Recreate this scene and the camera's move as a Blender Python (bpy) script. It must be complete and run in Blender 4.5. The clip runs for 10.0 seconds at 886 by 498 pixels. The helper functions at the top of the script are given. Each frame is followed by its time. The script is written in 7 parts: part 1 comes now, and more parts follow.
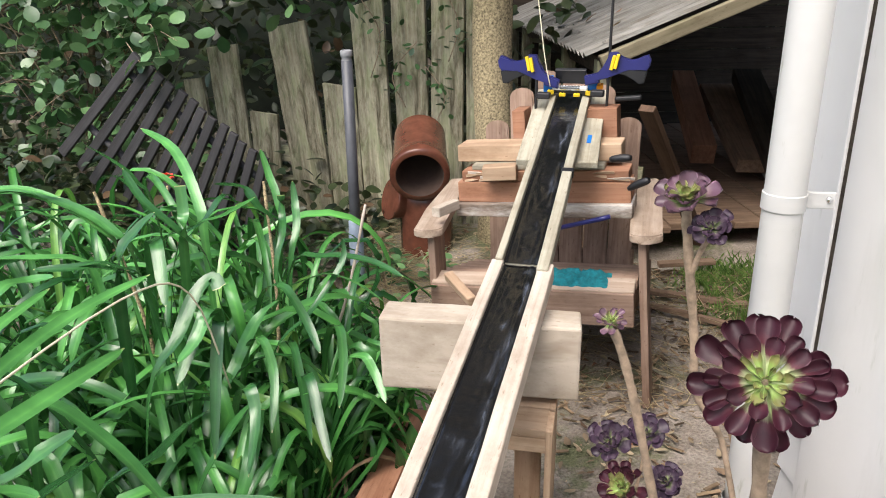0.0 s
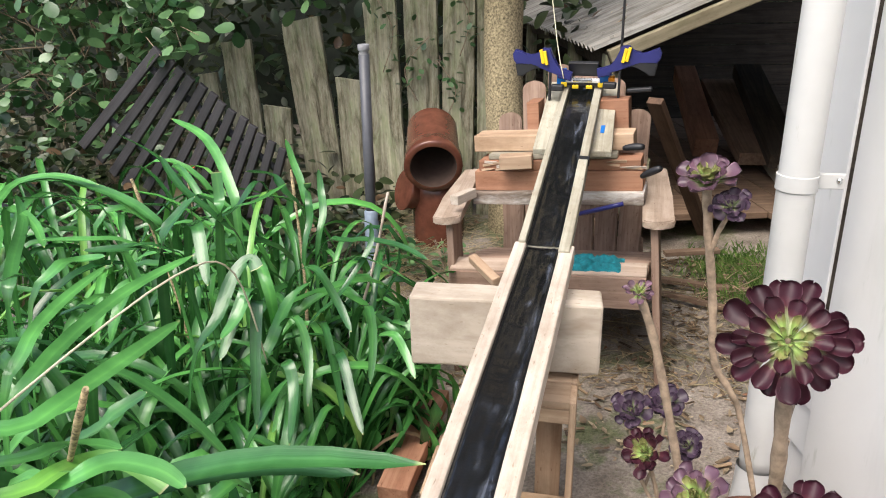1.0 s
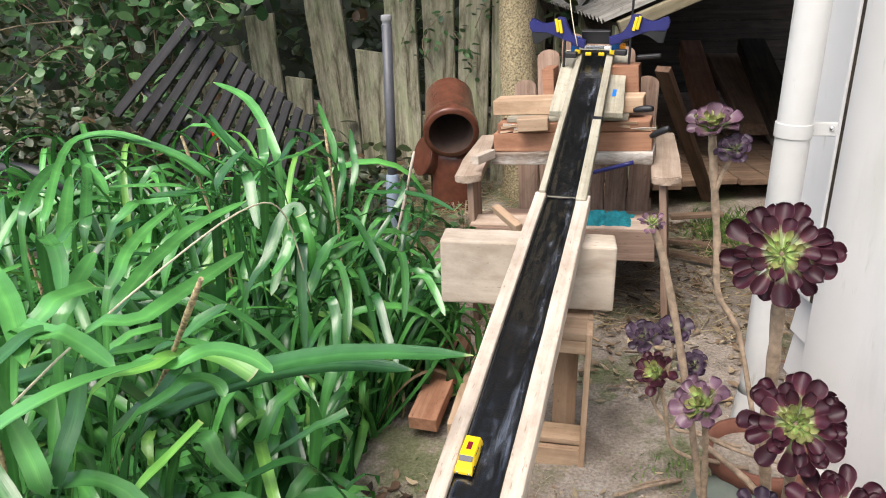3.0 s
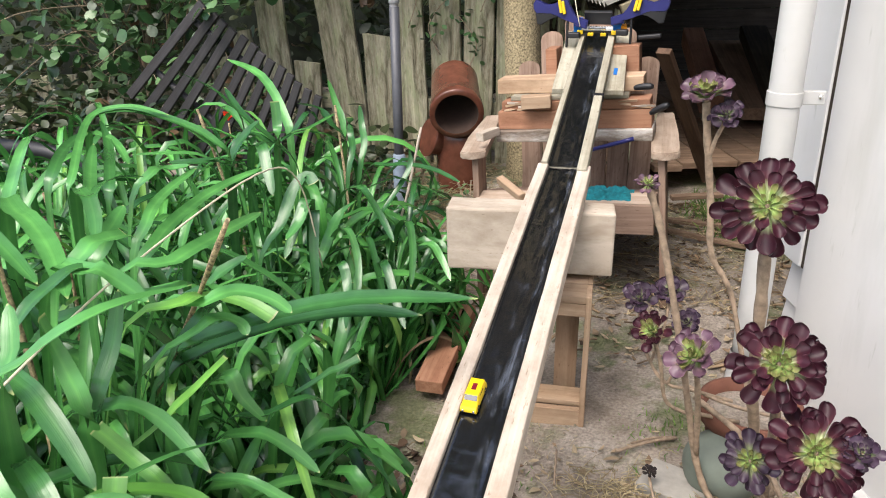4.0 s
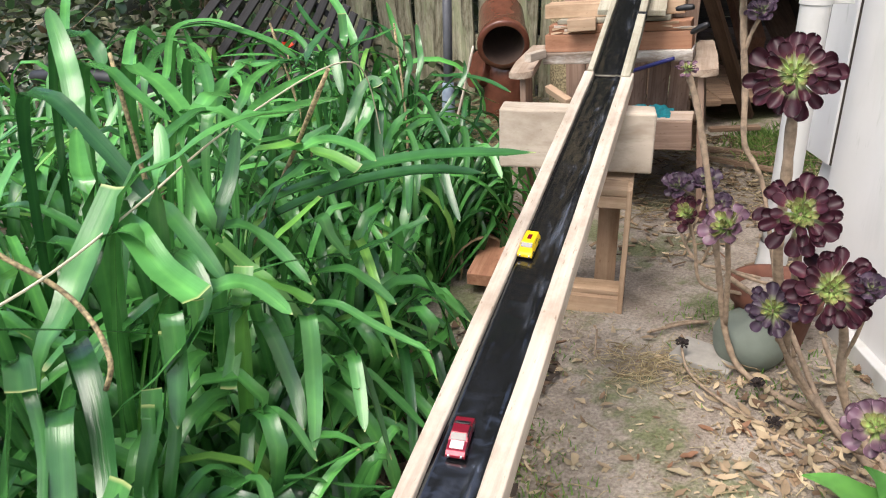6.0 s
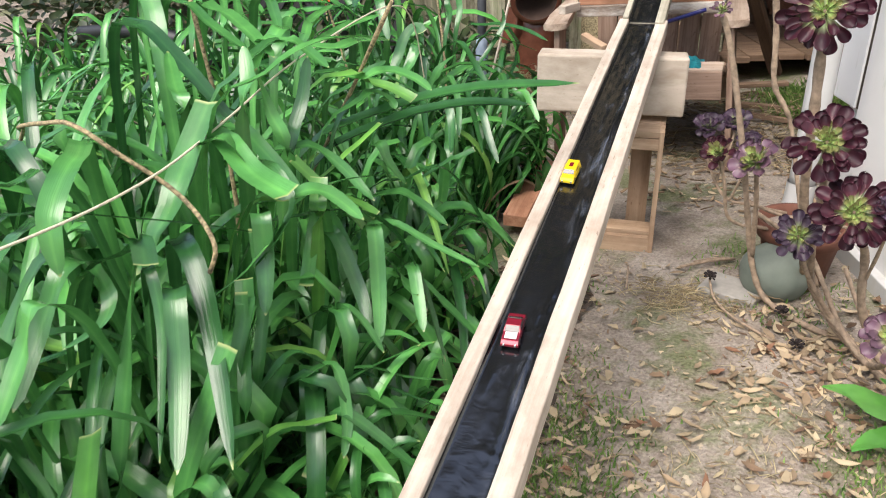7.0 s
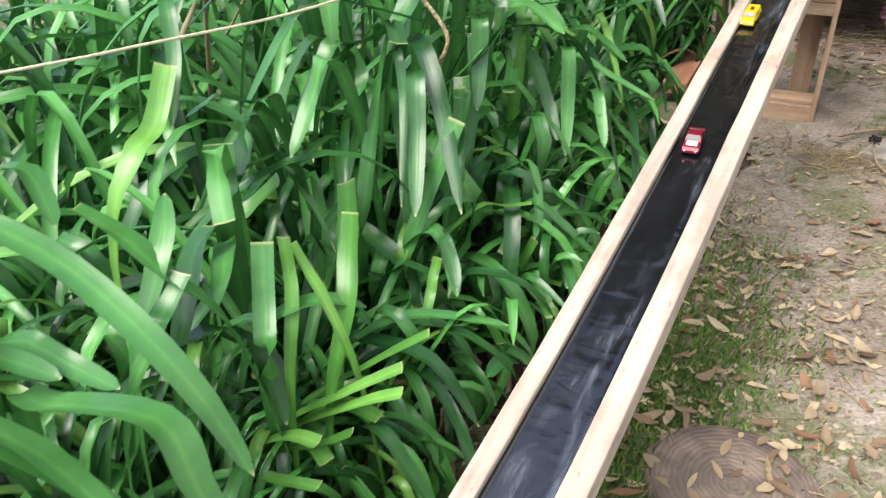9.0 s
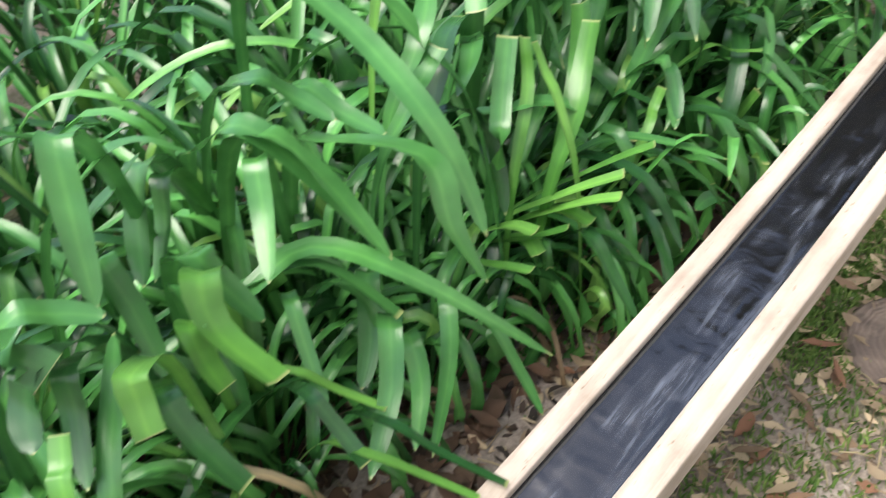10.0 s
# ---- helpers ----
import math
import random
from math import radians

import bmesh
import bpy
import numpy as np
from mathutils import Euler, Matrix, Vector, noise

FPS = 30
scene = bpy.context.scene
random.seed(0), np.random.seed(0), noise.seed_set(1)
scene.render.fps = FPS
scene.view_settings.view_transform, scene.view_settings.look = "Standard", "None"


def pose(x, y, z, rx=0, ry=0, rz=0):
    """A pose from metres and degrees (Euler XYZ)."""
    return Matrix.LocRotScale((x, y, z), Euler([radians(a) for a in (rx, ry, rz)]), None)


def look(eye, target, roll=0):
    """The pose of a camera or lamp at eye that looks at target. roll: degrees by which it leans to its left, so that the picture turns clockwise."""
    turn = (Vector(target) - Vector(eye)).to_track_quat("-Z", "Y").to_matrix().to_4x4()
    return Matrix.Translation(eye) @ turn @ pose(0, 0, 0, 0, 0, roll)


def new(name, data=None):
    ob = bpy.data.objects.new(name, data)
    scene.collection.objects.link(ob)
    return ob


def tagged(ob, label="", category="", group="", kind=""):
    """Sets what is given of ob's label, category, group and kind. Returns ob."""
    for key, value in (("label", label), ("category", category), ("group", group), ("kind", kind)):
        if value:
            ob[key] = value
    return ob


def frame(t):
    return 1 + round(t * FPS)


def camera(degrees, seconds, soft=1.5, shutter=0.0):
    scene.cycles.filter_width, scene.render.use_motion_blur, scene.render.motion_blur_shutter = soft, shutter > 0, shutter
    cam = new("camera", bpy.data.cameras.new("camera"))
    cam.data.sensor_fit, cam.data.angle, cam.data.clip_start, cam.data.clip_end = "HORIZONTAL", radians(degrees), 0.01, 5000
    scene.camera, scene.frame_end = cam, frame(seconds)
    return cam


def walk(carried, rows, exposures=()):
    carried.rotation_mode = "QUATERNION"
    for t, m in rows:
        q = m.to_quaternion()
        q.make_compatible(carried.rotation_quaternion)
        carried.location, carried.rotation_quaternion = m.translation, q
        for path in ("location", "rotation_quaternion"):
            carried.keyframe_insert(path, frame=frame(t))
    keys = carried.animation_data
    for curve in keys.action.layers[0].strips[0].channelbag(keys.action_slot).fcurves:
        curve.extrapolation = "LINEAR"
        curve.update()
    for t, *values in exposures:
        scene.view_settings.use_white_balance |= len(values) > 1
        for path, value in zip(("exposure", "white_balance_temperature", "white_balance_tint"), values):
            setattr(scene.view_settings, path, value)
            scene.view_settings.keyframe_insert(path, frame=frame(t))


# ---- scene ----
cam = camera(60.0, 10.0, soft=1.0, shutter=0.25)
PATH = [
    (0, (0.1296, -0.1020, 1.2372), (-0.4862, 1.6700, 0.5451), -0.71),
    (0.5, (0.1055, -0.1560, 1.2374), (-0.5000, 1.6190, 0.5420), -0.70),
    (1, (0.0918, -0.2080, 1.2334), (-0.5126, 1.5670, 0.5361), -0.70),
    (1.5, (0.0899, -0.2530, 1.2312), (-0.5150, 1.5180, 0.5269), -0.79),
    (2, (0.0830, -0.3050, 1.2297), (-0.5160, 1.4640, 0.5138), -0.78),
    (3.5, (0.1055, -0.4500, 1.1983), (-0.5052, 1.3010, 0.4504), -0.77),
    (4, (0.1208, -0.5000, 1.1804), (-0.4944, 1.2470, 0.4271), -0.77),
    (4.5, (0.1303, -0.5620, 1.1610), (-0.5023, 1.1750, 0.3985), -0.88),
    (5, (0.1388, -0.6240, 1.1286), (-0.5115, 1.0980, 0.3476), -0.88),
    (5.5, (0.1502, -0.6840, 1.0963), (-0.5196, 1.0220, 0.2949), -0.98),
    (7, (0.1574, -0.9150, 1.0407), (-0.5655, 0.7210, 0.1460), -1.37),
    (7.5, (0.1529, -0.9940, 1.0213), (-0.5976, 0.6100, 0.0925), -1.57),
    (8, (0.1570, -1.0710, 1.0056), (-0.6395, 0.4860, 0.0362), -1.90),
    (8.5, (0.1574, -1.1370, 0.9876), (-0.7026, 0.3540, -0.0318), -2.16),
    (9, (0.1551, -1.1950, 0.9653), (-0.7854, 0.1990, -0.1172), -2.47),
    (9.5, (0.1554, -1.2643, 0.9302), (-0.8918, -0.0170, -0.2305), -2.93),
    (10, (0.1554, -1.3508, 0.8855), (-1.0022, -0.3201, -0.3786), -3.38),
]
walk(cam, [(t, look(eye, target, roll)) for t, eye, target, roll in PATH])

# ---- world and light ----
SUN_EL, SUN_AZ = radians(58), radians(200)
world = bpy.data.worlds.new("sky")
scene.world = world
world.use_nodes = True
wn = world.node_tree.nodes
sky = wn.new("ShaderNodeTexSky")
sky.sky_type = 'NISHITA'
sky.sun_disc = False
sky.sun_elevation, sky.sun_rotation = SUN_EL, SUN_AZ
sky.air_density, sky.dust_density, sky.ozone_density = 1.0, 4.0, 1.0
wn["Background"].inputs[1].default_value = 0.15
world.node_tree.links.new(sky.outputs[0], wn["Background"].inputs[0])
sun = new("sun", bpy.data.lights.new("sun", 'SUN'))
sun.data.energy, sun.data.angle, sun.data.color = 1.5, radians(40), (1.0, 0.98, 0.94)
sun_dir = Vector((math.sin(SUN_AZ) * math.cos(SUN_EL), math.cos(SUN_AZ) * math.cos(SUN_EL), math.sin(SUN_EL)))
sun.matrix_world = look(sun_dir * 10, (0, 0, 0))
scene.view_settings.exposure = 1.05


# ---- materials ----
def material(name):
    m = bpy.data.materials.new(name)
    m.use_nodes = True
    return m, m.node_tree.nodes, m.node_tree.links, m.node_tree.nodes["Principled BSDF"]


def ramp(nodes, stops):
    r = nodes.new("ShaderNodeValToRGB")
    e = r.color_ramp.elements
    while len(e) < len(stops):
        e.new(0.5)
    for k, (p, c) in enumerate(stops):
        e[k].position, e[k].color = p, (*c, 1)
    return r


def coords(nodes, links, scale=(1, 1, 1), space="Object"):
    tc, mp = nodes.new("ShaderNodeTexCoord"), nodes.new("ShaderNodeMapping")
    mp.inputs["Scale"].default_value = scale
    links.new(tc.outputs[space], mp.inputs["Vector"])
    return mp.outputs["Vector"]


def noise_tex(nodes, links, vec, scale, detail=4, rough=0.55, distort=0.0):
    n = nodes.new("ShaderNodeTexNoise")
    n.inputs["Scale"].default_value, n.inputs["Detail"].default_value = scale, detail
    n.inputs["Roughness"].default_value, n.inputs["Distortion"].default_value = rough, distort
    links.new(vec, n.inputs["Vector"])
    return n.outputs["Fac"]


def mixed(nodes, links, fac, a, b, mode='MIX'):
    m = nodes.new("ShaderNodeMix")
    m.data_type, m.blend_type = 'RGBA', mode
    for sock, v in ((0, fac), (6, a), (7, b)):
        if isinstance(v, (int, float)):
            m.inputs[sock].default_value = v
        elif isinstance(v, tuple):
            m.inputs[sock].default_value = (*v, 1)
        else:
            links.new(v, m.inputs[sock])
    return m.outputs[2]


def bump(nodes, links, bsdf, fac, strength, dist):
    b = nodes.new("ShaderNodeBump")
    b.inputs["Strength"].default_value, b.inputs["Distance"].default_value = strength, dist
    links.new(fac, b.inputs["Height"])
    links.new(b.outputs[0], bsdf.inputs["Normal"])


def per_object(nodes, links, colour, amount=0.25):
    """Colour varied in lightness from piece to piece."""
    oi, mr, hs = nodes.new("ShaderNodeObjectInfo"), nodes.new("ShaderNodeMapRange"), nodes.new("ShaderNodeHueSaturation")
    mr.inputs[3].default_value, mr.inputs[4].default_value = 1 - amount, 1 + amount
    links.new(oi.outputs["Random"], mr.inputs[0])
    links.new(mr.outputs[0], hs.inputs["Value"])
    links.new(colour, hs.inputs["Color"])
    return hs.outputs[0]


def wood(name, dark, light, grain=60, stain=(0.08, 0.06, 0.045), stain_amount=0.35, rough=0.75, vary=0.12, mossy=None):
    """Timber with its grain along the object's X axis."""
    m, n, l, b = material(name)
    fine = noise_tex(n, l, coords(n, l, (2.2, grain, grain)), 1.0, 6, 0.6, 0.6)
    broad = noise_tex(n, l, coords(n, l, (3, 9, 9)), 1.5, 4)
    c = ramp(n, [(0.3, dark), (0.68, light)])
    l.new(fine, c.inputs[0])
    blot = ramp(n, [(0.55, (0, 0, 0)), (0.78, (1, 1, 1))])
    l.new(broad, blot.inputs[0])
    amt = n.new("ShaderNodeMath")
    amt.operation = 'MULTIPLY'
    amt.inputs[1].default_value = stain_amount
    l.new(blot.outputs[0], amt.inputs[0])
    col = mixed(n, l, amt.outputs[0], c.outputs[0], stain)
    if mossy:
        mo = ramp(n, [(0.46, (0, 0, 0)), (0.62, (1, 1, 1))])
        l.new(noise_tex(n, l, coords(n, l, (5, 14, 14)), 1.3, 5, 0.65), mo.inputs[0])
        ma = n.new("ShaderNodeMath")
        ma.operation = 'MULTIPLY'
        ma.inputs[1].default_value = 0.6
        l.new(mo.outputs[0], ma.inputs[0])
        col = mixed(n, l, ma.outputs[0], col, mossy)
        old = ramp(n, [(0.36, (0.42, 0.40, 0.36)), (0.52, (1, 1, 1)), (0.75, (1.18, 1.16, 1.10))])
        l.new(noise_tex(n, l, coords(n, l, (2.6, 11, 11)), 1.6, 6, 0.7, 0.5), old.inputs[0])
        col = mixed(n, l, 1.0, col, old.outputs[0], 'MULTIPLY')
        crack = ramp(n, [(0.28, (0.25, 0.22, 0.18)), (0.33, (1, 1, 1))])
        l.new(noise_tex(n, l, coords(n, l, (1.6, 60, 60)), 1.0, 3, 0.6, 0.3), crack.inputs[0])
        col = mixed(n, l, 1.0, col, crack.outputs[0], 'MULTIPLY')
    # handling dirt: broad soft patches, and fine specks drawn out along the grain
    grime = ramp(n, [(0.32, (0.70, 0.67, 0.63)), (0.55, (1, 1, 1)), (0.8, (1.06, 1.05, 1.04))])
    l.new(noise_tex(n, l, coords(n, l, (6, 10, 10)), 1.0, 6, 0.7), grime.inputs[0])
    col = mixed(n, l, 1.0, col, grime.outputs[0], 'MULTIPLY')
    speck = ramp(n, [(0.27, (0.62, 0.57, 0.52)), (0.36, (1, 1, 1))])
    l.new(noise_tex(n, l, coords(n, l, (40, 160, 160)), 1.0, 3, 0.6), speck.inputs[0])
    col = mixed(n, l, 1.0, col, speck.outputs[0], 'MULTIPLY')
    l.new(per_object(n, l, col, vary), b.inputs["Base Color"])
    b.inputs["Roughness"].default_value = rough
    b.inputs["Specular IOR Level"].default_value = 0.25
    bump(n, l, b, fine, 0.35, 0.002)
    return m


def plain(name, colour, rough=0.5, metal=0.0, grain=40, amount=0.15, relief=0.1, spec=0.5, stain=None):
    m, n, l, b = material(name)
    f = noise_tex(n, l, coords(n, l), grain, 5)
    lo = tuple(c * (1 - amount) for c in colour)
    hi = tuple(min(1, c * (1 + amount)) for c in colour)
    c = ramp(n, [(0.3, lo), (0.7, hi)])
    l.new(f, c.inputs[0])
    col = c.outputs[0]
    if stain:
        # weather streaks that run down, with a few sharper marks
        for scale, lo_, hi_ in (((5, 5, 1.1), 0.56, 0.80), ((38, 38, 7), 0.64, 0.74)):
            s = ramp(n, [(lo_, (0, 0, 0)), (hi_, (0.55, 0.55, 0.55))])
            l.new(noise_tex(n, l, coords(n, l, scale), 1.0, 5, 0.6), s.inputs[0])
            col = mixed(n, l, s.outputs[0], col, stain)
    l.new(col, b.inputs["Base Color"])
    b.inputs["Roughness"].default_value, b.inputs["Metallic"].default_value = rough, metal
    b.inputs["Specular IOR Level"].default_value = spec
    if relief:
        bump(n, l, b, f, relief, 0.002)
    return m


def leafy(name, dark, light, rough=0.35, trans=0.25, stripes=0, by="Object Info", odd=None):
    m, n, l, b = material(name)
    c = ramp(n, [(0.0, dark), (0.93, light), (0.96, odd or light), (1.0, odd or light)])
    if by == "Object Info":
        oi = n.new("ShaderNodeObjectInfo")
        l.new(oi.outputs["Random"], c.inputs[0])
    else:
        g = n.new("ShaderNodeNewGeometry")
        l.new(g.outputs["Random Per Island"], c.inputs[0])
    blotch = noise_tex(n, l, coords(n, l), 14, 3)
    bl = ramp(n, [(0.35, (0.72, 0.75, 0.7)), (0.7, (1.15, 1.12, 1.05))])
    l.new(blotch, bl.inputs[0])
    col = mixed(n, l, 1.0, c.outputs[0], bl.outputs[0], 'MULTIPLY')
    b.inputs["Roughness"].default_value = rough
    b.inputs["Specular IOR Level"].default_value = 0.5
    if stripes:
        uv = n.new("ShaderNodeUVMap")
        sep = n.new("ShaderNodeSeparateXYZ")
        l.new(uv.outputs[0], sep.inputs[0])
        rib = ramp(n, [(0.0, (0.86, 0.86, 0.86)), (0.36, (1, 1, 1)), (0.5, (1.3, 1.2, 1.15)), (0.64, (1, 1, 1)), (1.0, (0.86, 0.86, 0.86))])
        l.new(sep.outputs[0], rib.inputs[0])
        col = mixed(n, l, 1.0, col, rib.outputs[0], 'MULTIPLY')
        tip = ramp(n, [(0.98, (0, 0, 0)), (0.995, (1, 1, 1))])
        l.new(sep.outputs[1], tip.inputs[0])
        col = mixed(n, l, tip.outputs[0], col, (0.36, 0.43, 0.16))
        mp = n.new("ShaderNodeMapping")
        mp.inputs["Scale"].default_value = (stripes, 0.6, 1)
        l.new(uv.outputs[0], mp.inputs[0])
        bump(n, l, b, noise_tex(n, l, mp.outputs[0], 1.0, 2), 0.2, 0.003)
        b.inputs["Specular IOR Level"].default_value = 0.66
    l.new(col, b.inputs["Base Color"])
    tr = n.new("ShaderNodeBsdfTranslucent")
    l.new(col, tr.inputs["Color"])
    mx = n.new("ShaderNodeMixShader")
    mx.inputs[0].default_value = trans
    l.new(b.outputs[0], mx.inputs[1])
    l.new(tr.outputs[0], mx.inputs[2])
    l.new(mx.outputs[0], n["Material Output"].inputs["Surface"])
    return m


def soil_material():
    m, n, l, b = material("soil")
    v = coords(n, l)
    big, mid, fine = noise_tex(n, l, v, 2.2, 5), noise_tex(n, l, v, 6, 9, 0.66), noise_tex(n, l, v, 120, 4)
    c = ramp(n, [(0.27, (0.15, 0.125, 0.103)), (0.48, (0.295, 0.254, 0.214)), (0.74, (0.415, 0.372, 0.328))])
    l.new(mid, c.inputs[0])
    # damp, darker ground in broad patches
    damp = ramp(n, [(0.34, (0.76, 0.73, 0.70)), (0.54, (1.05, 1.04, 1.03))])
    l.new(noise_tex(n, l, v, 3.4, 6, 0.6), damp.inputs[0])
    col = mixed(n, l, 1.0, c.outputs[0], damp.outputs[0], 'MULTIPLY')
    # moss with ragged edges
    g = ramp(n, [(0.50, (0, 0, 0)), (0.60, (0.75, 0.75, 0.75))])
    ragged = n.new("ShaderNodeMath")
    ragged.operation = 'MULTIPLY_ADD'
    ragged.inputs[1].default_value = 0.35
    l.new(noise_tex(n, l, v, 26, 6, 0.7), ragged.inputs[0])
    l.new(big, ragged.inputs[2])
    shift = n.new("ShaderNodeMath")
    shift.operation = 'SUBTRACT'
    shift.inputs[1].default_value = 0.175
    l.new(ragged.outputs[0], shift.inputs[0])
    l.new(shift.outputs[0], g.inputs[0])
    col = mixed(n, l, g.outputs[0], col, (0.125, 0.150, 0.062))
    f = ramp(n, [(0.33, (0.72, 0.71, 0.70)), (0.65, (1.16, 1.16, 1.16))])
    l.new(fine, f.inputs[0])
    l.new(mixed(n, l, 1.0, col, f.outputs[0], 'MULTIPLY'), b.inputs["Base Color"])
    b.inputs["Roughness"].default_value = 0.95
    b.inputs["Specular IOR Level"].default_value = 0.15
    add = n.new("ShaderNodeMath")
    l.new(mid, add.inputs[0])
    l.new(fine, add.inputs[1])
    bump(n, l, b, add.outputs[0], 0.6, 0.014)
    return m


def liner_material():
    """Black plastic sheet: creased, with pale streaks of scuff and painted sky sheen that thicken towards the low end.
    """
    m, n, l, b = material("black_plastic_liner")
    crease = noise_tex(n, l, coords(n, l, (42, 24, 24)), 1.0, 3, 0.5, 1.2)
    scuff_sheen = noise_tex(n, l, coords(n, l, (7, 85, 85)), 1.0, 6, 0.64, 0.5)
    patch = noise_tex(n, l, coords(n, l, (9, 26, 26)), 1.0, 4, 0.5, 0.6)
    tc, sep = n.new("ShaderNodeTexCoord"), n.new("ShaderNodeSeparateXYZ")
    l.new(tc.outputs["Object"], sep.inputs[0])
    # sky reflection put into the colour, growing towards the low end
    worn = n.new("ShaderNodeMapRange")
    worn.inputs[1].default_value, worn.inputs[2].default_value = -0.1, -0.75
    worn.inputs[3].default_value, worn.inputs[4].default_value = 0.0, 0.17
    l.new(sep.outputs[0], worn.inputs[0])
    more = n.new("ShaderNodeMath")
    l.new(patch, more.inputs[0])
    l.new(worn.outputs[0], more.inputs[1])
    s = ramp(n, [(0.45, (0.03, 0.03, 0.03)), (0.70, (1, 1, 1))])
    l.new(scuff_sheen, s.inputs[0])
    p = ramp(n, [(0.58, (0, 0, 0)), (0.80, (1, 1, 1))])
    l.new(more.outputs[0], p.inputs[0])
    f = mixed(n, l, 1.0, s.outputs[0], p.outputs[0], 'MULTIPLY')
    # painted sky reflection is stronger on one side of the sheet
    run = n.new("ShaderNodeMapRange")
    run.inputs[1].default_value, run.inputs[2].default_value = 0.03, -0.03
    run.inputs[3].default_value, run.inputs[4].default_value = -0.14, 0.10
    l.new(sep.outputs[1], run.inputs[0])
    both = n.new("ShaderNodeMath")
    l.new(more.outputs[0], both.inputs[0])
    l.new(run.outputs[0], both.inputs[1])
    l.new(both.outputs[0], p.inputs[0])
    # no pale streaks on the turned-up edges, so they stay dark as in shade
    side = n.new("ShaderNodeMath")
    side.operation = 'ABSOLUTE'
    l.new(sep.outputs[1], side.inputs[0])
    edge_fade = ramp(n, [(0.0325, (1, 1, 1)), (0.0375, (0, 0, 0))])
    l.new(side.outputs[0], edge_fade.inputs[0])
    f = mixed(n, l, 1.0, f, edge_fade.outputs[0], 'MULTIPLY')
    # bluish pale tone stands for reflected sky as well as scuffs
    l.new(mixed(n, l, f, (0.005, 0.005, 0.006), (0.145, 0.165, 0.205)), b.inputs["Base Color"])
    r = ramp(n, [(0.3, (0.13, 0.13, 0.13)), (0.7, (0.27, 0.27, 0.27))])
    l.new(patch, r.inputs[0])
    l.new(r.outputs[0], b.inputs["Roughness"])
    b.inputs["Specular IOR Level"].default_value = 1.0
    b.inputs["IOR"].default_value = 1.62
    bump(n, l, b, crease, 0.2, 0.003)
    return m


M_PALE = wood("pale_pine", (0.42, 0.35, 0.285), (0.57, 0.50, 0.425), 55, (0.30, 0.215, 0.15), 0.5, 0.75, 0.06)
M_GREYPINE = wood("weathered_pine", (0.27, 0.245, 0.185), (0.45, 0.425, 0.34), 55, (0.13, 0.11, 0.07), 0.4)
M_ORANGE = wood("red_sawn_timber", (0.29, 0.135, 0.08), (0.44, 0.24, 0.15), 50, (0.16, 0.08, 0.05), 0.45)
M_TAN = wood("tan_sawn_timber", (0.36, 0.235, 0.15), (0.52, 0.38, 0.26), 50, (0.2, 0.12, 0.07), 0.3)
M_CHAIR = wood("weathered_chair_timber", (0.20, 0.125, 0.09), (0.36, 0.255, 0.195), 55, (0.11, 0.07, 0.05), 0.4)
M_CHAIR_ARM = wood("greyed_arm_timber", (0.30, 0.22, 0.165), (0.45, 0.36, 0.285), 55, (0.15, 0.1, 0.08), 0.3)
M_FENCE = wood("old_fence_timber", (0.17, 0.158, 0.112), (0.40, 0.375, 0.275), 48, (0.06, 0.055, 0.035), 0.65, 0.9, 0.25, (0.185, 0.215, 0.11))
M_BENCH = wood("dark_stained_slats", (0.028, 0.026, 0.028), (0.06, 0.057, 0.06), 60, (0.02, 0.02, 0.02), 0.4, 0.6, 0.15)
M_SHEDWOOD = wood("old_brown_timber", (0.17, 0.11, 0.075), (0.33, 0.225, 0.155), 50, (0.05, 0.035, 0.02), 0.4)
# brown darkened so that the shed's inner shade lies in the board colour
M_DARKWOOD = wood("shade_dark_boards", (0.03, 0.023, 0.017), (0.075, 0.057, 0.042), 40, (0.02, 0.015, 0.01), 0.4, 0.9)
M_UMBER = wood("umber_timber", (0.085, 0.05, 0.033), (0.18, 0.108, 0.07), 45, (0.05, 0.03, 0.02), 0.4)
M_BEAM = wood("bleached_beam", (0.21, 0.18, 0.115), (0.36, 0.31, 0.21), 45, (0.1, 0.1, 0.04), 0.5)
M_FLAKED = wood("flaking_painted_timber", (0.19, 0.145, 0.12), (0.32, 0.265, 0.22), 50, (0.62, 0.60, 0.57), 0.6, 0.75, 0.12, (0.66, 0.645, 0.62))
M_BLOCK = wood("stained_block_timber", (0.40, 0.335, 0.265), (0.54, 0.475, 0.40), 14, (0.19, 0.13, 0.085), 1.0, 0.75, 0.05)
M_LINER = liner_material()
M_SOIL = soil_material()
M_WHITE = plain("white_wall_paint", (0.67, 0.66, 0.645), 0.55, 0, 6, 0.03, 0.05, 0.4, (0.44, 0.45, 0.40))
M_PIPE = plain("white_pvc_paint", (0.50, 0.495, 0.48), 0.45, 0, 9, 0.06, 0.06, 0.4, (0.40, 0.37, 0.27))
M_PIPE_WORN = plain("mossy_pvc_paint", (0.50, 0.495, 0.48), 0.5, 0, 9, 0.06, 0.06, 0.4, (0.17, 0.16, 0.06))
M_CLAY = plain("glazed_terracotta", (0.125, 0.045, 0.028), 0.22, 0, 18, 0.3, 0.12)
# bore of the clay pipe: darker and rougher than its outside
M_PIPE_BORE = plain("dark_pipe_inside", (0.06, 0.035, 0.025), 0.8)
M_POLE = plain("grey_plastic_pipe", (0.068, 0.07, 0.08), 0.45, 0, 30, 0.15, 0.03)
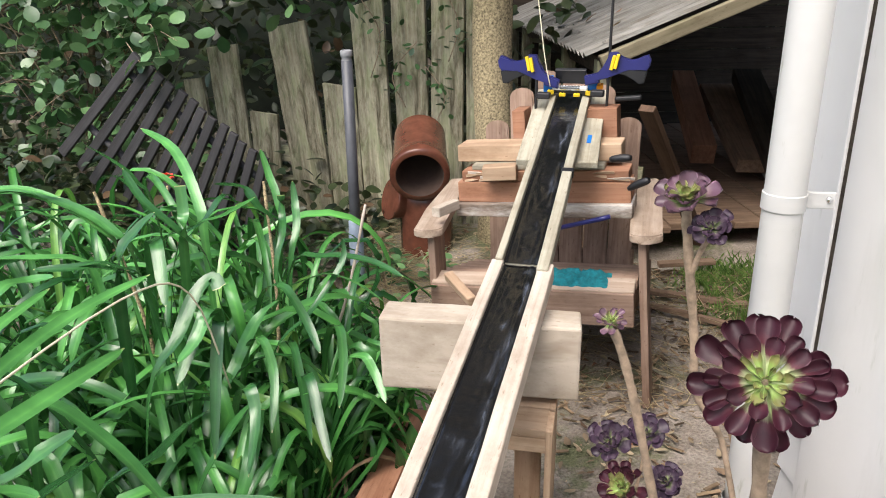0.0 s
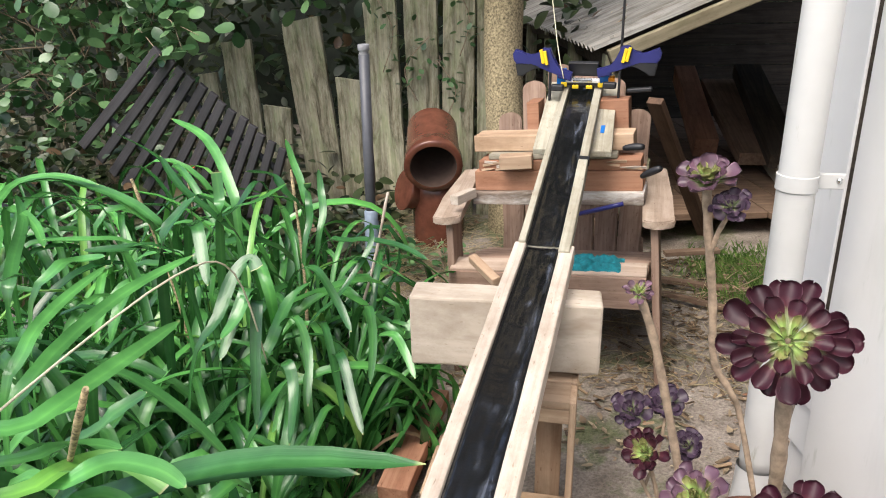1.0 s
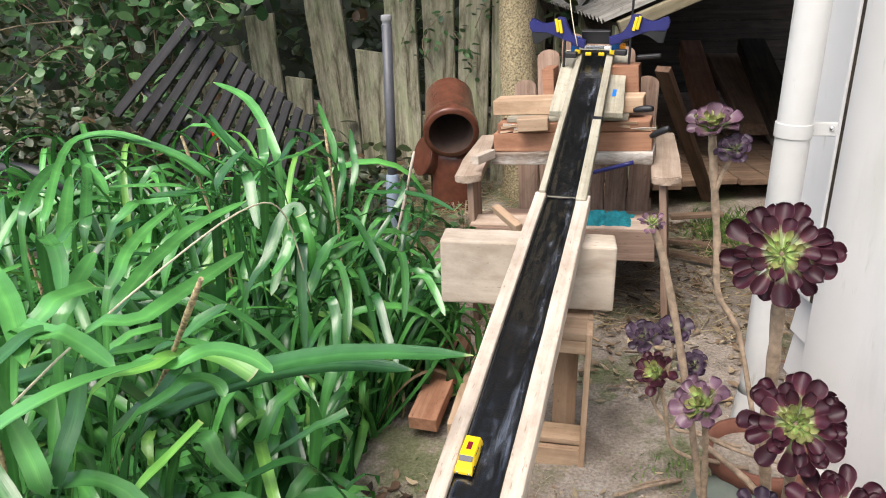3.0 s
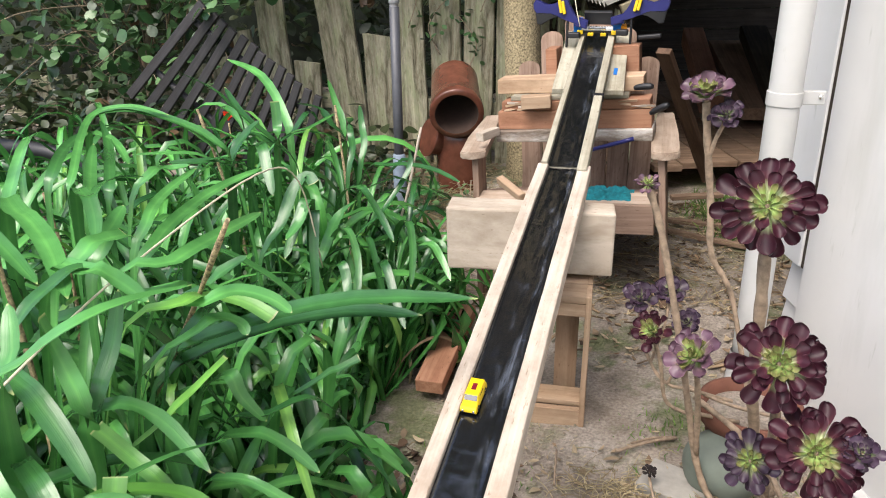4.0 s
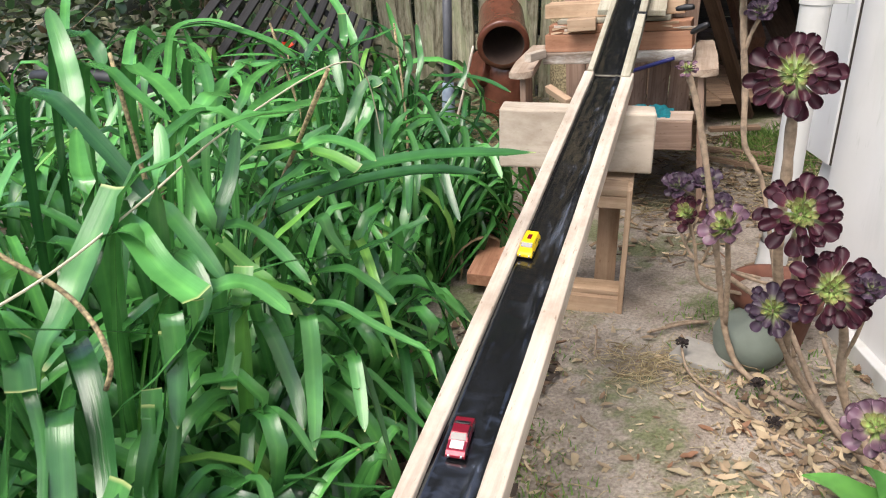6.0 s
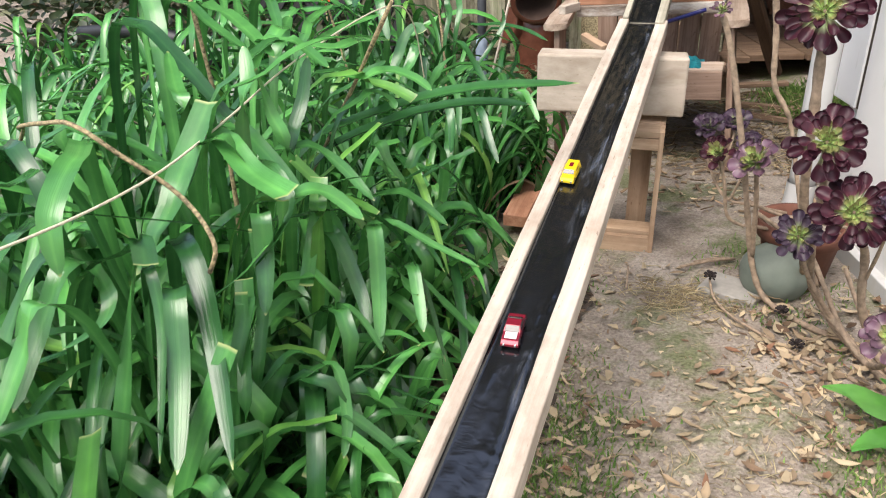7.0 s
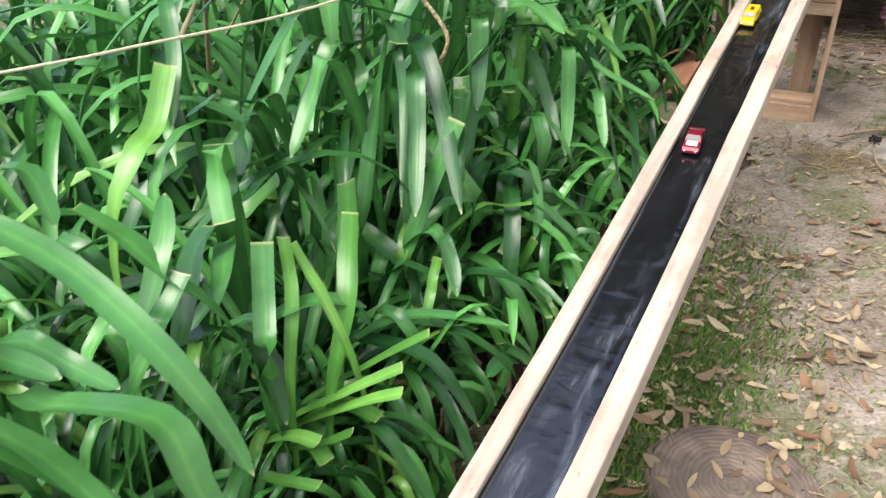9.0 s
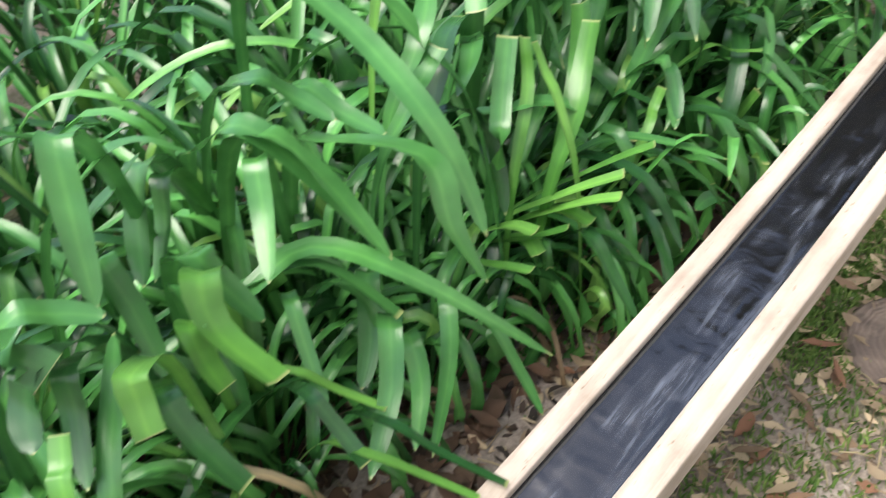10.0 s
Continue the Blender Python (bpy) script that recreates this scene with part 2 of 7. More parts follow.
M_IRON = wood("weathered_galvanised_iron", (0.115, 0.108, 0.092), (0.31, 0.30, 0.275), 34, (0.10, 0.075, 0.045), 0.6, 0.6, 0.0)
M_ROPE = plain("cream_rope", (0.60, 0.56, 0.40), 0.9, 0, 300, 0.25, 0.4)
M_BARK = plain("lichened_bark", (0.21, 0.16, 0.105), 0.95, 0, 45, 0.55, 0.9)
M_TRUNK = plain("lichen_crusted_bark", (0.30, 0.245, 0.145), 0.95, 0, 120, 0.7, 1.0)
M_STONE = plain("green_grey_stone", (0.15, 0.175, 0.145), 0.7, 0, 9, 0.3, 0.3)
M_SLAB = plain("grey_paving_slab", (0.30, 0.28, 0.25), 0.9, 0, 35, 0.15, 0.2)
M_POT = plain("terracotta_pot_clay", (0.15, 0.058, 0.036), 0.8, 0, 25, 0.2, 0.15)
M_TEAL = plain("teal_cloth_weave", (0.005, 0.16, 0.19), 0.9, 0, 90, 0.35, 0.5)
M_BLUE = plain("blue_moulded_plastic", (0.018, 0.02, 0.13), 0.4, 0, 20, 0.1, 0.0)
M_BLACK = plain("black_moulded_plastic", (0.012, 0.012, 0.014), 0.5, 0, 20, 0.2, 0.0)
M_YELLOW = plain("yellow_plastic", (0.80, 0.56, 0.02), 0.35, 0, 20, 0.05, 0.0)
M_BRICKBLUE = plain("toy_blue_plastic", (0.01, 0.16, 0.55), 0.3, 0, 20, 0.05, 0.0)
M_BRICKORANGE = plain("toy_orange_plastic", (0.78, 0.30, 0.02), 0.3, 0, 20, 0.05, 0.0)
M_BRICKWHITE = plain("toy_white_plastic", (0.75, 0.75, 0.74), 0.3, 0, 20, 0.05, 0.0)
M_CARRED = plain("metallic_red_paint", (0.22, 0.012, 0.028), 0.25, 0.3, 60, 0.1, 0.0)
M_CARYEL = plain("yellow_car_paint", (0.85, 0.58, 0.01), 0.3, 0, 60, 0.05, 0.0)
M_CARWHITE = plain("pale_pink_car_paint", (0.78, 0.66, 0.66), 0.3, 0, 60, 0.05, 0.0)
M_GLASS = plain("smoked_car_glass", (0.02, 0.02, 0.025), 0.1, 0, 60, 0.1, 0.0)
M_CHROME = plain("chrome", (0.7, 0.7, 0.7), 0.2, 1.0, 60, 0.05, 0.0)
M_STRAP = leafy("strap_leaf_green", (0.017, 0.085, 0.022), (0.130, 0.430, 0.100), 0.27, 0.14, 9, "Object Info", (0.19, 0.42, 0.09))
M_STRAP_LONG = leafy("long_strap_leaf_green", (0.024, 0.104, 0.030), (0.104, 0.340, 0.088), 0.25, 0.14, 9)
# pale cut leaves, with sunlight on them mixed into the yellower green
M_STRAP_PALE = leafy("pale_sunlit_strap_leaf_green", (0.09, 0.29, 0.05), (0.19, 0.47, 0.09), 0.33, 0.2, 9)
M_DRYLEAF = leafy("dry_strap_leaf", (0.17, 0.11, 0.06), (0.44, 0.36, 0.21), 0.75, 0.15, 9)
M_ROUND = leafy("round_leaf_green", (0.024, 0.075, 0.026), (0.15, 0.275, 0.115), 0.28, 0.2, 0, "island")
# leaf colour darkened to carry the shade behind and below the fence
M_SHADE_LEAF = leafy("shaded_leaf_green", (0.012, 0.032, 0.012), (0.058, 0.075, 0.03), 0.4, 0.2, 0, "island", (0.13, 0.08, 0.045))
M_GRASS = leafy("grass_green", (0.085, 0.19, 0.035), (0.24, 0.36, 0.10), 0.6, 0.3, 0, "island")
M_LITTER = leafy("dry_leaf_brown", (0.15, 0.085, 0.052), (0.56, 0.45, 0.31), 0.8, 0.15, 0, "island", (0.25, 0.125, 0.075))
M_STRAW = leafy("dry_straw", (0.22, 0.16, 0.09), (0.48, 0.40, 0.25), 0.85, 0.1, 0, "island")
M_STEM = plain("succulent_stem_brown", (0.265, 0.195, 0.135), 0.85, 0, 60, 0.4, 0.4)
M_DRYSTALK = plain("dry_flower_stalk", (0.28, 0.22, 0.12), 0.85, 0, 150, 0.85, 0.5)
M_RED_BLOOM = plain("red_flower", (0.75, 0.06, 0.02), 0.5)


# ---- building helpers ----
def obj(name, bm, mat, parent=None, label="", smooth=False):
    me = bpy.data.meshes.new(name)
    bm.normal_update()
    bm.to_mesh(me)
    bm.free()
    for m in (mat if isinstance(mat, (list, tuple)) else [mat]):
        me.materials.append(m)
    if smooth:
        for p in me.polygons:
            p.use_smooth = True
    ob = new(name, me)
    if parent:
        ob.parent = parent
    if label:
        ob["label"] = label
    return ob


part = obj


def thing(name, m, label, category, group="", kind=""):
    e = new(name)
    e.empty_display_size = 0.05
    e.matrix_world = m
    return tagged(e, label, category, group, kind)


def add_box(bm, sx, sy, sz, m=Matrix(), bevel=0.003, jitter=0.0, cuts=0):
    tmp = bmesh.new()
    bmesh.ops.create_cube(tmp, size=1.0)
    bmesh.ops.scale(tmp, vec=(sx, sy, sz), verts=tmp.verts)
    if cuts:
        long = [e for e in tmp.edges if abs((e.verts[0].co - e.verts[1].co).x) > sx * 0.9]
        bmesh.ops.subdivide_edges(tmp, edges=long, cuts=cuts, use_grid_fill=True)
    if bevel:
        bmesh.ops.bevel(tmp, geom=[e for e in tmp.edges if e.calc_face_angle(0) > 0.5], offset=bevel, segments=2, affect='EDGES', profile=0.5)
    if jitter:
        s = random.random() * 50
        for v in tmp.verts:
            v.co += noise.noise_vector(v.co * 9 + Vector((s, s, s))) * jitter
    bmesh.ops.transform(tmp, matrix=m, verts=tmp.verts)
    me = bpy.data.meshes.new("tmp")
    tmp.to_mesh(me)
    tmp.free()
    bm.from_mesh(me)
    bpy.data.meshes.remove(me)
    return bm


def box_bm(sx, sy, sz, m=Matrix(), bevel=0.003, jitter=0.0, cuts=0):
    return add_box(bmesh.new(), sx, sy, sz, m, bevel, jitter, cuts)


def tube(bm, pts, radii, seg=10, caps=True, squash=1.0):
    """A tube through pts."""
    pts = [Vector(p) for p in pts]
    rings = []
    side = None
    for i, p in enumerate(pts):
        d = (pts[min(i + 1, len(pts) - 1)] - pts[max(i - 1, 0)]).normalized()
        if side is None:
            side = d.orthogonal().normalized()
        side = (side - d * side.dot(d)).normalized()
        up = d.cross(side)
        r = radii[i] if isinstance(radii, (list, tuple)) else radii
        rings.append([bm.verts.new(p + (side * math.cos(a) + up * math.sin(a) * squash) * r) for a in (2 * math.pi * k / seg for k in range(seg))])
    for a, b in zip(rings, rings[1:]):
        for k in range(seg):
            f = bm.faces.new((a[k], a[(k + 1) % seg], b[(k + 1) % seg], b[k]))
            f.smooth = True
    if caps:
        bm.faces.new(rings[0][::-1])
        bm.faces.new(rings[-1])
    return bm


def lathe(bm, profile, seg=28, m=Matrix()):
    rings = [[bm.verts.new(m @ Vector((r * math.cos(a), r * math.sin(a), z))) for a in (2 * math.pi * k / seg for k in range(seg))] for r, z in profile]
    for a, b in zip(rings, rings[1:]):
        for k in range(seg):
            bm.faces.new((a[k], a[(k + 1) % seg], b[(k + 1) % seg], b[k])).smooth = True
    return bm


def bent(points, n=5):
    """A smooth path through the points."""
    pts = [Vector(p) for p in points]
    out = []
    for i in range(len(pts) - 1):
        p0, p1, p2, p3 = pts[max(i - 1, 0)], pts[i], pts[i + 1], pts[min(i + 2, len(pts) - 1)]
        for k in range(n):
            t = k / n
            out.append(0.5 * ((2 * p1) + (p2 - p0) * t + (2 * p0 - 5 * p1 + 4 * p2 - p3) * t * t + (3 * p1 - p0 - 3 * p2 + p3) * t ** 3))
    return out + [pts[-1]]


def step(a, b, x):
    t = min(1, max(0, (x - a) / (b - a)))
    return t * t * (3 - 2 * t)


def ground_z(x, y):
    z = 0.07 * min(0.7, max(-1.2, x))
    z += 0.20 * step(1.9, 2.9, y) * (1 - step(-0.9, 0.1, x))
    return z


def at_ground(x, y, dz=0.0):
    return Vector((x, y, ground_z(x, y) + dz))


# ---- ground ----
def build_ground():
    xs = [-60, -30, -15, -8] + [-5 + 0.05 * i for i in range(141)] + [4, 8, 15, 30, 60]
    ys = [-60, -30, -15, -8, -4] + [-2.2 + 0.05 * i for i in range(141)] + [7, 10, 15, 30, 60]
    bm = bmesh.new()
    rows = []
    for y in ys:
        row = []
        for x in xs:
            n = noise.noise(Vector((x * 2, y * 2, 0))) * 0.012 + noise.noise(Vector((x * 9, y * 9, 3))) * 0.006
            row.append(bm.verts.new((x, y, ground_z(x, y) + n)))
        rows.append(row)
    for a, b in zip(rows, rows[1:]):
        for k in range(len(xs) - 1):
            bm.faces.new((a[k], a[k + 1], b[k + 1], b[k])).smooth = True
    tagged(obj("ground", bm, M_SOIL), "trodden brown garden soil with moss and leaf litter", "ground", kind="structure")


build_ground()


# ---- house wall, trim and downpipe ----
CORNER, WALL_DIR, WALL_OUT = Vector((0.378, 1.40, 0)), Vector((0.36, -0.933, 0)), Vector((-0.933, -0.36, 0))


def frame_of(origin, ux):
    ux = Vector(ux).normalized()
    uy = Vector((0, 0, 1)).cross(ux)
    return Matrix(((ux.x, uy.x, 0, origin[0]), (ux.y, uy.y, 0, origin[1]), (0, 0, 1, origin[2]), (0, 0, 0, 1)))


def build_house():
    m = frame_of(CORNER, WALL_DIR)
    L = 4.5
    bm = box_bm(L, 0.08, 3.0, m @ pose(L / 2, 0.04, 1.53), 0.004)
    tagged(obj("wall_house", bm, M_WHITE), "smooth white painted house wall panel", "wall", kind="structure")
    foot = box_bm(L, 0.03, 0.10, m @ pose(L / 2 + 0.02, -0.012, 0.03), 0.003)
    tagged(obj("baseboard", foot, M_PIPE_WORN), "grimy white board along the foot of the wall", "baseboard", kind="structure")
    # corner board beside the panel, ending above the ground
    t = thing("trim", m @ pose(-0.013, 0.02, 0), "white painted corner board with a dark gap beside it", "trim", kind="structure")
    part("corner_board", box_bm(0.135, 0.022, 2.5, pose(-0.069, -0.012, 0.42 + 1.25), 0.003), M_WHITE, t)
    # dark strip set in the gap to stand for its shade
    part("gap_batten", box_bm(0.014, 0.006, 2.5, pose(0.006, -0.0145, 0.42 + 1.25), 0), M_DARKWOOD, t, "dark strip added as the shade in the gap beside the corner board")
    for k in range(3):
        part("weatherboard", box_bm(0.09, 0.014, 0.125, pose(-0.05, 0.012, 0.36 - 0.115 * k, -7), 0.002), M_WHITE, t)
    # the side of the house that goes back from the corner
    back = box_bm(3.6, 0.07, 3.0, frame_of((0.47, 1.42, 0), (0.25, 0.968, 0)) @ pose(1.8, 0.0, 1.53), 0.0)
    tagged(obj("wall_shed_side", back, M_DARKWOOD), "boards of the house side, coloured dark for the shade in the shed", "wall", kind="structure")


def build_downpipe():
    t = thing("downpipe", pose(0.268, 1.275, 0), "white painted downpipe with a bracket and a bent shoe", "downpipe")
    bm = bmesh.new()
    tube(bm, [(-0.004, 0, 2.6), (0, 0, 0.9), (0.004, 0, 0.27), (0.004, 0, 0.23)], 0.034, 24)
    part("pipe", bm, M_PIPE_WORN, t)
    bm = bmesh.new()
    pts = [(0.004, 0, 0.24), (0.002, -0.004, 0.19), (-0.006, -0.02, 0.145), (-0.02, -0.05, 0.115), (-0.035, -0.085, 0.10)]
    tube(bm, pts, [0.038, 0.038, 0.037, 0.037, 0.037], 22, False)
    tube(bm, pts[::-1], [0.033] * 5, 22, False)
    part("shoe", bm, M_PIPE, t)
    bm = bmesh.new()
    lathe(bm, [(0.0335, -0.0145), (0.0362, -0.0145), (0.0366, -0.014), (0.0366, -0.0128), (0.0366, 0.0128), (0.0366, 0.014), (0.0362, 0.0145), (0.0335, 0.0145)], 28, pose(0, 0, 0.855))
    add_box(bm, 0.058, 0.006, 0.03, pose(0.054, 0.017, 0.855, 0, 0, 12), 0.0028)
    br = part("bracket", bm, M_PIPE, t)
    part("screw", lathe(bmesh.new(), [(0, 0.004), (0.004, 0.004), (0.006, 0.0), (0.006, -0.004)], 10, pose(0.072, 0.017, 0.857, 90)), M_CHROME, br)


build_house()
build_downpipe()


def slope_frame(origin, direction):
    ux = Vector(direction).normalized()
    uy = Vector((0, 0, 1)).cross(ux).normalized()
    uz = ux.cross(uy)
    return Matrix(((ux.x, uy.x, uz.x, origin[0]), (ux.y, uy.y, uz.y, origin[1]), (ux.z, uy.z, uz.z, origin[2]), (0, 0, 0, 1)))


# ---- shed ----
SHED = frame_of((-0.29, 3.0, 0), (0.927, 0.375, 0))


def build_shed():
    # corrugated roof rising away from the eave; ridges run up the slope
    a = math.atan(0.40)
    t = thing("shed_roof", SHED @ pose(0, 0, 0.89, 0, -math.degrees(a)), "rusty grey corrugated iron lean-to roof with leaf litter on it", "roof")
    bm = bmesh.new()
    L, W, n = 2.2, 2.6, 300
    lo, hi = [], []
    for i in range(n + 1):
        y = W * i / n
        z = 0.0125 * math.sin(2 * math.pi * y / 0.076)
        lo.append(bm.verts.new((-0.05, y, z + 0.03)))
        hi.append(bm.verts.new((L, y, z + 0.03)))
    for i in range(n):
        bm.faces.new((lo[i], hi[i], hi[i + 1], lo[i + 1])).smooth = True
    part("iron_sheet", bm, M_IRON, t)
    part("gable_beam", box_bm(L, 0.045, 0.055, pose(L / 2, 0.0, -0.016), 0.004, 0.002, 10), M_BEAM, t)
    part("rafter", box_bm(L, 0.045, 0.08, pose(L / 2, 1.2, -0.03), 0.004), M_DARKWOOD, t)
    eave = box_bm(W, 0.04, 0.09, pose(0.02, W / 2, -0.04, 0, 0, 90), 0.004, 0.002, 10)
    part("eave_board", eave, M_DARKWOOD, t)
    for k in range(9):
        part("roof_screw", lathe(bmesh.new(), [(0, 0.008), (0.006, 0.007), (0.009, 0.0)], 10, pose(0.05, 0.07 + 0.152 * k, 0.04)), M_IRON, t)
    # walls and floor
    t = thing("wall_shed_left", SHED @ pose(0.03, 0, 0), "low boards and posts along the open side of the lean-to", "wall", kind="structure")
    for y in (0.06, 0.72, 1.35, 1.98, 2.56):
        p = part("post", box_bm(0.88, 0.06, 0.06, Matrix(), 0.003, 0.002, 8), M_FENCE, t)
        p.matrix_local = pose(0, y, 0.44, 0, -90)
    for z in (0.12, 0.27):
        p = part("board", box_bm(2.6, 0.02, 0.13, Matrix(), 0.003, 0.002, 10), M_SHEDWOOD, t)
        p.matrix_local = pose(-0.04, 1.31, z, 0, 0, 90)
    t = thing("wall_shed_back", SHED @ pose(1.1, 2.62, 0), "horizontal boards of the shed's back wall, coloured dark for the shade inside", "wall", kind="structure")
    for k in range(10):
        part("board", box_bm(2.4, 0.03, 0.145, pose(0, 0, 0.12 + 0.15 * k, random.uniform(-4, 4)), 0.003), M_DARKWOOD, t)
    t = thing("floor_shed", SHED @ pose(0, 0.0, 0), "worn brown plank floor of the lean-to", "floor", kind="structure")
    for k in range(15):
        part("plank", box_bm(2.3, 0.14, 0.03, pose(0.18 + 0.148 * k, 1.3 + random.uniform(-.05, .05), 0.125, 0, 0, 90), 0.003), M_SHEDWOOD, t)


def board(name, L, W, T, m, mat, label, category="board", group="", bevel=0.003, jitter=0.0015):
    t = thing(name, m, label, category, group)
    part("timber", box_bm(L, W, T, Matrix(), bevel, jitter, 8), mat, t)
    return t


def stored_timber():
    G = "timber stored in the shed"
    for p, q, w, th, mat, lab in (((0.132, 4.35, 0.23), (-0.05, 5.2, 0.53), 0.13, 0.12, M_ORANGE, "old red-brown beam propped on the shed floor"),
                                  ((0.40, 4.1, 0.24), (0.16, 5.15, 0.48), 0.20, 0.07, M_SHEDWOOD, "wide brown plank lying on the shed floor"),
                                  ((0.52, 3.95, 0.27), (0.33, 5.1, 0.58), 0.16, 0.08, M_DARKWOOD, "dark old plank stacked in the shed"),
                                  ((0.60, 3.75, 0.20), (0.45, 4.9, 0.22), 0.18, 0.10, M_GREYPINE, "grey weathered timber stacked in the shed")):
        d = Vector(q) - Vector(p)
        board("stored_beam", d.length, w, th, slope_frame((Vector(p) + Vector(q)) / 2, d), mat, lab, "timber", G)


build_shed()
stored_timber()


# ---- fence ----
FENCE_Y = 3.05


def build_fence():
    t = thing("paling_fence", pose(0, FENCE_Y, 0), "weathered grey-green timber paling fence with gaps", "fence")
    spec = [(-3.60, .16, .42, 0), (-3.42, .15, .47, 2), (-3.24, .15, .50, -2), (-3.06, .15, .46, 1), (-2.88, .15, .5, 0), (-2.70, .15, .52, -1), (-2.52, .15, .56, 2), (-2.36, .14, .6, 0),
            (-2.20, .12, .74, -4), (-2.02, .18, .90, -3), (-1.85, .16, .60, 1), (-1.645, .215, 1.0, -6), (-1.44, .18, .74, -2), (-1.285, .17, 1.10, -2), (-1.10, .17, 1.2, -1),
            (-0.935, .16, 1.24, 1), (-0.80, .12, 1.3, 0)]
    for x, w, top, lean in spec:
        z0 = 0.02
        h = top - z0
        bm = box_bm(h, w * 0.9, 0.022, Matrix(), 0.003, 0.005, 9)
        slant = random.uniform(-0.25, 0.25)
        for v in bm.verts:
            if v.co.x > h * 0.45:
                v.co.x += slant * v.co.y + 0.012 * noise.noise(Vector((v.co.y * 40, x, 3)))
        p = part("paling", bm, M_FENCE, t)
        p.matrix_local = pose(x, random.uniform(-.015, .015), z0 + h / 2, 0, lean, 0) @ Matrix(((0, 1, 0, 0), (0, 0, 1, 0), (1, 0, 0, 0), (0, 0, 0, 1)))
    for z in (0.24, 0.40):
        p = part("rail", box_bm(3.6, 0.06, 0.08, Matrix(), 0.004, 0.003, 12), M_FENCE, t)
        p.matrix_local = pose(-1.9, 0.05, z)


def build_slat_panel():
    """Dark slatted bench back lying tilted among the leaves."""
    t = thing("slatted_bench_panel", pose(-1.90, 2.3, 0.938), "dark stained slatted bench panel propped against the fence", "bench")
    n = 13
    for k in range(n):
        u = (k / (n - 1)) ** 0.92
        top = Vector((0.50 * u, 0.01 * math.sin(k * 1.7), -0.355 * u))
        s = part("slat", box_bm(0.60, 0.018, 0.040 - 0.008 * u, Matrix(), 0.003), M_BENCH, t)
        s.matrix_local = Matrix.Translation(top) @ pose(0, 0, 0, 0, -(42 + 28 * u), 0) @ pose(-0.30, 0, 0)
    for q in (0.10, 0.42):
        pts = []
        for k in range(n):
            u = (k / (n - 1)) ** 0.92
            a = radians(42 + 28 * u)
            pts.append(Vector((0.50 * u - q * math.cos(a), 0.022, -0.355 * u - q * math.sin(a))))
        bm = bmesh.new()
        tube(bm, pts, 0.014, 8)
        part("cross_rail", bm, M_BENCH, t)


def build_pole():
    x, y = -1.09, 2.40
    t = thing("standpipe", pose(x, y, 0), "upright grey plastic pipe with a pale open end by the fence", "pipe")
    bm = bmesh.new()
    tube(bm, [(0, 0, 0.05), (0, 0, 0.93)], 0.020, 16)
    part("pipe", bm, M_POLE, t)
    part("cap", lathe(bmesh.new(), [(0.0175, 0.93), (0.0175, 0.962), (0.019, 0.965), (0.0215, 0.963), (0.0215, 0.945), (0.0205, 0.943)], 18), plain("pale_grey_plastic", (0.24, 0.24, 0.25), 0.5), t, "pale grey open end ring")
    part("collar", lathe(bmesh.new(), [(0.0205, 0.34), (0.026, 0.335), (0.026, 0.30), (0.028, 0.29), (0.028, 0.1)], 18), plain("pale_blue_pipe", (0.22, 0.27, 0.34), 0.5), t, "pale blue pipe socket")


def build_clay_pipe():
    """Glazed drain junction standing on its end, its branch facing the chair."""
    t = thing("clay_pipe_junction", pose(-0.915, 2.68, 0.075) @ Matrix.Scale(0.9, 4), "glazed red-brown clay drain junction standing by the fence", "clay pipe")
    m = pose(0.02, -0.10, 0.445) @ pose(0, 0, 0, 107, 0, 20)
    part("branch", lathe(bmesh.new(), [(0.118, -0.34), (0.120, -0.20), (0.121, -0.10), (0.124, -0.075), (0.130, -0.065), (0.131, -0.01), (0.126, 0.0), (0.104, -0.002)], 40, m), M_CLAY, t)
    part("bore", lathe(bmesh.new(), [(0.104, -0.002), (0.100, -0.04), (0.094, -0.06), (0.092, -0.36), (0.0, -0.36)], 40, m), M_PIPE_BORE, t, "dark inside of the pipe")
    bm = bmesh.new()
    lathe(bm, [(0.118, -0.22), (0.12, 0.06), (0.122, 0.19), (0.124, 0.21), (0.122, 0.30), (0.10, 0.36), (0.0, 0.385)], 36, pose(-0.02, 0.08, 0))
    part("body", bm, M_CLAY, t)
    bm = bmesh.new()
    tube(bm, bent([(-0.03, 0.10, 0.26), (-0.11, 0.05, 0.28), (-0.165, 0.0, 0.30)], 4), [0.09, 0.088, 0.086, 0.085, 0.085, 0.086, 0.09, 0.094, 0.096], 24)
    part("side_socket", bm, M_CLAY, t)


def leaf_blade(bm, m, length, width, fold=0.12, droop=0.12):
    """A small oval leaf: ten faces, folded along its rib."""
    xs = ((0.0, 0.06), (0.15, 0.5), (0.38, 0.9), (0.64, 1.0), (0.88, 0.68), (1.0, 0.12))
    rows = []
    for x, w in xs:
        c = Vector((x * length, 0, -droop * length * x * x))
        o = Vector((0, w * width / 2, fold * w * width))
        rows.append([bm.verts.new(m @ (c + Vector((0, -o.y, o.z)))), bm.verts.new(m @ c), bm.verts.new(m @ (c + o))])
    for a, b in zip(rows, rows[1:]):
        for k in range(2):
            bm.faces.new((a[k], b[k], b[k + 1], a[k + 1])).smooth = True


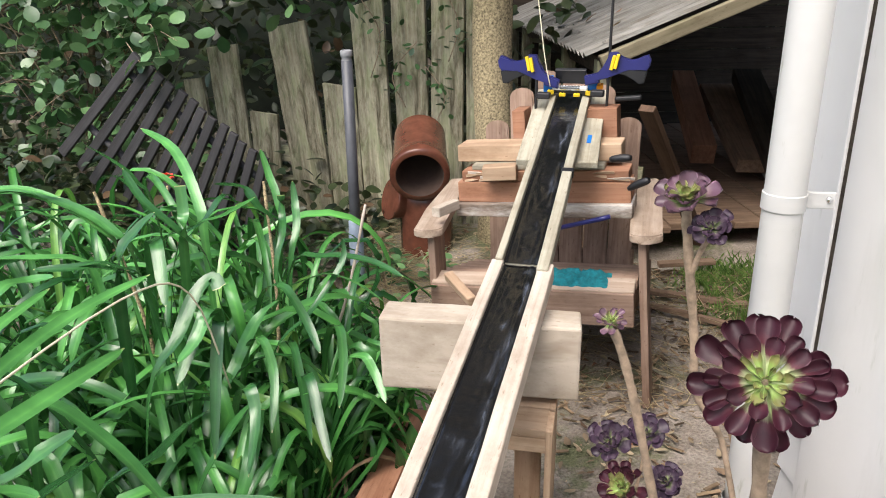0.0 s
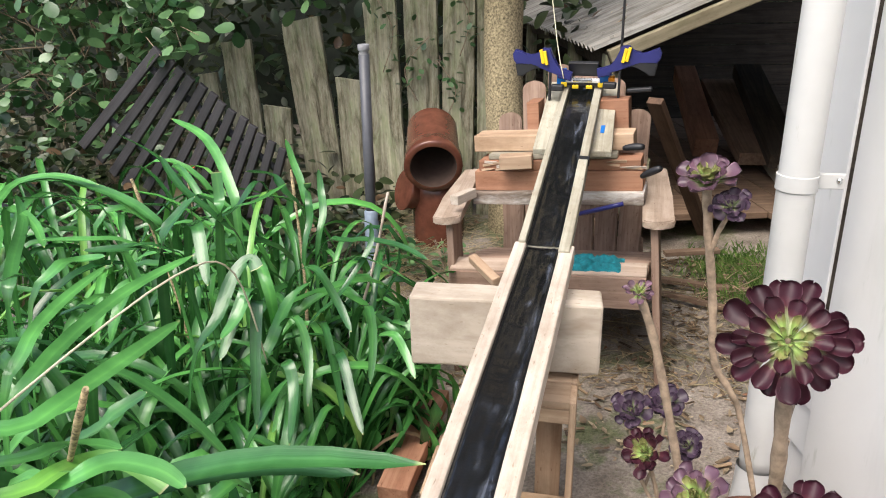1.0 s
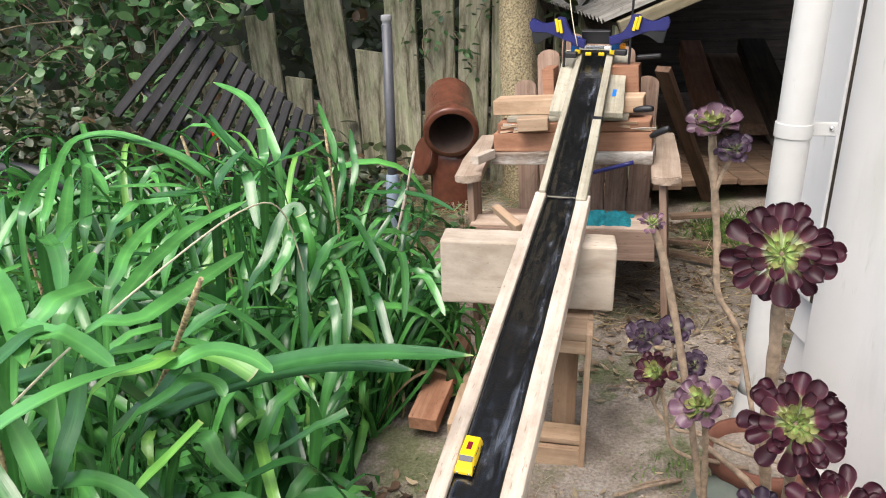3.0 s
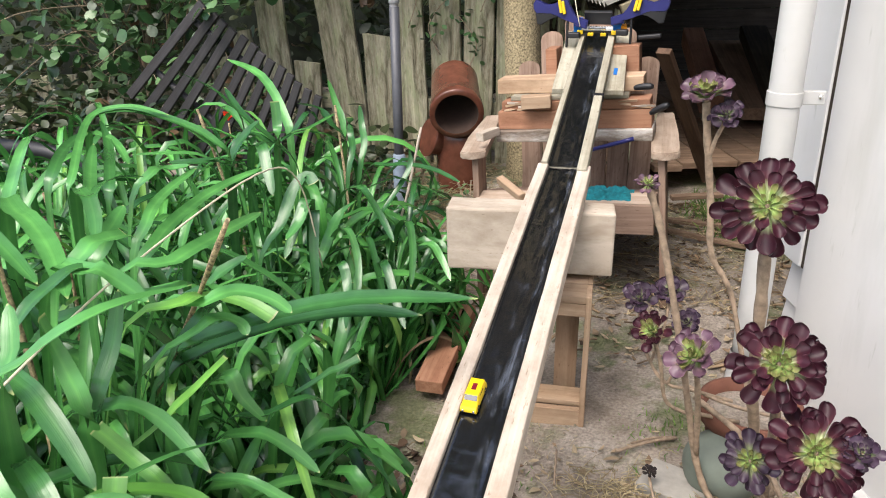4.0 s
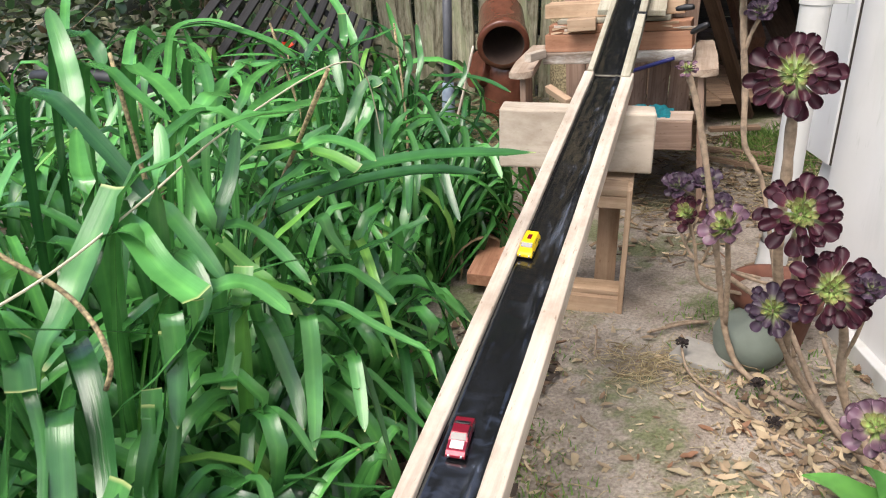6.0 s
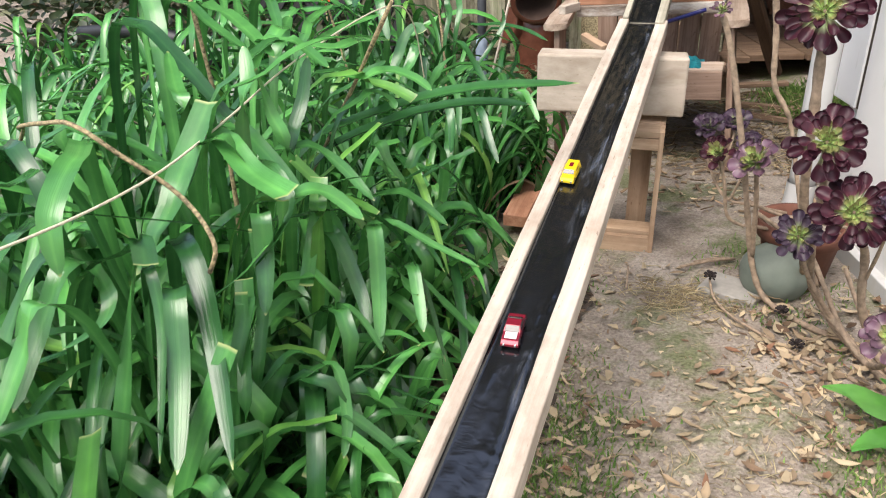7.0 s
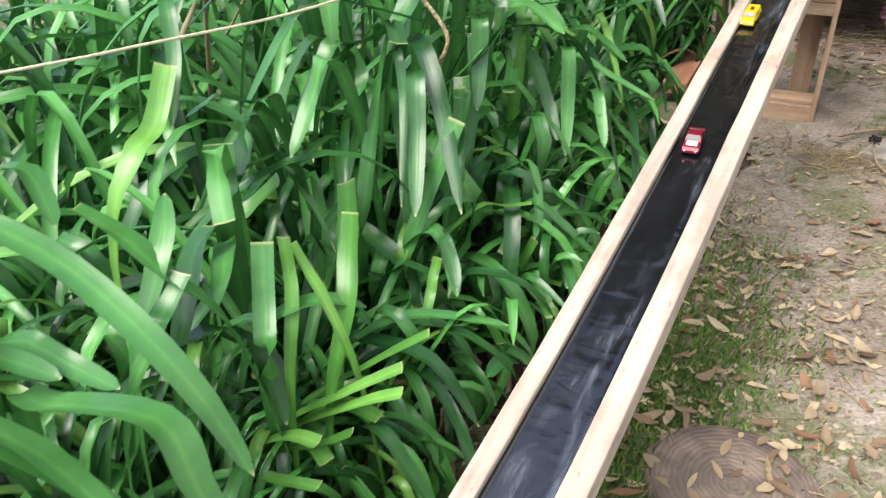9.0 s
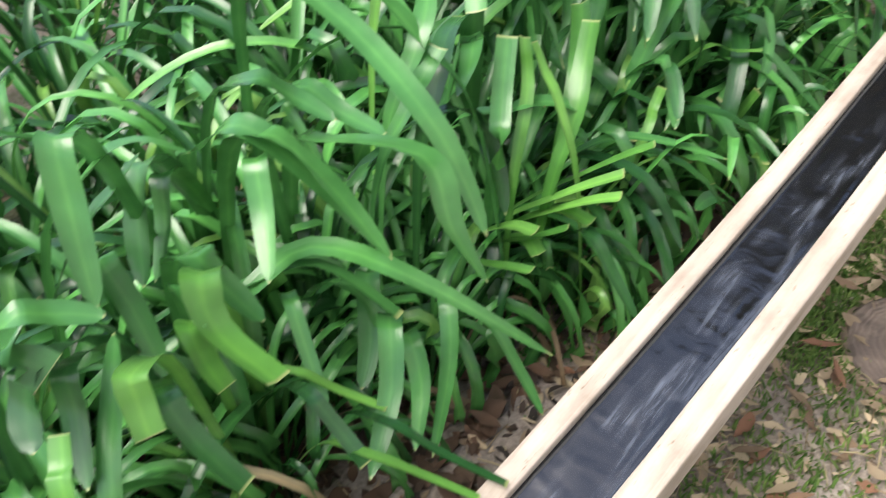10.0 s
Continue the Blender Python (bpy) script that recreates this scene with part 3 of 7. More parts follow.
def build_trunk():
    t = thing("old_tree", pose(-0.69, 2.92, 0), "rough lichen-covered tree beside the fence with an added crown out of view", "tree")
    bm = bmesh.new()
    pts = [(0.02 * math.sin(i), 0.015 * math.cos(i * 1.3), -0.05 + 0.22 * i) for i in range(14)]
    tube(bm, pts, [0.085 - 0.0015 * i for i in range(14)], 20)
    bmesh.ops.subdivide_edges(bm, edges=bm.edges[:], cuts=2, use_grid_fill=True)
    for v in bm.verts:
        v.co += noise.noise_vector(v.co * 22) * 0.006
    part("trunk", bm, M_TRUNK, t)
    rnd = random.Random(5)
    # limbs and crown are unseen, added overhead to darken sky reflections
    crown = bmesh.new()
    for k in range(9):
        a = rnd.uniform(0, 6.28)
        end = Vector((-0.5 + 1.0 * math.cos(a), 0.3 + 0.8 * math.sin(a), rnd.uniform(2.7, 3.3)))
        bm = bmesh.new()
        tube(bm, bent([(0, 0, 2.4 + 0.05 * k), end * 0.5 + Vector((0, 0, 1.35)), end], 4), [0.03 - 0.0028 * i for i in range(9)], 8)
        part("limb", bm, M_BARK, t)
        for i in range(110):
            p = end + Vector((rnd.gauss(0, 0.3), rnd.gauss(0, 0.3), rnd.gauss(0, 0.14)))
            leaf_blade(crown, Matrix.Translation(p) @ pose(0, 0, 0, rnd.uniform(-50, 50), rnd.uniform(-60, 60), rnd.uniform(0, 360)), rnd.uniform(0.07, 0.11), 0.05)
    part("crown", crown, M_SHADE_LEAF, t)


build_fence()
build_slat_panel()
build_pole()
build_clay_pipe()
build_trunk()


# ---- the ramp ----
LOWER = slope_frame((-0.1433, 0, 0.3823), (-0.059, 1, 0.165))
UPPER = slope_frame((-0.226, 1.457, 0.622), (-0.066, 1, 0.26))


def strip(L, w, x0, z, n=240, wave=0.0006, lip=0.006, seed=3):
    """A creased sheet, lifted along both edges: fine ripples, wrinkles that run along it and sharp creases across."""
    rnd = random.Random(seed)
    bm = bmesh.new()
    cols = [-1, -0.97] + [-0.9 + 0.09 * k for k in range(21)] + [0.97, 1]
    folds = [(x0 + L * rnd.random(), rnd.uniform(-0.012, 0.012), rnd.uniform(-1, 1), rnd.uniform(0.3, 1.2), rnd.uniform(0.0004, 0.0011)) for _ in range(int(L * 22))]
    runs = [(-0.62, 0.0022), (-0.30, 0.0007), (0.55, 0.0009)]
    rows = []
    for i in range(n + 1):
        x = x0 + L * i / n
        near = [f for f in folds if abs(f[0] - x) < 0.03]
        row = []
        for c in cols:
            up = lip if abs(c) == 1 else lip * 0.3 if abs(c) > 0.95 else 0
            dz = noise.noise(Vector((x * 22, c * 3, 1))) * wave + noise.noise(Vector((x * 60, c * 2, 7))) * wave * 0.6
            if abs(c) < 0.95:
                for where, high in runs:
                    off = c - where - 0.16 * noise.noise(Vector((x * 7, where, 2)))
                    dz += high * math.exp(-(off / 0.09) ** 2) * max(0.0, 0.25 + 1.4 * noise.noise(Vector((x * 11, where * 9, 5))))
                for fx, slant, fc, reach, high in near:
                    if abs(c - fc) < reach:
                        dz += high * math.exp(-((x - fx - slant * c) / 0.005) ** 2) * (1 - abs(c - fc) / reach)
            row.append(bm.verts.new((x, c * w / 2, z + up + dz)))
        rows.append(row)
    for a, b in zip(rows, rows[1:]):
        for k in range(len(cols) - 1):
            bm.faces.new((a[k], b[k], b[k + 1], a[k + 1])).smooth = True
    return bm


def bowed(bm, x0=0.0):
    """Gives a long part the slight sideways bow of the warped track."""
    for v in bm.verts:
        low = max(0.0, -0.2 - v.co.x - x0)
        v.co.y += (low / 0.8) ** 2 * 0.014 - 0.002
    return bm


def build_ramp():
    t = thing("toy_car_ramp", LOWER, "long sloping pine track lined with black plastic, set on blocks", "ramp")
    x0, x1 = -1.5, 1.475
    mid = (x0 + x1) / 2
    for y, w in ((0.0532, 0.0275), (-0.0560, 0.033)):
        p = part("side_rail", bowed(box_bm(x1 - x0, w, 0.044, Matrix(), 0.0035, 0.0012, 40), mid), M_PALE, t, "pale pine side rail")
        p.matrix_local = pose(mid, y, -0.022)
    p = part("base_board", bowed(box_bm(x1 - x0, 0.080, 0.02, Matrix(), 0.002, 0.0, 40), mid), M_GREYPINE, t)
    p.matrix_local = pose(mid, 0, -0.034)
    part("liner", bowed(strip(x1 - x0 + 0.05, 0.0785, x0, -0.016, 640)), M_LINER, t, "creased black plastic liner")
    t = thing("starting_ramp", UPPER, "upper track section of weathered pine lined with black plastic", "ramp")
    L = 0.96
    for y, w, a, b in ((0.051, 0.017, -0.01, L), (-0.0505, 0.026, -0.04, 0.40), (-0.050, 0.024, 0.42, L)):
        p = part("side_rail", box_bm(b - a, w, 0.036, Matrix(), 0.003, 0.001, 14), M_GREYPINE, t)
        p.matrix_local = pose((a + b) / 2, y, -0.008)
    p = part("base_board", box_bm(L, 0.085, 0.014, Matrix(), 0.002), M_GREYPINE, t)
    p.matrix_local = pose(L / 2, 0, -0.02)
    part("liner", strip(L, 0.083, 0.0, -0.010, 210, 0.0005, 0.006, 8), M_LINER, t, "creased black plastic liner")
    p = part("rail_clip", box_bm(0.02, 0.032, 0.022, Matrix(), 0.002), M_BLACK, t)
    p.matrix_local = pose(0.41, -0.05, -0.002)
    p = part("tape", box_bm(0.05, 0.012, 0.0015, Matrix(), 0.0004), M_BRICKBLUE, t, "strip of blue tape")
    p.matrix_local = pose(0.66, -0.083, -0.0255)
    w = board("wide_board", 0.50, 0.225, 0.02, UPPER @ pose(0.77, 0.0, -0.0375, 0, 0, 1.5), M_GREYPINE, "wide pale weathered board under the starting ramp")


def build_block():
    m = frame_of((-0.2705, 1.265, 0.382), (0.985, 0.175, 0))
    board("support_block", 0.42, 0.088, 0.168, m @ pose(0, 0.044, 0.084), M_BLOCK, "thick pale timber block on edge, carrying the ramp", "block", "", 0.006, 0.003)
    board("timber_offcut", 0.13, 0.022, 0.022, pose(-0.36, 1.42, 0.553, 14, 6, -48), M_TAN, "short stick of timber resting on the support block", "stick")


def build_crate():
    t = thing("wooden_crate", frame_of((-0.21, 1.19, -0.02), (0.993, 0.12, 0)), "narrow tan timber crate standing on end under the block", "crate")
    H, W, D = 0.385, 0.235, 0.155
    for x in (-W / 2 + 0.011, W / 2 - 0.011):
        for y in (0.035, 0.12):
            p = part("side_board", box_bm(H, 0.075, 0.014, Matrix(), 0.002, 0.001, 4), M_TAN, t)
            p.matrix_local = pose(x, y, H / 2) @ Matrix(((0, 0, 1, 0), (0, 1, 0, 0), (1, 0, 0, 0), (0, 0, 0, 1)))
    for y, z, w, th in ((0.04, H - 0.011, 0.08, 0.02), (0.12, H - 0.011, 0.07, 0.02), (0.012, H - 0.04, 0.02, 0.035)):
        p = part("top_slat", box_bm(W - 0.03, w, th, Matrix(), 0.002, 0.001, 4), M_TAN, t)
        p.matrix_local = pose(0, y, z)
    for y, z, w, th in ((0.012, 0.028, 0.02, 0.055), (0.07, 0.055, 0.07, 0.016)):
        p = part("bottom_slat", box_bm(W - 0.03, w, th, Matrix(), 0.002, 0.001, 4), M_TAN, t)
        p.matrix_local = pose(0, y, z)
    for x in (-0.062, 0.052):
        p = part("back_board", box_bm(H - 0.03, 0.06, 0.012, Matrix(), 0.002), M_TAN, t)
        p.matrix_local = pose(x, D - 0.002, H / 2) @ Matrix(((0, 1, 0, 0), (0, 0, 1, 0), (1, 0, 0, 0), (0, 0, 0, 1)))


def build_planks():
    board("leaning_plank", 0.92, 0.06, 0.03, slope_frame((0.04, 3.03, 0.405), (0.23, 0.55, -0.67)), M_UMBER, "dark brown plank leaning beside the garden chair", "plank")
    board("fallen_plank", 0.40, 0.080, 0.042, slope_frame((-0.543, 1.413, 0.044), (-0.0245, 0.396, 0.050)), M_ORANGE, "red-brown plank lying on the soil under the leaves", "plank", "planks under the ramp")
    board("fallen_plank", 0.42, 0.080, 0.040, slope_frame((-0.452, 1.46, 0.016), (-0.035, 0.396, 0.040)), M_TAN, "tan plank lying on the soil beneath the ramp", "plank", "planks under the ramp")


# ---- garden chair ----
CHAIR = pose(-0.285, 1.92, -0.005, 0, -4.2, 0)


def prism(outline, thick):
    bm = bmesh.new()
    top = [bm.verts.new((x, y, thick / 2)) for x, y in outline]
    bot = [bm.verts.new((x, y, -thick / 2)) for x, y in outline]
    bm.faces.new(top)
    bm.faces.new(bot[::-1])
    n = len(outline)
    for k in range(n):
        bm.faces.new((top[k], bot[k], bot[(k + 1) % n], top[(k + 1) % n]))
    bmesh.ops.bevel(bm, geom=[e for e in bm.edges if abs(e.verts[0].co.z - e.verts[1].co.z) < 1e-5], offset=0.004, segments=2, affect='EDGES')
    return bm


def build_chair():
    t = thing("garden_chair", CHAIR, "weathered timber slatted garden armchair carrying stacked boards", "chair")
    for s in (-1, 1):
        # arm board, long axis along local X, rounded front
        out = [(0.0, -0.043)] + [(-0.05 - 0.022 * math.sin(a), 0.0 - 0.044 * math.cos(a)) for a in (math.pi * k / 10 for k in range(11))] + [(0.16, 0.047), (0.55, 0.03), (0.55, -0.03), (0.2, -0.042)]
        p = part("armrest", prism(out, 0.024), M_CHAIR_ARM, t, "greyed flat armrest with a rounded front")
        p.matrix_local = pose(s * 0.302 + (-0.004 if s < 0 else 0.026), 0.055, 0.523, 0, 0, 90 + (9 if s < 0 else 4))
        p = part("front_leg", box_bm(0.52, 0.095, 0.022, Matrix(), 0.003, 0.001, 6), M_CHAIR, t)
        p.matrix_local = pose(s * 0.302 + (0 if s < 0 else 0.024), 0.06, 0.25, 0, -s * 1.5, 0) @ Matrix(((0, 0, 1, 0), (0, 1, 0, 0), (1, 0, 0, 0), (0, 0, 0, 1)))
        p = part("side_rail", box_bm(0.85, 0.10, 0.022, Matrix(), 0.003), M_CHAIR, t)
        p.matrix_local = pose(s * 0.268, 0.42, 0.21, 0, 0, 0) @ pose(0, 0, 0, 0, 14, 90) @ pose(0, 0, 0, 90)
    p = part("front_board", box_bm(0.60, 0.022, 0.10, Matrix(), 0.003, 0.001, 6), M_CHAIR, t)
    p.matrix_local = pose(-0.0, 0.0, 0.31)
    for k in range(6):
        p = part("seat_slat", box_bm(0.60, 0.068, 0.018, Matrix(), 0.003), M_CHAIR_ARM if k == 0 else M_CHAIR, t)
        p.matrix_local = pose(0, 0.03 + 0.075 * k, 0.365 - 0.02 * k, 14)
    n = 6
    for k in range(n):
        u = (k - (n - 1) / 2) / ((n - 1) / 2)
        h = 0.74 - 0.17 * u * u
        out = [(0, -0.038), (0, 0.038), (h - 0.03, 0.042)] + [(h - 0.03 + 0.03 * math.sin(a), 0.042 * math.cos(a)) for a in (math.pi * j / 8 for j in range(1, 8))] + [(h - 0.03, -0.042)]
        p = part("back_slat", prism(out, 0.018), M_CHAIR, t)
        p.matrix_local = pose(u * 0.198, 0.43, 0.20, 0, u * 3.0, 0) @ pose(0, 0, 0, -15) @ Matrix(((0, 1, 0, 0), (0, 0, 1, 0), (1, 0, 0, 0), (0, 0, 0, 1)))
    for z, y in ((0.29, 0.475), (0.62, 0.56)):
        p = part("back_rail", box_bm(0.5, 0.022, 0.06, Matrix(), 0.003), M_CHAIR, t)
        p.matrix_local = pose(0, y + 0.0, z, -15)
    # boards stacked across the arms
    G = "boards stacked on the chair"
    for x, y, z, L, W, T, mat, lab in (
            (0.016, 0.20, 0.5555, 0.53, 0.14, 0.040, M_FLAKED, "worn pale board with flaking white paint across the armrests"),
            (0.016, 0.20, 0.607, 0.52, 0.10, 0.062, M_ORANGE, "freshly sawn red-brown board on the stack"),
            (0.020, 0.205, 0.655, 0.50, 0.10, 0.032, M_ORANGE, "split red-brown board on the stack"),
            (-0.0, 0.21, 0.680, 0.40, 0.09, 0.016, M_GREYPINE, "thin grey splintered board on the stack"),
            (-0.005, 0.255, 0.714, 0.50, 0.10, 0.050, M_TAN, "tan squared board on the stack")):
        b = board("stacked_board", L, W, T, CHAIR @ pose(x, y, z, 0, 0, random.uniform(-1, 1)), mat, lab, "board", G)
        if "split" in lab:
            # torn fibres along the front edge and at the ends
            rnd = random.Random(len(lab))
            for k in range(11):
                l, end = rnd.uniform(0.03, 0.12), rnd.choice((-1, -1, 1))
                out = [(0, -0.004), (l * 0.6, -0.003), (l, 0.0), (l * 0.5, 0.004), (0, 0.003)]
                bm = bmesh.new()
                lo, hi = ([bm.verts.new((u, h, v)) for u, v in out] for h in (-0.002, 0.002))
                bm.faces.new(lo)
                bm.faces.new(hi[::-1])
                for i in range(5):
                    bm.faces.new((lo[i], hi[i], hi[(i + 1) % 5], lo[(i + 1) % 5]))
                p = part("splinter", bm, M_TAN if k % 3 else M_PALE, b)
                p.matrix_local = pose(end * (L / 2 - rnd.uniform(0, 0.10)), -W / 2 - 0.002, rnd.uniform(-0.4, 0.5) * T, rnd.uniform(-20, 20), rnd.uniform(-7, 7), rnd.uniform(-6, 6) + (180 if end > 0 else 0)) @ pose(-0.02, 0, 0)
    for x, L in ((-0.087, 0.04), (0.168, 0.10)):
        board("spacer_block", L, 0.09, 0.105, CHAIR @ pose(x, 0.37, 0.77), M_ORANGE, "red-brown block beside the ramp on the stack", "block", "spacer blocks")
    board("broken_offcut", 0.10, 0.03, 0.03, CHAIR @ pose(-0.26, 0.07, 0.578, 0, 0, 70), M_PALE, "pale splintered offcut on the armrest", "offcut")
    board("small_offcut", 0.10, 0.05, 0.042, CHAIR @ pose(-0.10, 0.125, 0.676, 0, 0, 8), M_TAN, "small tan offcut between the boards", "offcut")


def build_under_clamp():
    t = thing("boards_clamp", pose(0, 0, 0), "blue bar clamp with black handles holding the stacked boards", "clamp")
    bm = bmesh.new()
    tube(bm, [(-0.30, 2.06, 0.485), (-0.131, 2.0, 0.557), (-0.10, 2.0, 0.568)], 0.007, 10)
    part("bar", bm, M_BLUE, t)
    for a, b in (((-0.055, 1.99, 0.655), (0.0, 1.97, 0.69)), ((-0.115, 2.03, 0.725), (-0.055, 2.02, 0.735))):
        bm = bmesh.new()
        tube(bm, bent([a, (Vector(a) + Vector(b)) / 2 + Vector((0, 0, 0.002)), b], 3), [0.006, 0.009, 0.010, 0.011, 0.011, 0.010, 0.007], 10)
        part("handle", bm, M_BLACK, t)


def build_cloth():
    bm = bmesh.new()
    nx, ny = 34, 18
    rows = []
    for j in range(ny + 1):
        row = []
        for i in range(nx + 1):
            x, y = 0.20 * (i / nx - 0.5), 0.085 * (j / ny - 0.5)
            edge = min(i, nx - i, j * 2, (ny - j) * 2) / 6
            z = (0.018 + 0.014 * noise.noise(Vector((x * 40, y * 40, 2))) + 0.006 * noise.noise(Vector((x * 110, y * 110, 5)))) * min(1, edge)
            row.append(bm.verts.new((x + 0.008 * noise.noise(Vector((y * 50, x * 20, 8))), y + 0.008 * noise.noise(Vector((x * 50, y * 20, 3))), z)))
        rows.append(row)
    for a, b in zip(rows, rows[1:]):
        for k in range(nx):
            bm.faces.new((a[k], a[k + 1], b[k + 1], b[k])).smooth = True
    c = obj("cloth", bm, M_TEAL)
    c.matrix_world = CHAIR @ pose(0.13, 0.05, 0.374, 10)
    tagged(c, "crumpled teal cloth lying on the chair seat", "cloth")


def build_clamp(side, m, bar_len):
    t = thing("bar_clamp", m, "blue and black quick-grip clamp with a yellow trigger", "clamp", "clamps on the ramp")
    part("bar", box_bm(0.007, 0.02, bar_len, pose(0, 0, bar_len / 2 - 0.12), 0.001), M_BLACK, t)
    s = side
    out = [(s * (x + 0.0195), z + 0.006) for x, z in ((-0.068, -0.046), (-0.064, -0.062), (-0.02, -0.047), (0.02, -0.032), (0.045, -0.017), (0.10, -0.023), (0.111, -0.008), (0.114, 0.012), (0.105, 0.028), (0.085, 0.022), (0.060, 0.007), (0.045, 0.013), (0.020, 0.016), (0.008, 0.034), (-0.018, 0.033), (-0.036, -0.018))]
    if s < 0:
        out = out[::-1]
    p = part("body", prism(out, 0.03), M_BLUE, t)
    p.matrix_local = pose(0, 0, 0.02, 90)
    out = [(s * (x + 0.0195), z + 0.008) for x, z in ((0.018, -0.034), (0.058, -0.044), (0.078, -0.064), (0.096, -0.062), (0.104, -0.022), (0.045, -0.016))]
    if s < 0:
        out = out[::-1]
    p = part("grip", prism(out, 0.032), M_BLACK, t)
    p.matrix_local = pose(0, 0, 0.018, 90)
    for k in range(2):
        p = part("trigger", box_bm(0.011, 0.012, 0.048, Matrix(), 0.002), M_YELLOW, t)
        p.matrix_local = pose(s * (0.014 + 0.0125 * k), -0.022, 0.028 + 0.004 * k, 0, s * 12)
    p = part("jaw", prism([(0, -0.02), (0.045, -0.03), (0.05, 0.0), (0.0, 0.016)], 0.025), M_BLUE, t)
    p.matrix_local = pose(-s * 0.028, 0, -0.02, 90, 0, 180 if s > 0 else 0)
    p = part("pad", box_bm(0.045, 0.03, 0.022, Matrix(), 0.005), M_BLACK, t)
    p.matrix_local = pose(-s * 0.03, -0.02, -0.072)
    if s < 0:
        return
    p = part("lower_jaw", box_bm(0.085, 0.026, 0.016, Matrix(), 0.005), M_BLACK, t)
    p.matrix_local = pose(s * 0.07, -0.01, -0.085, 0, -6)


def stud_brick(t, name, x, y, z, nx, ny, h, mat):
    """A toy brick with studs; one stud is 8 mm."""
    u = 0.008
    bm = box_bm(nx * u, ny * u, h, pose(0, 0, h / 2), 0.0004)
    for i in range(nx):
        for j in range(ny):
            lathe(bm, [(0.0024, 0), (0.0024, 0.0018), (0, 0.0018)], 8, pose((i - (nx - 1) / 2) * u, (j - (ny - 1) / 2) * u, h))
    p = part(name, bm, mat, t)
    p.matrix_local = pose(x, y, z)
    return p


def build_gate():
    t = thing("toy_brick_start_gate", UPPER @ pose(0.90, 0, 0.014), "start gate of coloured toy bricks across the ramp", "start gate")
    t.matrix_world = UPPER @ pose(0.90, 0, 0.014) @ pose(0, 0, 0, 0, 0, -90) @ Matrix.Scale(1.22, 4)
    for s in (-1, 1):
        for k in range(4):
            stud_brick(t, "brick", s * 0.056, 0, 0.0096 * k, 3, 3, 0.0096, M_BRICKBLUE)
        stud_brick(t, "brick", s * 0.048, -0.022, 0.003, 2, 1, 0.0096, M_YELLOW)
        stud_brick(t, "brick", s * 0.018, -0.026, 0.0, 2, 1, 0.0064, M_YELLOW)
    stud_brick(t, "brick", 0.074, -0.008, 0.016, 2, 2, 0.0096, M_BRICKORANGE)
    stud_brick(t, "brick", 0, -0.012, 0.0125, 11, 2, 0.0064, M_BRICKWHITE)
    stud_brick(t, "brick", 0, -0.017, 0.0045, 11, 1, 0.0064, M_BLACK)
    p = part("gate_flap", box_bm(0.078, 0.012, 0.040, Matrix(), 0.002), M_BLACK, t, "black gate flap")
    p.matrix_local = pose(0, 0.004, 0.042, 12)
    p = part("clear_bar", box_bm(0.05, 0.006, 0.008, Matrix(), 0.001), M_CHROME, t)
    p.matrix_local = pose(0, -0.02, 0.020)


build_ramp()
build_block()
build_crate()
build_planks()
build_chair()
build_cloth()
build_under_clamp()
build_clamp(-1, pose(-0.385, 2.29, 0.922) @ Matrix.Scale(0.92, 4), 0.16)
build_clamp(1, pose(-0.165, 2.29, 0.935) @ Matrix.Scale(0.92, 4), 0.44)
build_gate()


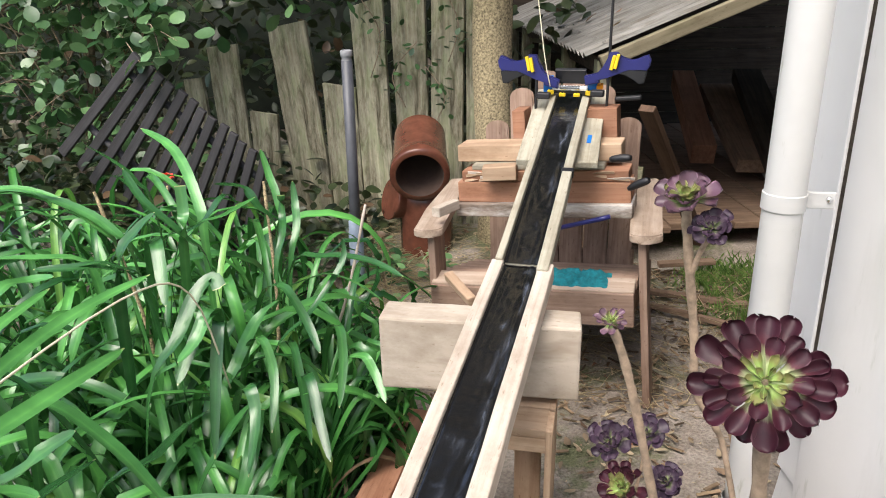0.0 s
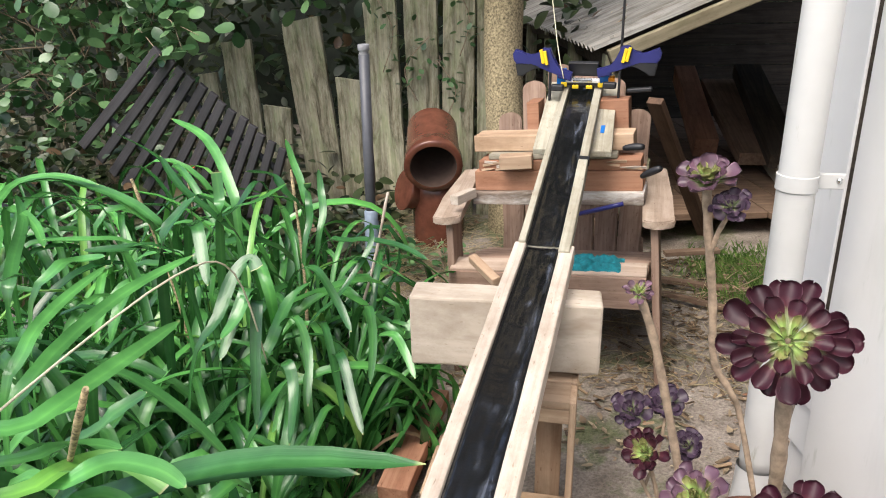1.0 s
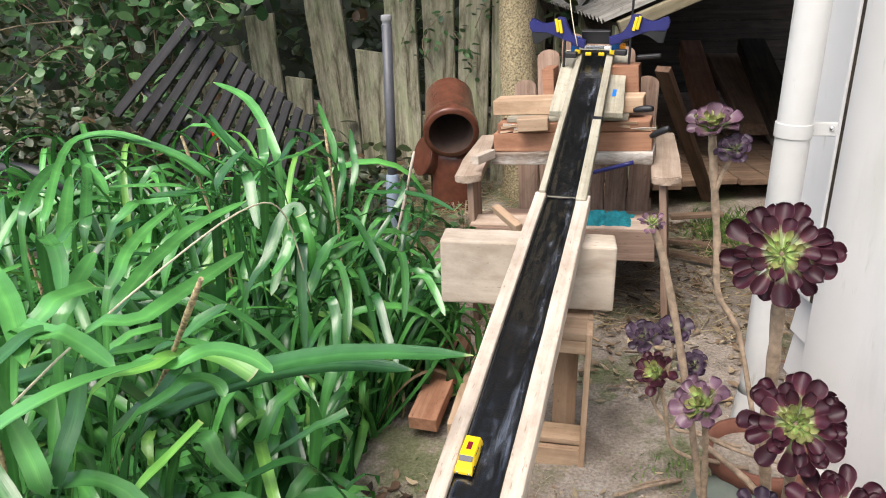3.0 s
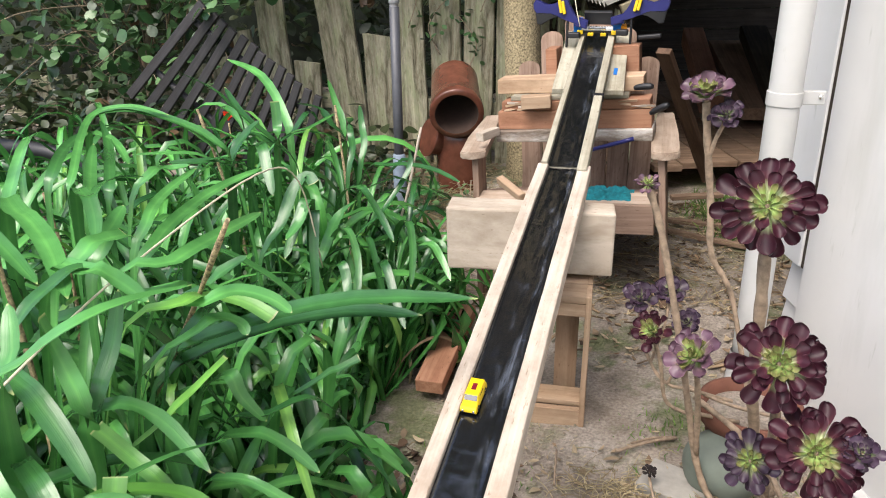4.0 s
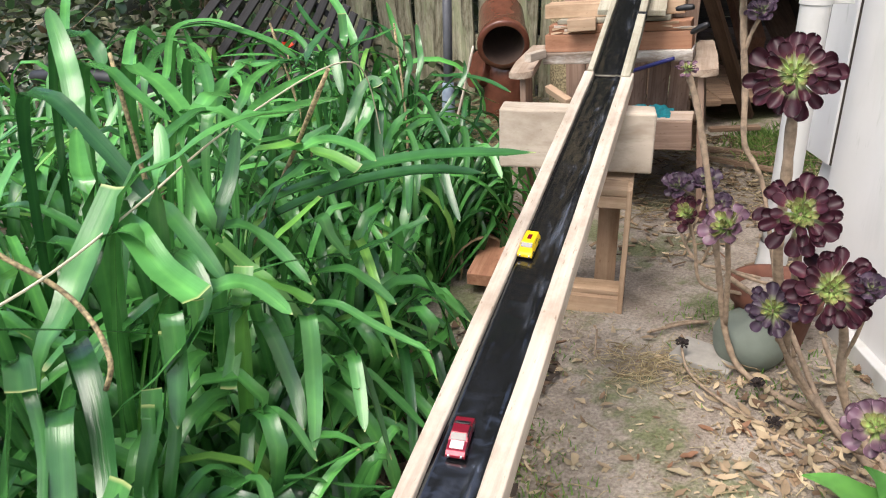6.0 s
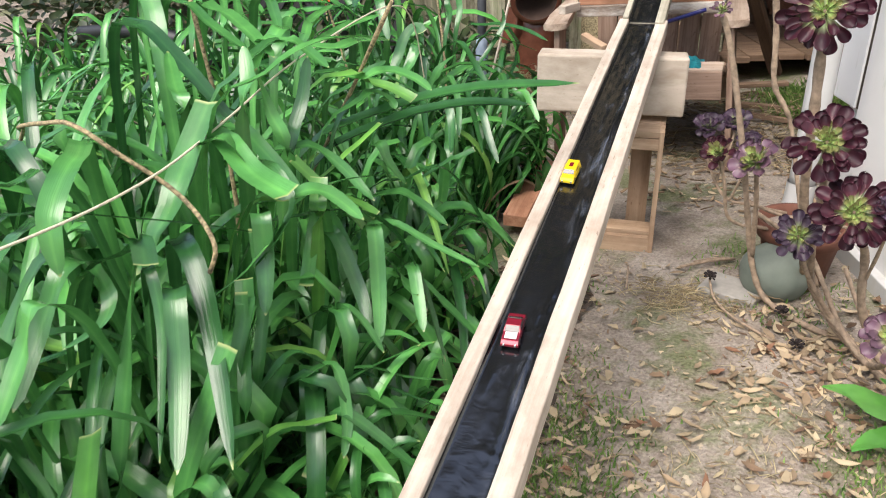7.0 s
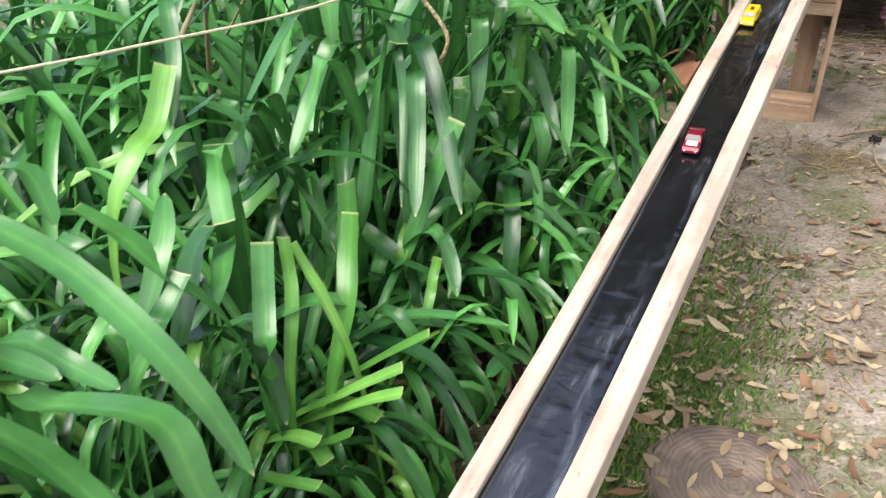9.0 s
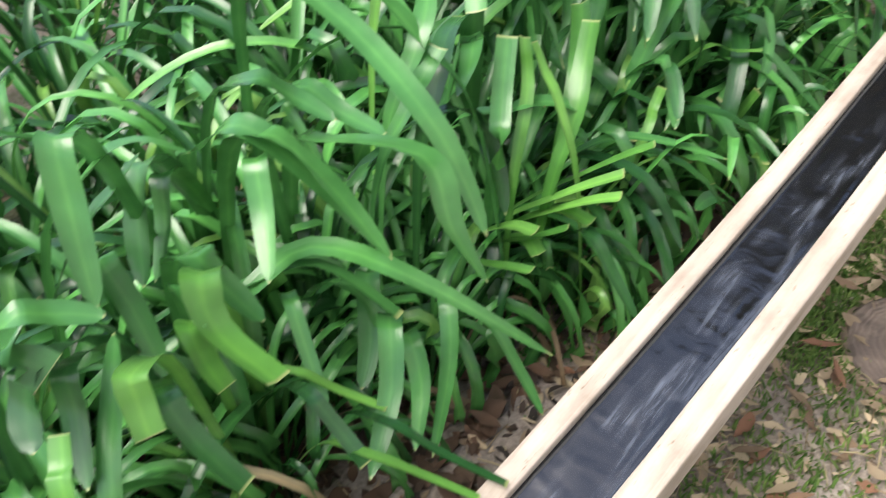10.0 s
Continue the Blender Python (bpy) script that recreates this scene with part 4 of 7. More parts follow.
# ---- toy cars ----
def build_car(m, paint, roof, label, coupe):
    t = thing("toy_car", m, label, "toy car", "toy cars on the ramp")
    W = 0.029
    # side section, x forward
    if coupe:
        prof = [(-.036, .006), (-.0355, .012), (-.024, .0145), (-.013, .021), (.003, .0215), (.013, .0150), (.030, .0125), (.0355, .009), (.036, .005)]
    else:
        prof = [(-.034, .006), (-.034, .017), (-.030, .0235), (.012, .024), (.020, .0165), (.032, .0145), (.0355, .010), (.0355, .005)]
    bm = bmesh.new()
    loops = []
    for side, w, up in ((-1, 1.0, 0.0), (-1, 0.96, 0.5), (-1, 0.78, 1.0), (1, 0.78, 1.0), (1, 0.96, 0.5), (1, 1.0, 0.0)):
        loop = []
        for x, z in prof:
            zz = 0.005 + (z - 0.005) * (0.0 if up == 0 else 0.55 if up == 0.5 else 1.0)
            ww = w if z > 0.0155 or up < 1 else 0.92
            loop.append(bm.verts.new((x * (1 if up < 1 else 0.985), side * W / 2 * ww, zz)))
        loops.append(loop)
    for a, b in zip(loops, loops[1:]):
        for k in range(len(prof) - 1):
            bm.faces.new((a[k], a[k + 1], b[k + 1], b[k]))
    bmesh.ops.recalc_face_normals(bm, faces=bm.faces)
    part("body", bm, paint, t)
    part("chassis", box_bm(0.068, 0.027, 0.004, pose(0, 0, 0.0045), 0.001), M_BLACK, t)
    if coupe:
        part("bonnet_panel", box_bm(0.013, 0.019, 0.001, pose(0.020, 0, 0.0148, 0, 8), 0.0004), roof, t, "pale bonnet panel")
        part("windscreen", box_bm(0.0105, 0.022, 0.001, pose(0.0085, 0, 0.0188, 0, 33), 0.0004), M_GLASS, t)
        part("rear_window", box_bm(0.011, 0.021, 0.001, pose(-0.019, 0, 0.0184, 0, -30), 0.0004), M_GLASS, t)
    else:
        part("cargo_mark", box_bm(0.016, 0.008, 0.0008, pose(-0.008, 0, 0.0246), 0.0003), M_CARRED, t, "red marking on the roof")
        part("windscreen", box_bm(0.009, 0.022, 0.001, pose(0.0165, 0, 0.0208, 0, 42), 0.0004), M_GLASS, t)
    for s in (-1, 1):
        part("side_window", box_bm(0.02, 0.001, 0.0042, pose(-0.004, s * 0.0128, 0.0172, s * 14), 0.0003), M_GLASS, t)
        part("headlight", lathe(bmesh.new(), [(0, 0.001), (0.0018, 0.0008), (0.0022, 0)], 10, pose(0.0357, s * 0.009, 0.0078, 0, 90)), M_CHROME, t)
        for x in (-0.022, 0.022):
            w = part("wheel", lathe(bmesh.new(), [(0.003, 0.0024), (0.0052, 0.0024), (0.0058, 0.0018), (0.0058, -0.0018), (0.0052, -0.0024), (0.003, -0.0024)], 18, pose(x, s * 0.0125, 0.0058, 90)), M_BLACK, t)
            part("rim", lathe(bmesh.new(), [(0, 0.0021), (0.0032, 0.0023), (0.0034, 0.001)], 14, pose(x, s * 0.0128, 0.0058, 90 * s)), M_CHROME, w)


def on_ramp(x, y, turn):
    s = y * math.sqrt(1 + 0.059 ** 2 + 0.165 ** 2)
    centre = -0.1433 - 0.059 * y
    return LOWER @ pose(s, -(x - centre), -0.0145, 0, 0, 180 + turn)


build_car(on_ramp(-0.156, 0.06, 4), M_CARRED, M_CARWHITE, "metallic red toy car with pale roof and bonnet", True)
build_car(on_ramp(-0.198, 0.55, -2), M_CARYEL, M_CARYEL, "bright yellow toy van with a red roof marking", False)


# ---- succulents ----
def succulent_material(name, tip, mid, base, rough=0.38):
    m, n, l, b = material(name)
    uv, sep = n.new("ShaderNodeUVMap"), n.new("ShaderNodeSeparateXYZ")
    l.new(uv.outputs[0], sep.inputs[0])
    c = ramp(n, [(0.38, base), (0.58, mid), (0.75, tip), (1.0, tip)])
    wob = n.new("ShaderNodeMath")
    wob.operation = 'MULTIPLY_ADD'
    wob.inputs[1].default_value, wob.inputs[2].default_value = 0.2, -0.10
    l.new(noise_tex(n, l, coords(n, l, (2, 16, 8)), 1.0, 2), wob.inputs[0])
    add = n.new("ShaderNodeMath")
    l.new(sep.outputs[1], add.inputs[0])
    l.new(wob.outputs[0], add.inputs[1])
    l.new(add.outputs[0], c.inputs[0])
    # thin paler rim along the edge of the leaf
    rim = ramp(n, [(0.0, (0.7, 0.7, 0.7)), (0.262, (0.6, 0.6, 0.6)), (0.285, (0, 0, 0)), (0.715, (0, 0, 0)), (0.738, (0.6, 0.6, 0.6))])
    l.new(sep.outputs[0], rim.inputs[0])
    edge = mixed(n, l, rim.outputs[0], c.outputs[0], tuple(min(1, 2.6 * v + 0.055) for v in tip))
    l.new(per_object(n, l, edge, 0.3), b.inputs["Base Color"])
    b.inputs["Roughness"].default_value = rough
    b.inputs["Specular IOR Level"].default_value = 0.30
    return m


M_PETAL = succulent_material("purple_succulent_leaf", (0.034, 0.007, 0.014), (0.085, 0.024, 0.034), (0.52, 0.60, 0.32), 0.46)
M_PETAL_GREEN = succulent_material("green_succulent_leaf", (0.17, 0.17, 0.06), (0.22, 0.31, 0.085), (0.32, 0.43, 0.15), 0.4)
M_PETAL_DUSK = succulent_material("violet_succulent_leaf", (0.105, 0.056, 0.080), (0.20, 0.135, 0.14), (0.36, 0.46, 0.17), 0.32)
M_PETAL_VIOLET = succulent_material("dark_violet_succulent_leaf", (0.042, 0.024, 0.042), (0.10, 0.075, 0.09), (0.24, 0.28, 0.14), 0.4)


def petal_mesh(name, mat):
    """A spoon-shaped fleshy leaf, 1 long along X, from a narrow base to a broad rounded tip."""
    bm = bmesh.new()
    uvl = bm.loops.layers.uv.new("UVMap")
    secs = [(0.0, 0.045), (0.25, 0.065), (0.48, 0.12), (0.66, 0.20), (0.80, 0.25), (0.90, 0.24), (0.96, 0.19), (1.0, 0.11), (1.015, 0.02)]
    rows = []
    for x, w in secs:
        z = 0.16 * x - 0.17 * x ** 3
        rows.append([bm.verts.new((x, c * w, z + 0.095 * abs(c) ** 2.2 * (0.3 + x) + (0.022 * math.sin(13 * x + 2 * c) if abs(c) == 1 else 0.0))) for c in (-1, -0.6, 0, 0.6, 1)])
    for i in range(len(secs) - 1):
        for k in range(4):
            f = bm.faces.new((rows[i][k], rows[i + 1][k], rows[i + 1][k + 1], rows[i][k + 1]))
            f.smooth = True
            for lp in f.loops:
                lp[uvl].uv = (0.5 + lp.vert.co.y, min(0.999, max(0.0, lp.vert.co.x)))
    me = bpy.data.meshes.new(name)
    bm.to_mesh(me)
    bm.free()
    me.materials.append(mat)
    return me


M_PETAL_DEAD = succulent_material("withered_succulent_leaf", (0.022, 0.016, 0.015), (0.03, 0.022, 0.02), (0.05, 0.035, 0.03), 0.8)


PETALS = {"withered": petal_mesh("petal", M_PETAL_DEAD), "purple": petal_mesh("petal", M_PETAL), "green": petal_mesh("petal", M_PETAL_GREEN), "dusk": petal_mesh("petal", M_PETAL_DUSK), "violet": petal_mesh("petal", M_PETAL_VIOLET)}


def add_rosette(t, centre, radius, facing, rings, kinds=("purple", "green"), wide=1.0, seed=1):
    """rings: count, reach as a share of the radius, lift in degrees, and whether green."""
    rnd = random.Random(seed)
    q = Vector(facing).normalized().to_track_quat("Z", "Y").to_matrix().to_4x4()
    bud = part("rosette", lathe(bmesh.new(), [(radius * 0.09, -radius * 0.32), (radius * 0.12, -radius * 0.1), (radius * 0.07, radius * 0.02), (0, radius * 0.05)], 12), M_STEM, t)
    bud.matrix_world = Matrix.Translation(centre) @ q
    turn = rnd.uniform(0, 360)
    for count, reach, lift, green in rings:
        turn += 180 / count + 7
        for i in range(count):
            a = turn + 360 * i / count + rnd.uniform(-9, 9)
            length = radius * reach * rnd.uniform(0.82, 1.06)
            p = new("petal", PETALS[kinds[1] if green else kinds[0]])
            p.parent = bud
            w = wide * (1.38 - 0.45 * reach) * (0.76 if green else 1.0) * rnd.uniform(0.86, 1.14)
            p.matrix_local = pose(0, 0, radius * 0.14 * (0.6 - reach), 0, 0, a) @ pose(radius * 0.05, 0, 0, rnd.uniform(-24, 24), -lift + rnd.uniform(-14, 14), 0) @ Matrix.Diagonal((length, length * w, length * 1.1, 1))


BIG = ((12, 1.0, -6, False), (11, 0.94, 9, False), (10, 0.76, 24, False), (9, 0.46, 34, True), (7, 0.33, 52, True), (5, 0.2, 74, True))
MANY = ((14, 1.0, -4, False), (13, 0.92, 12, False), (12, 0.74, 26, False), (13, 0.47, 33, True), (10, 0.34, 50, True), (6, 0.2, 74, True))
SMALL = ((9, 1.0, 14, False), (8, 0.9, 34, False), (7, 0.66, 50, True), (5, 0.4, 68, True))
CUP = ((8, 1.0, 22, False), (8, 0.9, 40, False), (8, 0.74, 48, True), (6, 0.5, 66, True), (4, 0.3, 78, True))


def add_stem(t, points, r0, r1):
    pts = bent(points)
    bm = bmesh.new()
    n = len(pts) - 1
    tube(bm, pts, [0.64 * (r0 + (r1 - r0) * i / n) * (1 + 0.12 * math.sin(i * 2.3)) for i in range(n + 1)], 9)
    return part("stem", bm, M_STEM, t)


STEMS = [
    ([(0.50, 0.68, 0.03), (0.40, 0.80, 0.05), (0.315, 0.91, 0.13), (0.262, 0.87, 0.35), (0.243, 0.80, 0.58), (0.234, 0.795, 0.71), (0.229, 0.785, 0.76)], 0.015, 0.017),
    ([(0.50, 0.66, 0.03), (0.42, 0.75, 0.06), (0.325, 0.83, 0.13), (0.295, 0.78, 0.25), (0.285, 0.72, 0.42), (0.272, 0.685, 0.53)], 0.012, 0.013),
    ([(0.52, 0.66, 0.03), (0.45, 0.72, 0.08), (0.40, 0.70, 0.20), (0.382, 0.69, 0.32), (0.338, 0.625, 0.42)], 0.014, 0.013),
    ([(0.29, 1.08, 0.16), (0.223, 1.15, 0.407), (0.195, 1.15, 0.475), (0.159, 1.15, 0.535), (0.145, 1.15, 0.65), (0.125, 1.15, 0.775), (0.113, 1.153, 0.86)], 0.008, 0.0135),
    ([(0.13, 1.15, 0.74), (0.14, 1.14, 0.79), (0.155, 1.13, 0.83)], 0.007, 0.007),
    ([(0.45, 0.81, 0.03), (0.352, 0.838, 0.035), (0.277, 0.90, 0.03), (0.214, 0.94, 0.055), (0.176, 0.95, 0.141), (0.151, 0.95, 0.255), (0.113, 0.953, 0.43), (0.06, 0.955, 0.641), (0.03, 0.957, 0.725)], 0.012, 0.011),
    ([(0.176, 0.95, 0.15), (0.165, 0.92, 0.3), (0.152, 0.897, 0.40)], 0.010, 0.009),
    ([(0.26, 1.04, 0.19), (0.159, 1.05, 0.188), (0.14, 1.05, 0.186), (0.10, 1.05, 0.21), (0.082, 1.05, 0.297), (0.06, 1.06, 0.36)], 0.007, 0.007),
    ([(0.24, 1.04, 0.24), (0.139, 1.05, 0.247), (0.107, 1.05, 0.249), (0.07, 1.06, 0.275), (0.03, 1.10, 0.34), (0.02, 1.124, 0.41)], 0.006, 0.006),
    ([(0.06, 1.07, 0.29), (0.08, 1.12, 0.36), (0.083, 1.154, 0.42)], 0.005, 0.005),
    ([(0.10, 1.05, 0.25), (0.12, 1.045, 0.32), (0.127, 1.047, 0.40)], 0.005, 0.005),
    ([(0.48, 0.70, 0.03), (0.38, 0.80, 0.08), (0.30, 0.77, 0.2), (0.259, 0.725, 0.31)], 0.009, 0.008),
    ([(0.44, 0.74, 0.03), (0.45, 0.60, 0.12), (0.44, 0.52, 0.225)], 0.011, 0.010),
    ([(0.395, 0.70, 0.25), (0.40, 0.64, 0.36), (0.396, 0.605, 0.445)], 0.006, 0.006),
    ([(0.14, 1.06, 0.25), (0.24, 1.03, 0.235), (0.38, 1.0, 0.24)], 0.007, 0.006),
    ([(0.33, 0.90, 0.12), (0.27, 0.96, 0.20), (0.16, 1.04, 0.235)], 0.011, 0.010),
    ([(0.30, 1.0, 0.1), (0.285, 0.93, 0.18), (0.26, 0.90, 0.25)], 0.010, 0.009),
    ([(0.50, 0.60, 0.03), (0.40, 0.67, 0.035), (0.30, 0.73, 0.03), (0.228, 0.775, 0.035), (0.15, 0.85, 0.03), (0.105, 0.92, 0.03), (0.085, 0.972, 0.055)], 0.007, 0.005),
    ([(0.48, 0.66, 0.04), (0.40, 0.76, 0.07), (0.34, 0.88, 0.14), (0.30, 0.93, 0.2)], 0.011, 0.009),
    ([(0.50, 0.70, 0.04), (0.43, 0.82, 0.10), (0.38, 0.90, 0.18)], 0.009, 0.008),
]


def build_succulents():
    t = thing("tree_succulent", pose(0, 0, 0), "purple tree succulent with bare branching stems in a pot", "succulent", "succulents by the wall")
    add_rosette(t, (0.226, 0.767, 0.774), 0.080, (-0.10, -0.80, 0.52), BIG, ("purple", "green"), 0.78, 1)
    add_rosette(t, (0.27, 0.668, 0.548), 0.077, (-0.10, -0.76, 0.60), MANY, ("purple", "green"), 0.82, 2)
    add_rosette(t, (0.336, 0.607, 0.436), 0.074, (-0.04, -0.76, 0.60), MANY, ("purple", "green"), 0.82, 3)
    add_rosette(t, (0.113, 1.153, 0.872), 0.056, (-0.1, -0.42, 0.85), CUP, ("dusk", "green"), 1.15, 4)
    add_rosette(t, (0.025, 0.957, 0.736), 0.026, (0, -0.4, 0.9), SMALL, ("dusk", "green"), 0.9, 5)
    add_rosette(t, (0.15, 0.894, 0.415), 0.058, (-0.45, -0.55, 0.7), CUP, ("dusk", "green"), 1.1, 6)
    add_rosette(t, (0.058, 1.062, 0.369), 0.050, (-0.3, -0.6, 0.75), CUP, ("purple", "green"), 1.0, 7)
    for k, (c, r) in enumerate([((0.02, 1.124, 0.417), 0.040), ((0.083, 1.154, 0.427), 0.038), ((0.127, 1.047, 0.409), 0.033), ((0.395, 0.60, 0.455), 0.03), ((0.155, 1.13, 0.84), 0.034)]):
        add_rosette(t, c, r * 1.05, (-0.15, -0.6, 0.7), SMALL, ("violet", "violet"), 1.3, 20 + k)
    add_rosette(t, (0.257, 0.714, 0.325), 0.054, (-0.15, -0.7, 0.65), ((13, 1.0, 8, False), (11, 0.8, 24, False), (8, 0.5, 44, True), (5, 0.3, 65, True)), ("violet", "green"), 0.85, 30)
    add_rosette(t, (0.435, 0.505, 0.24), 0.058, (-0.25, -0.5, 0.8), ((10, 1.0, 12, False), (9, 0.85, 26, False), (8, 0.5, 44, True), (6, 0.3, 65, True)), ("dusk", "green"), 1.05, 31)
    for k, c in enumerate([(0.085, 0.975, 0.062), (0.262, 0.86, 0.06), (0.30, 0.735, 0.05)]):
        add_rosette(t, c, 0.018, (0, -0.3, 0.95), SMALL, ("withered", "withered"), 1.1, 40 + k)
    for pts, r0, r1 in STEMS:
        add_stem(t, pts, r0, r1)
    p = thing("plant_pot", pose(0.285, 1.12, ground_z(0.285, 1.12)), "terracotta plant pot with a thick rim", "pot")
    part("pot_body", lathe(bmesh.new(), [(0.0, 0.0), (0.075, 0.0), (0.098, 0.13), (0.11, 0.132), (0.113, 0.175), (0.102, 0.175), (0.095, 0.14)], 32), M_POT, p)
    part("pot_soil", lathe(bmesh.new(), [(0.097, 0.145), (0.05, 0.155), (0, 0.15)], 24), M_SOIL, p)
    bm = bmesh.new()
    bmesh.ops.create_icosphere(bm, subdivisions=4, radius=1)
    for v in bm.verts:
        v.co *= 1 + 0.05 * noise.noise(v.co * 1.7)
        v.co = Vector((v.co.x * 0.088, v.co.y * 0.08, v.co.z * 0.084))
    s = obj("garden_stone", bm, M_STONE, None, "", True)
    s.matrix_world = pose(0.24, 1.04, ground_z(0.24, 1.04) + 0.055)
    tagged(s, "smooth rounded grey-green garden stone", "stone")
    s = obj("paving_slab", box_bm(0.15, 0.11, 0.03, Matrix(), 0.004, 0.002, 4), M_SLAB)
    s.matrix_world = pose(0.145, 1.005, ground_z(0.145, 1.0) + 0.004, 0, 0, -18)
    tagged(s, "small grey paving slab set in the soil", "slab")


build_succulents()


# ---- agapanthus ----
def strap_mesh(length, width, rise, curl, cut, twist, seed, low=0.45, high=0.9, mat=None):
    """An arching strap leaf that leaves the crown at the origin along +X, with a keel. Returns the mesh and its middle line."""
    rnd = random.Random(seed)
    n = 18
    x = z = side = 0.0
    a = radians(rise)
    bend = rnd.uniform(-0.10, 0.10)
    kink = rnd.uniform(low, high)
    fold = rnd.choice((0.10, 0.2, 0.28, 0.32))
    line, turn = [], []
    for i in range(n + 1):
        s = i / n
        line.append(Vector((x, side, z)))
        turn.append(a)
        ds = length / n
        x += math.cos(a) * ds
        z += math.sin(a) * ds
        side += bend * ds * s * 2
        a -= radians(curl) / n * (0.2 + 0.67 / fold * math.exp(-((s - kink) / fold) ** 2))
    return leaf_on_line(line, turn, width, cut, twist, mat), line


def leaf_on_line(line, turn, width, cut, twist, mat=None):
    bm = bmesh.new()
    uvl = bm.loops.layers.uv.new("UVMap")
    n = len(line) - 1
    rows = []
    for i, c in enumerate(line):
        s = i / n
        w = width * (0.5 + 0.5 * step(0.1, 0.45, s)) * (1 if cut else math.sqrt(max(0.0, 1 - max(0, (s - 0.66) / 0.34) ** 2)))
        w = max(w, 0.0015)
        ahead = (line[min(i + 1, n)] - line[max(i - 1, 0)]).normalized()
        across = Vector((-ahead.y, ahead.x, 0))
        flat = math.hypot(ahead.x, ahead.y)
        across = Vector((0, 1, 0)) if flat < 1e-4 else across / flat
        if across.dot(Vector((0, 1, 0))) < 0 and turn:
            across = -across
        up = ahead.cross(across)
        tw = twist * s
        off = (across * math.cos(tw) + up * math.sin(tw)) * w / 2
        nor = ahead.cross(off).normalized()
        rows.append([bm.verts.new(c - off), bm.verts.new(c - nor * w * 0.13), bm.verts.new(c + off)])
    for i in range(n):
        for k in range(2):
            f = bm.faces.new((rows[i][k], rows[i + 1][k], rows[i + 1][k + 1], rows[i][k + 1]))
            f.smooth = True
            for lp, (j, e) in zip(f.loops, ((k, i), (k, i + 1), (k + 1, i + 1), (k + 1, i))):
                lp[uvl].uv = (j / 2, e / n)
    me = bpy.data.meshes.new("leaf")
    bm.to_mesh(me)
    bm.free()
    me.materials.append(mat or M_STRAP)
    return me


def ramp_edge(y):
    return -0.2143 - 0.059 * y


def leaf_edge(y):
    """How far the leaves spread towards the ramp: back behind the fallen planks."""
    return ramp_edge(y) - 0.03 - 0.33 * step(0.55, 1.0, y) + 0.20 * step(1.15, 1.5, y)


def canopy(x, y):
    """The height that the filling leaves reach: a long mound beside the ramp and a second one behind it."""
    # last term: taller unseen leaves behind the camera, added to shade the near bed
    front = 0.70 + 0.06 * step(-0.65, -1.0, x) - 1.0 * max(0, x + 0.62) - 0.28 * step(-0.45, -0.8, y) + 0.5 * step(-1.15, -1.4, y)
    front -= (1.3 - 0.9 * step(-0.85, -1.1, x)) * max(0, y - 0.6)
    back = 0.61 + 0.19 * step(-0.7, -1.3, x) - 0.40 * max(0, x + 0.75) - 1.5 * max(0, 1.2 - y) - 0.8 * max(0, y - 1.85)
    z = max(front, back) - 0.12 * max(0, -1.5 - x)
    return z - 0.06 + 0.05 * noise.noise(Vector((x * 5, y * 5, 2)))


# long leaves that lie on top of the mound: width, kind of end, and the arch from where it leaves the clump to its end
BACK_LEAVES_1 = [
    (0.026, "tip", (-1.009, 1.380, 0.717), (-1.131, 1.472, 0.812), (-1.310, 1.572, 0.837)),
    (0.023, "tip", (-0.995, 1.715, 0.593), (-1.035, 1.745, 0.685), (-1.064, 1.758, 0.755)),
    (0.023, "tip", (-0.766, 1.320, 0.552), (-0.694, 1.301, 0.483), (-0.635, 1.253, 0.427)),
    (0.020, "tip", (-0.738, 1.305, 0.415), (-0.674, 1.232, 0.339), (-0.617, 1.153, 0.255)),
    (0.023, "tip", (-0.666, 1.244, 0.372), (-0.605, 1.177, 0.299), (-0.556, 1.123, 0.245)),
    (0.023, "tip", (-0.700, 1.371, 0.561), (-0.624, 1.401, 0.548), (-0.513, 1.337, 0.535)),
    (0.021, "tip", (-0.717, 1.443, 0.583), (-0.608, 1.476, 0.572), (-0.523, 1.483, 0.536)),
    (0.028, "tip", (-0.804, 1.175, 0.415), (-0.820, 1.298, 0.467), (-0.773, 1.321, 0.509)),
]
BACK_LEAVES_2 = [
    (0.025, "tip", (-0.958, 1.278, 0.686), (-0.890, 1.308, 0.711), (-0.868, 1.412, 0.727)),
    (0.028, "tip", (-0.976, 1.056, 0.663), (-0.965, 1.107, 0.731), (-0.948, 1.156, 0.759)),
    (0.028, "tip", (-1.157, 1.249, 0.669), (-1.308, 1.269, 0.716), (-1.462, 1.267, 0.734), (-1.563, 1.227, 0.718)),
    (0.025, "tip", (-0.968, 1.264, 0.668), (-1.063, 1.259, 0.745), (-1.128, 1.281, 0.811)),
    (0.023, "tip", (-1.219, 1.422, 0.735), (-1.296, 1.438, 0.780), (-1.422, 1.471, 0.811)),
    (0.025, "cut", (-0.970, 1.263, 0.668), (-0.974, 1.279, 0.719), (-0.983, 1.291, 0.778)),
    (0.015, "tip", (-0.947, 1.023, 0.688), (-1.014, 0.993, 0.692), (-1.096, 0.970, 0.685)),
    (0.030, "cut", (-0.848, 1.049, 0.531), (-0.850, 1.121, 0.594), (-0.831, 1.161, 0.625), (-0.803, 1.147, 0.609)),
]
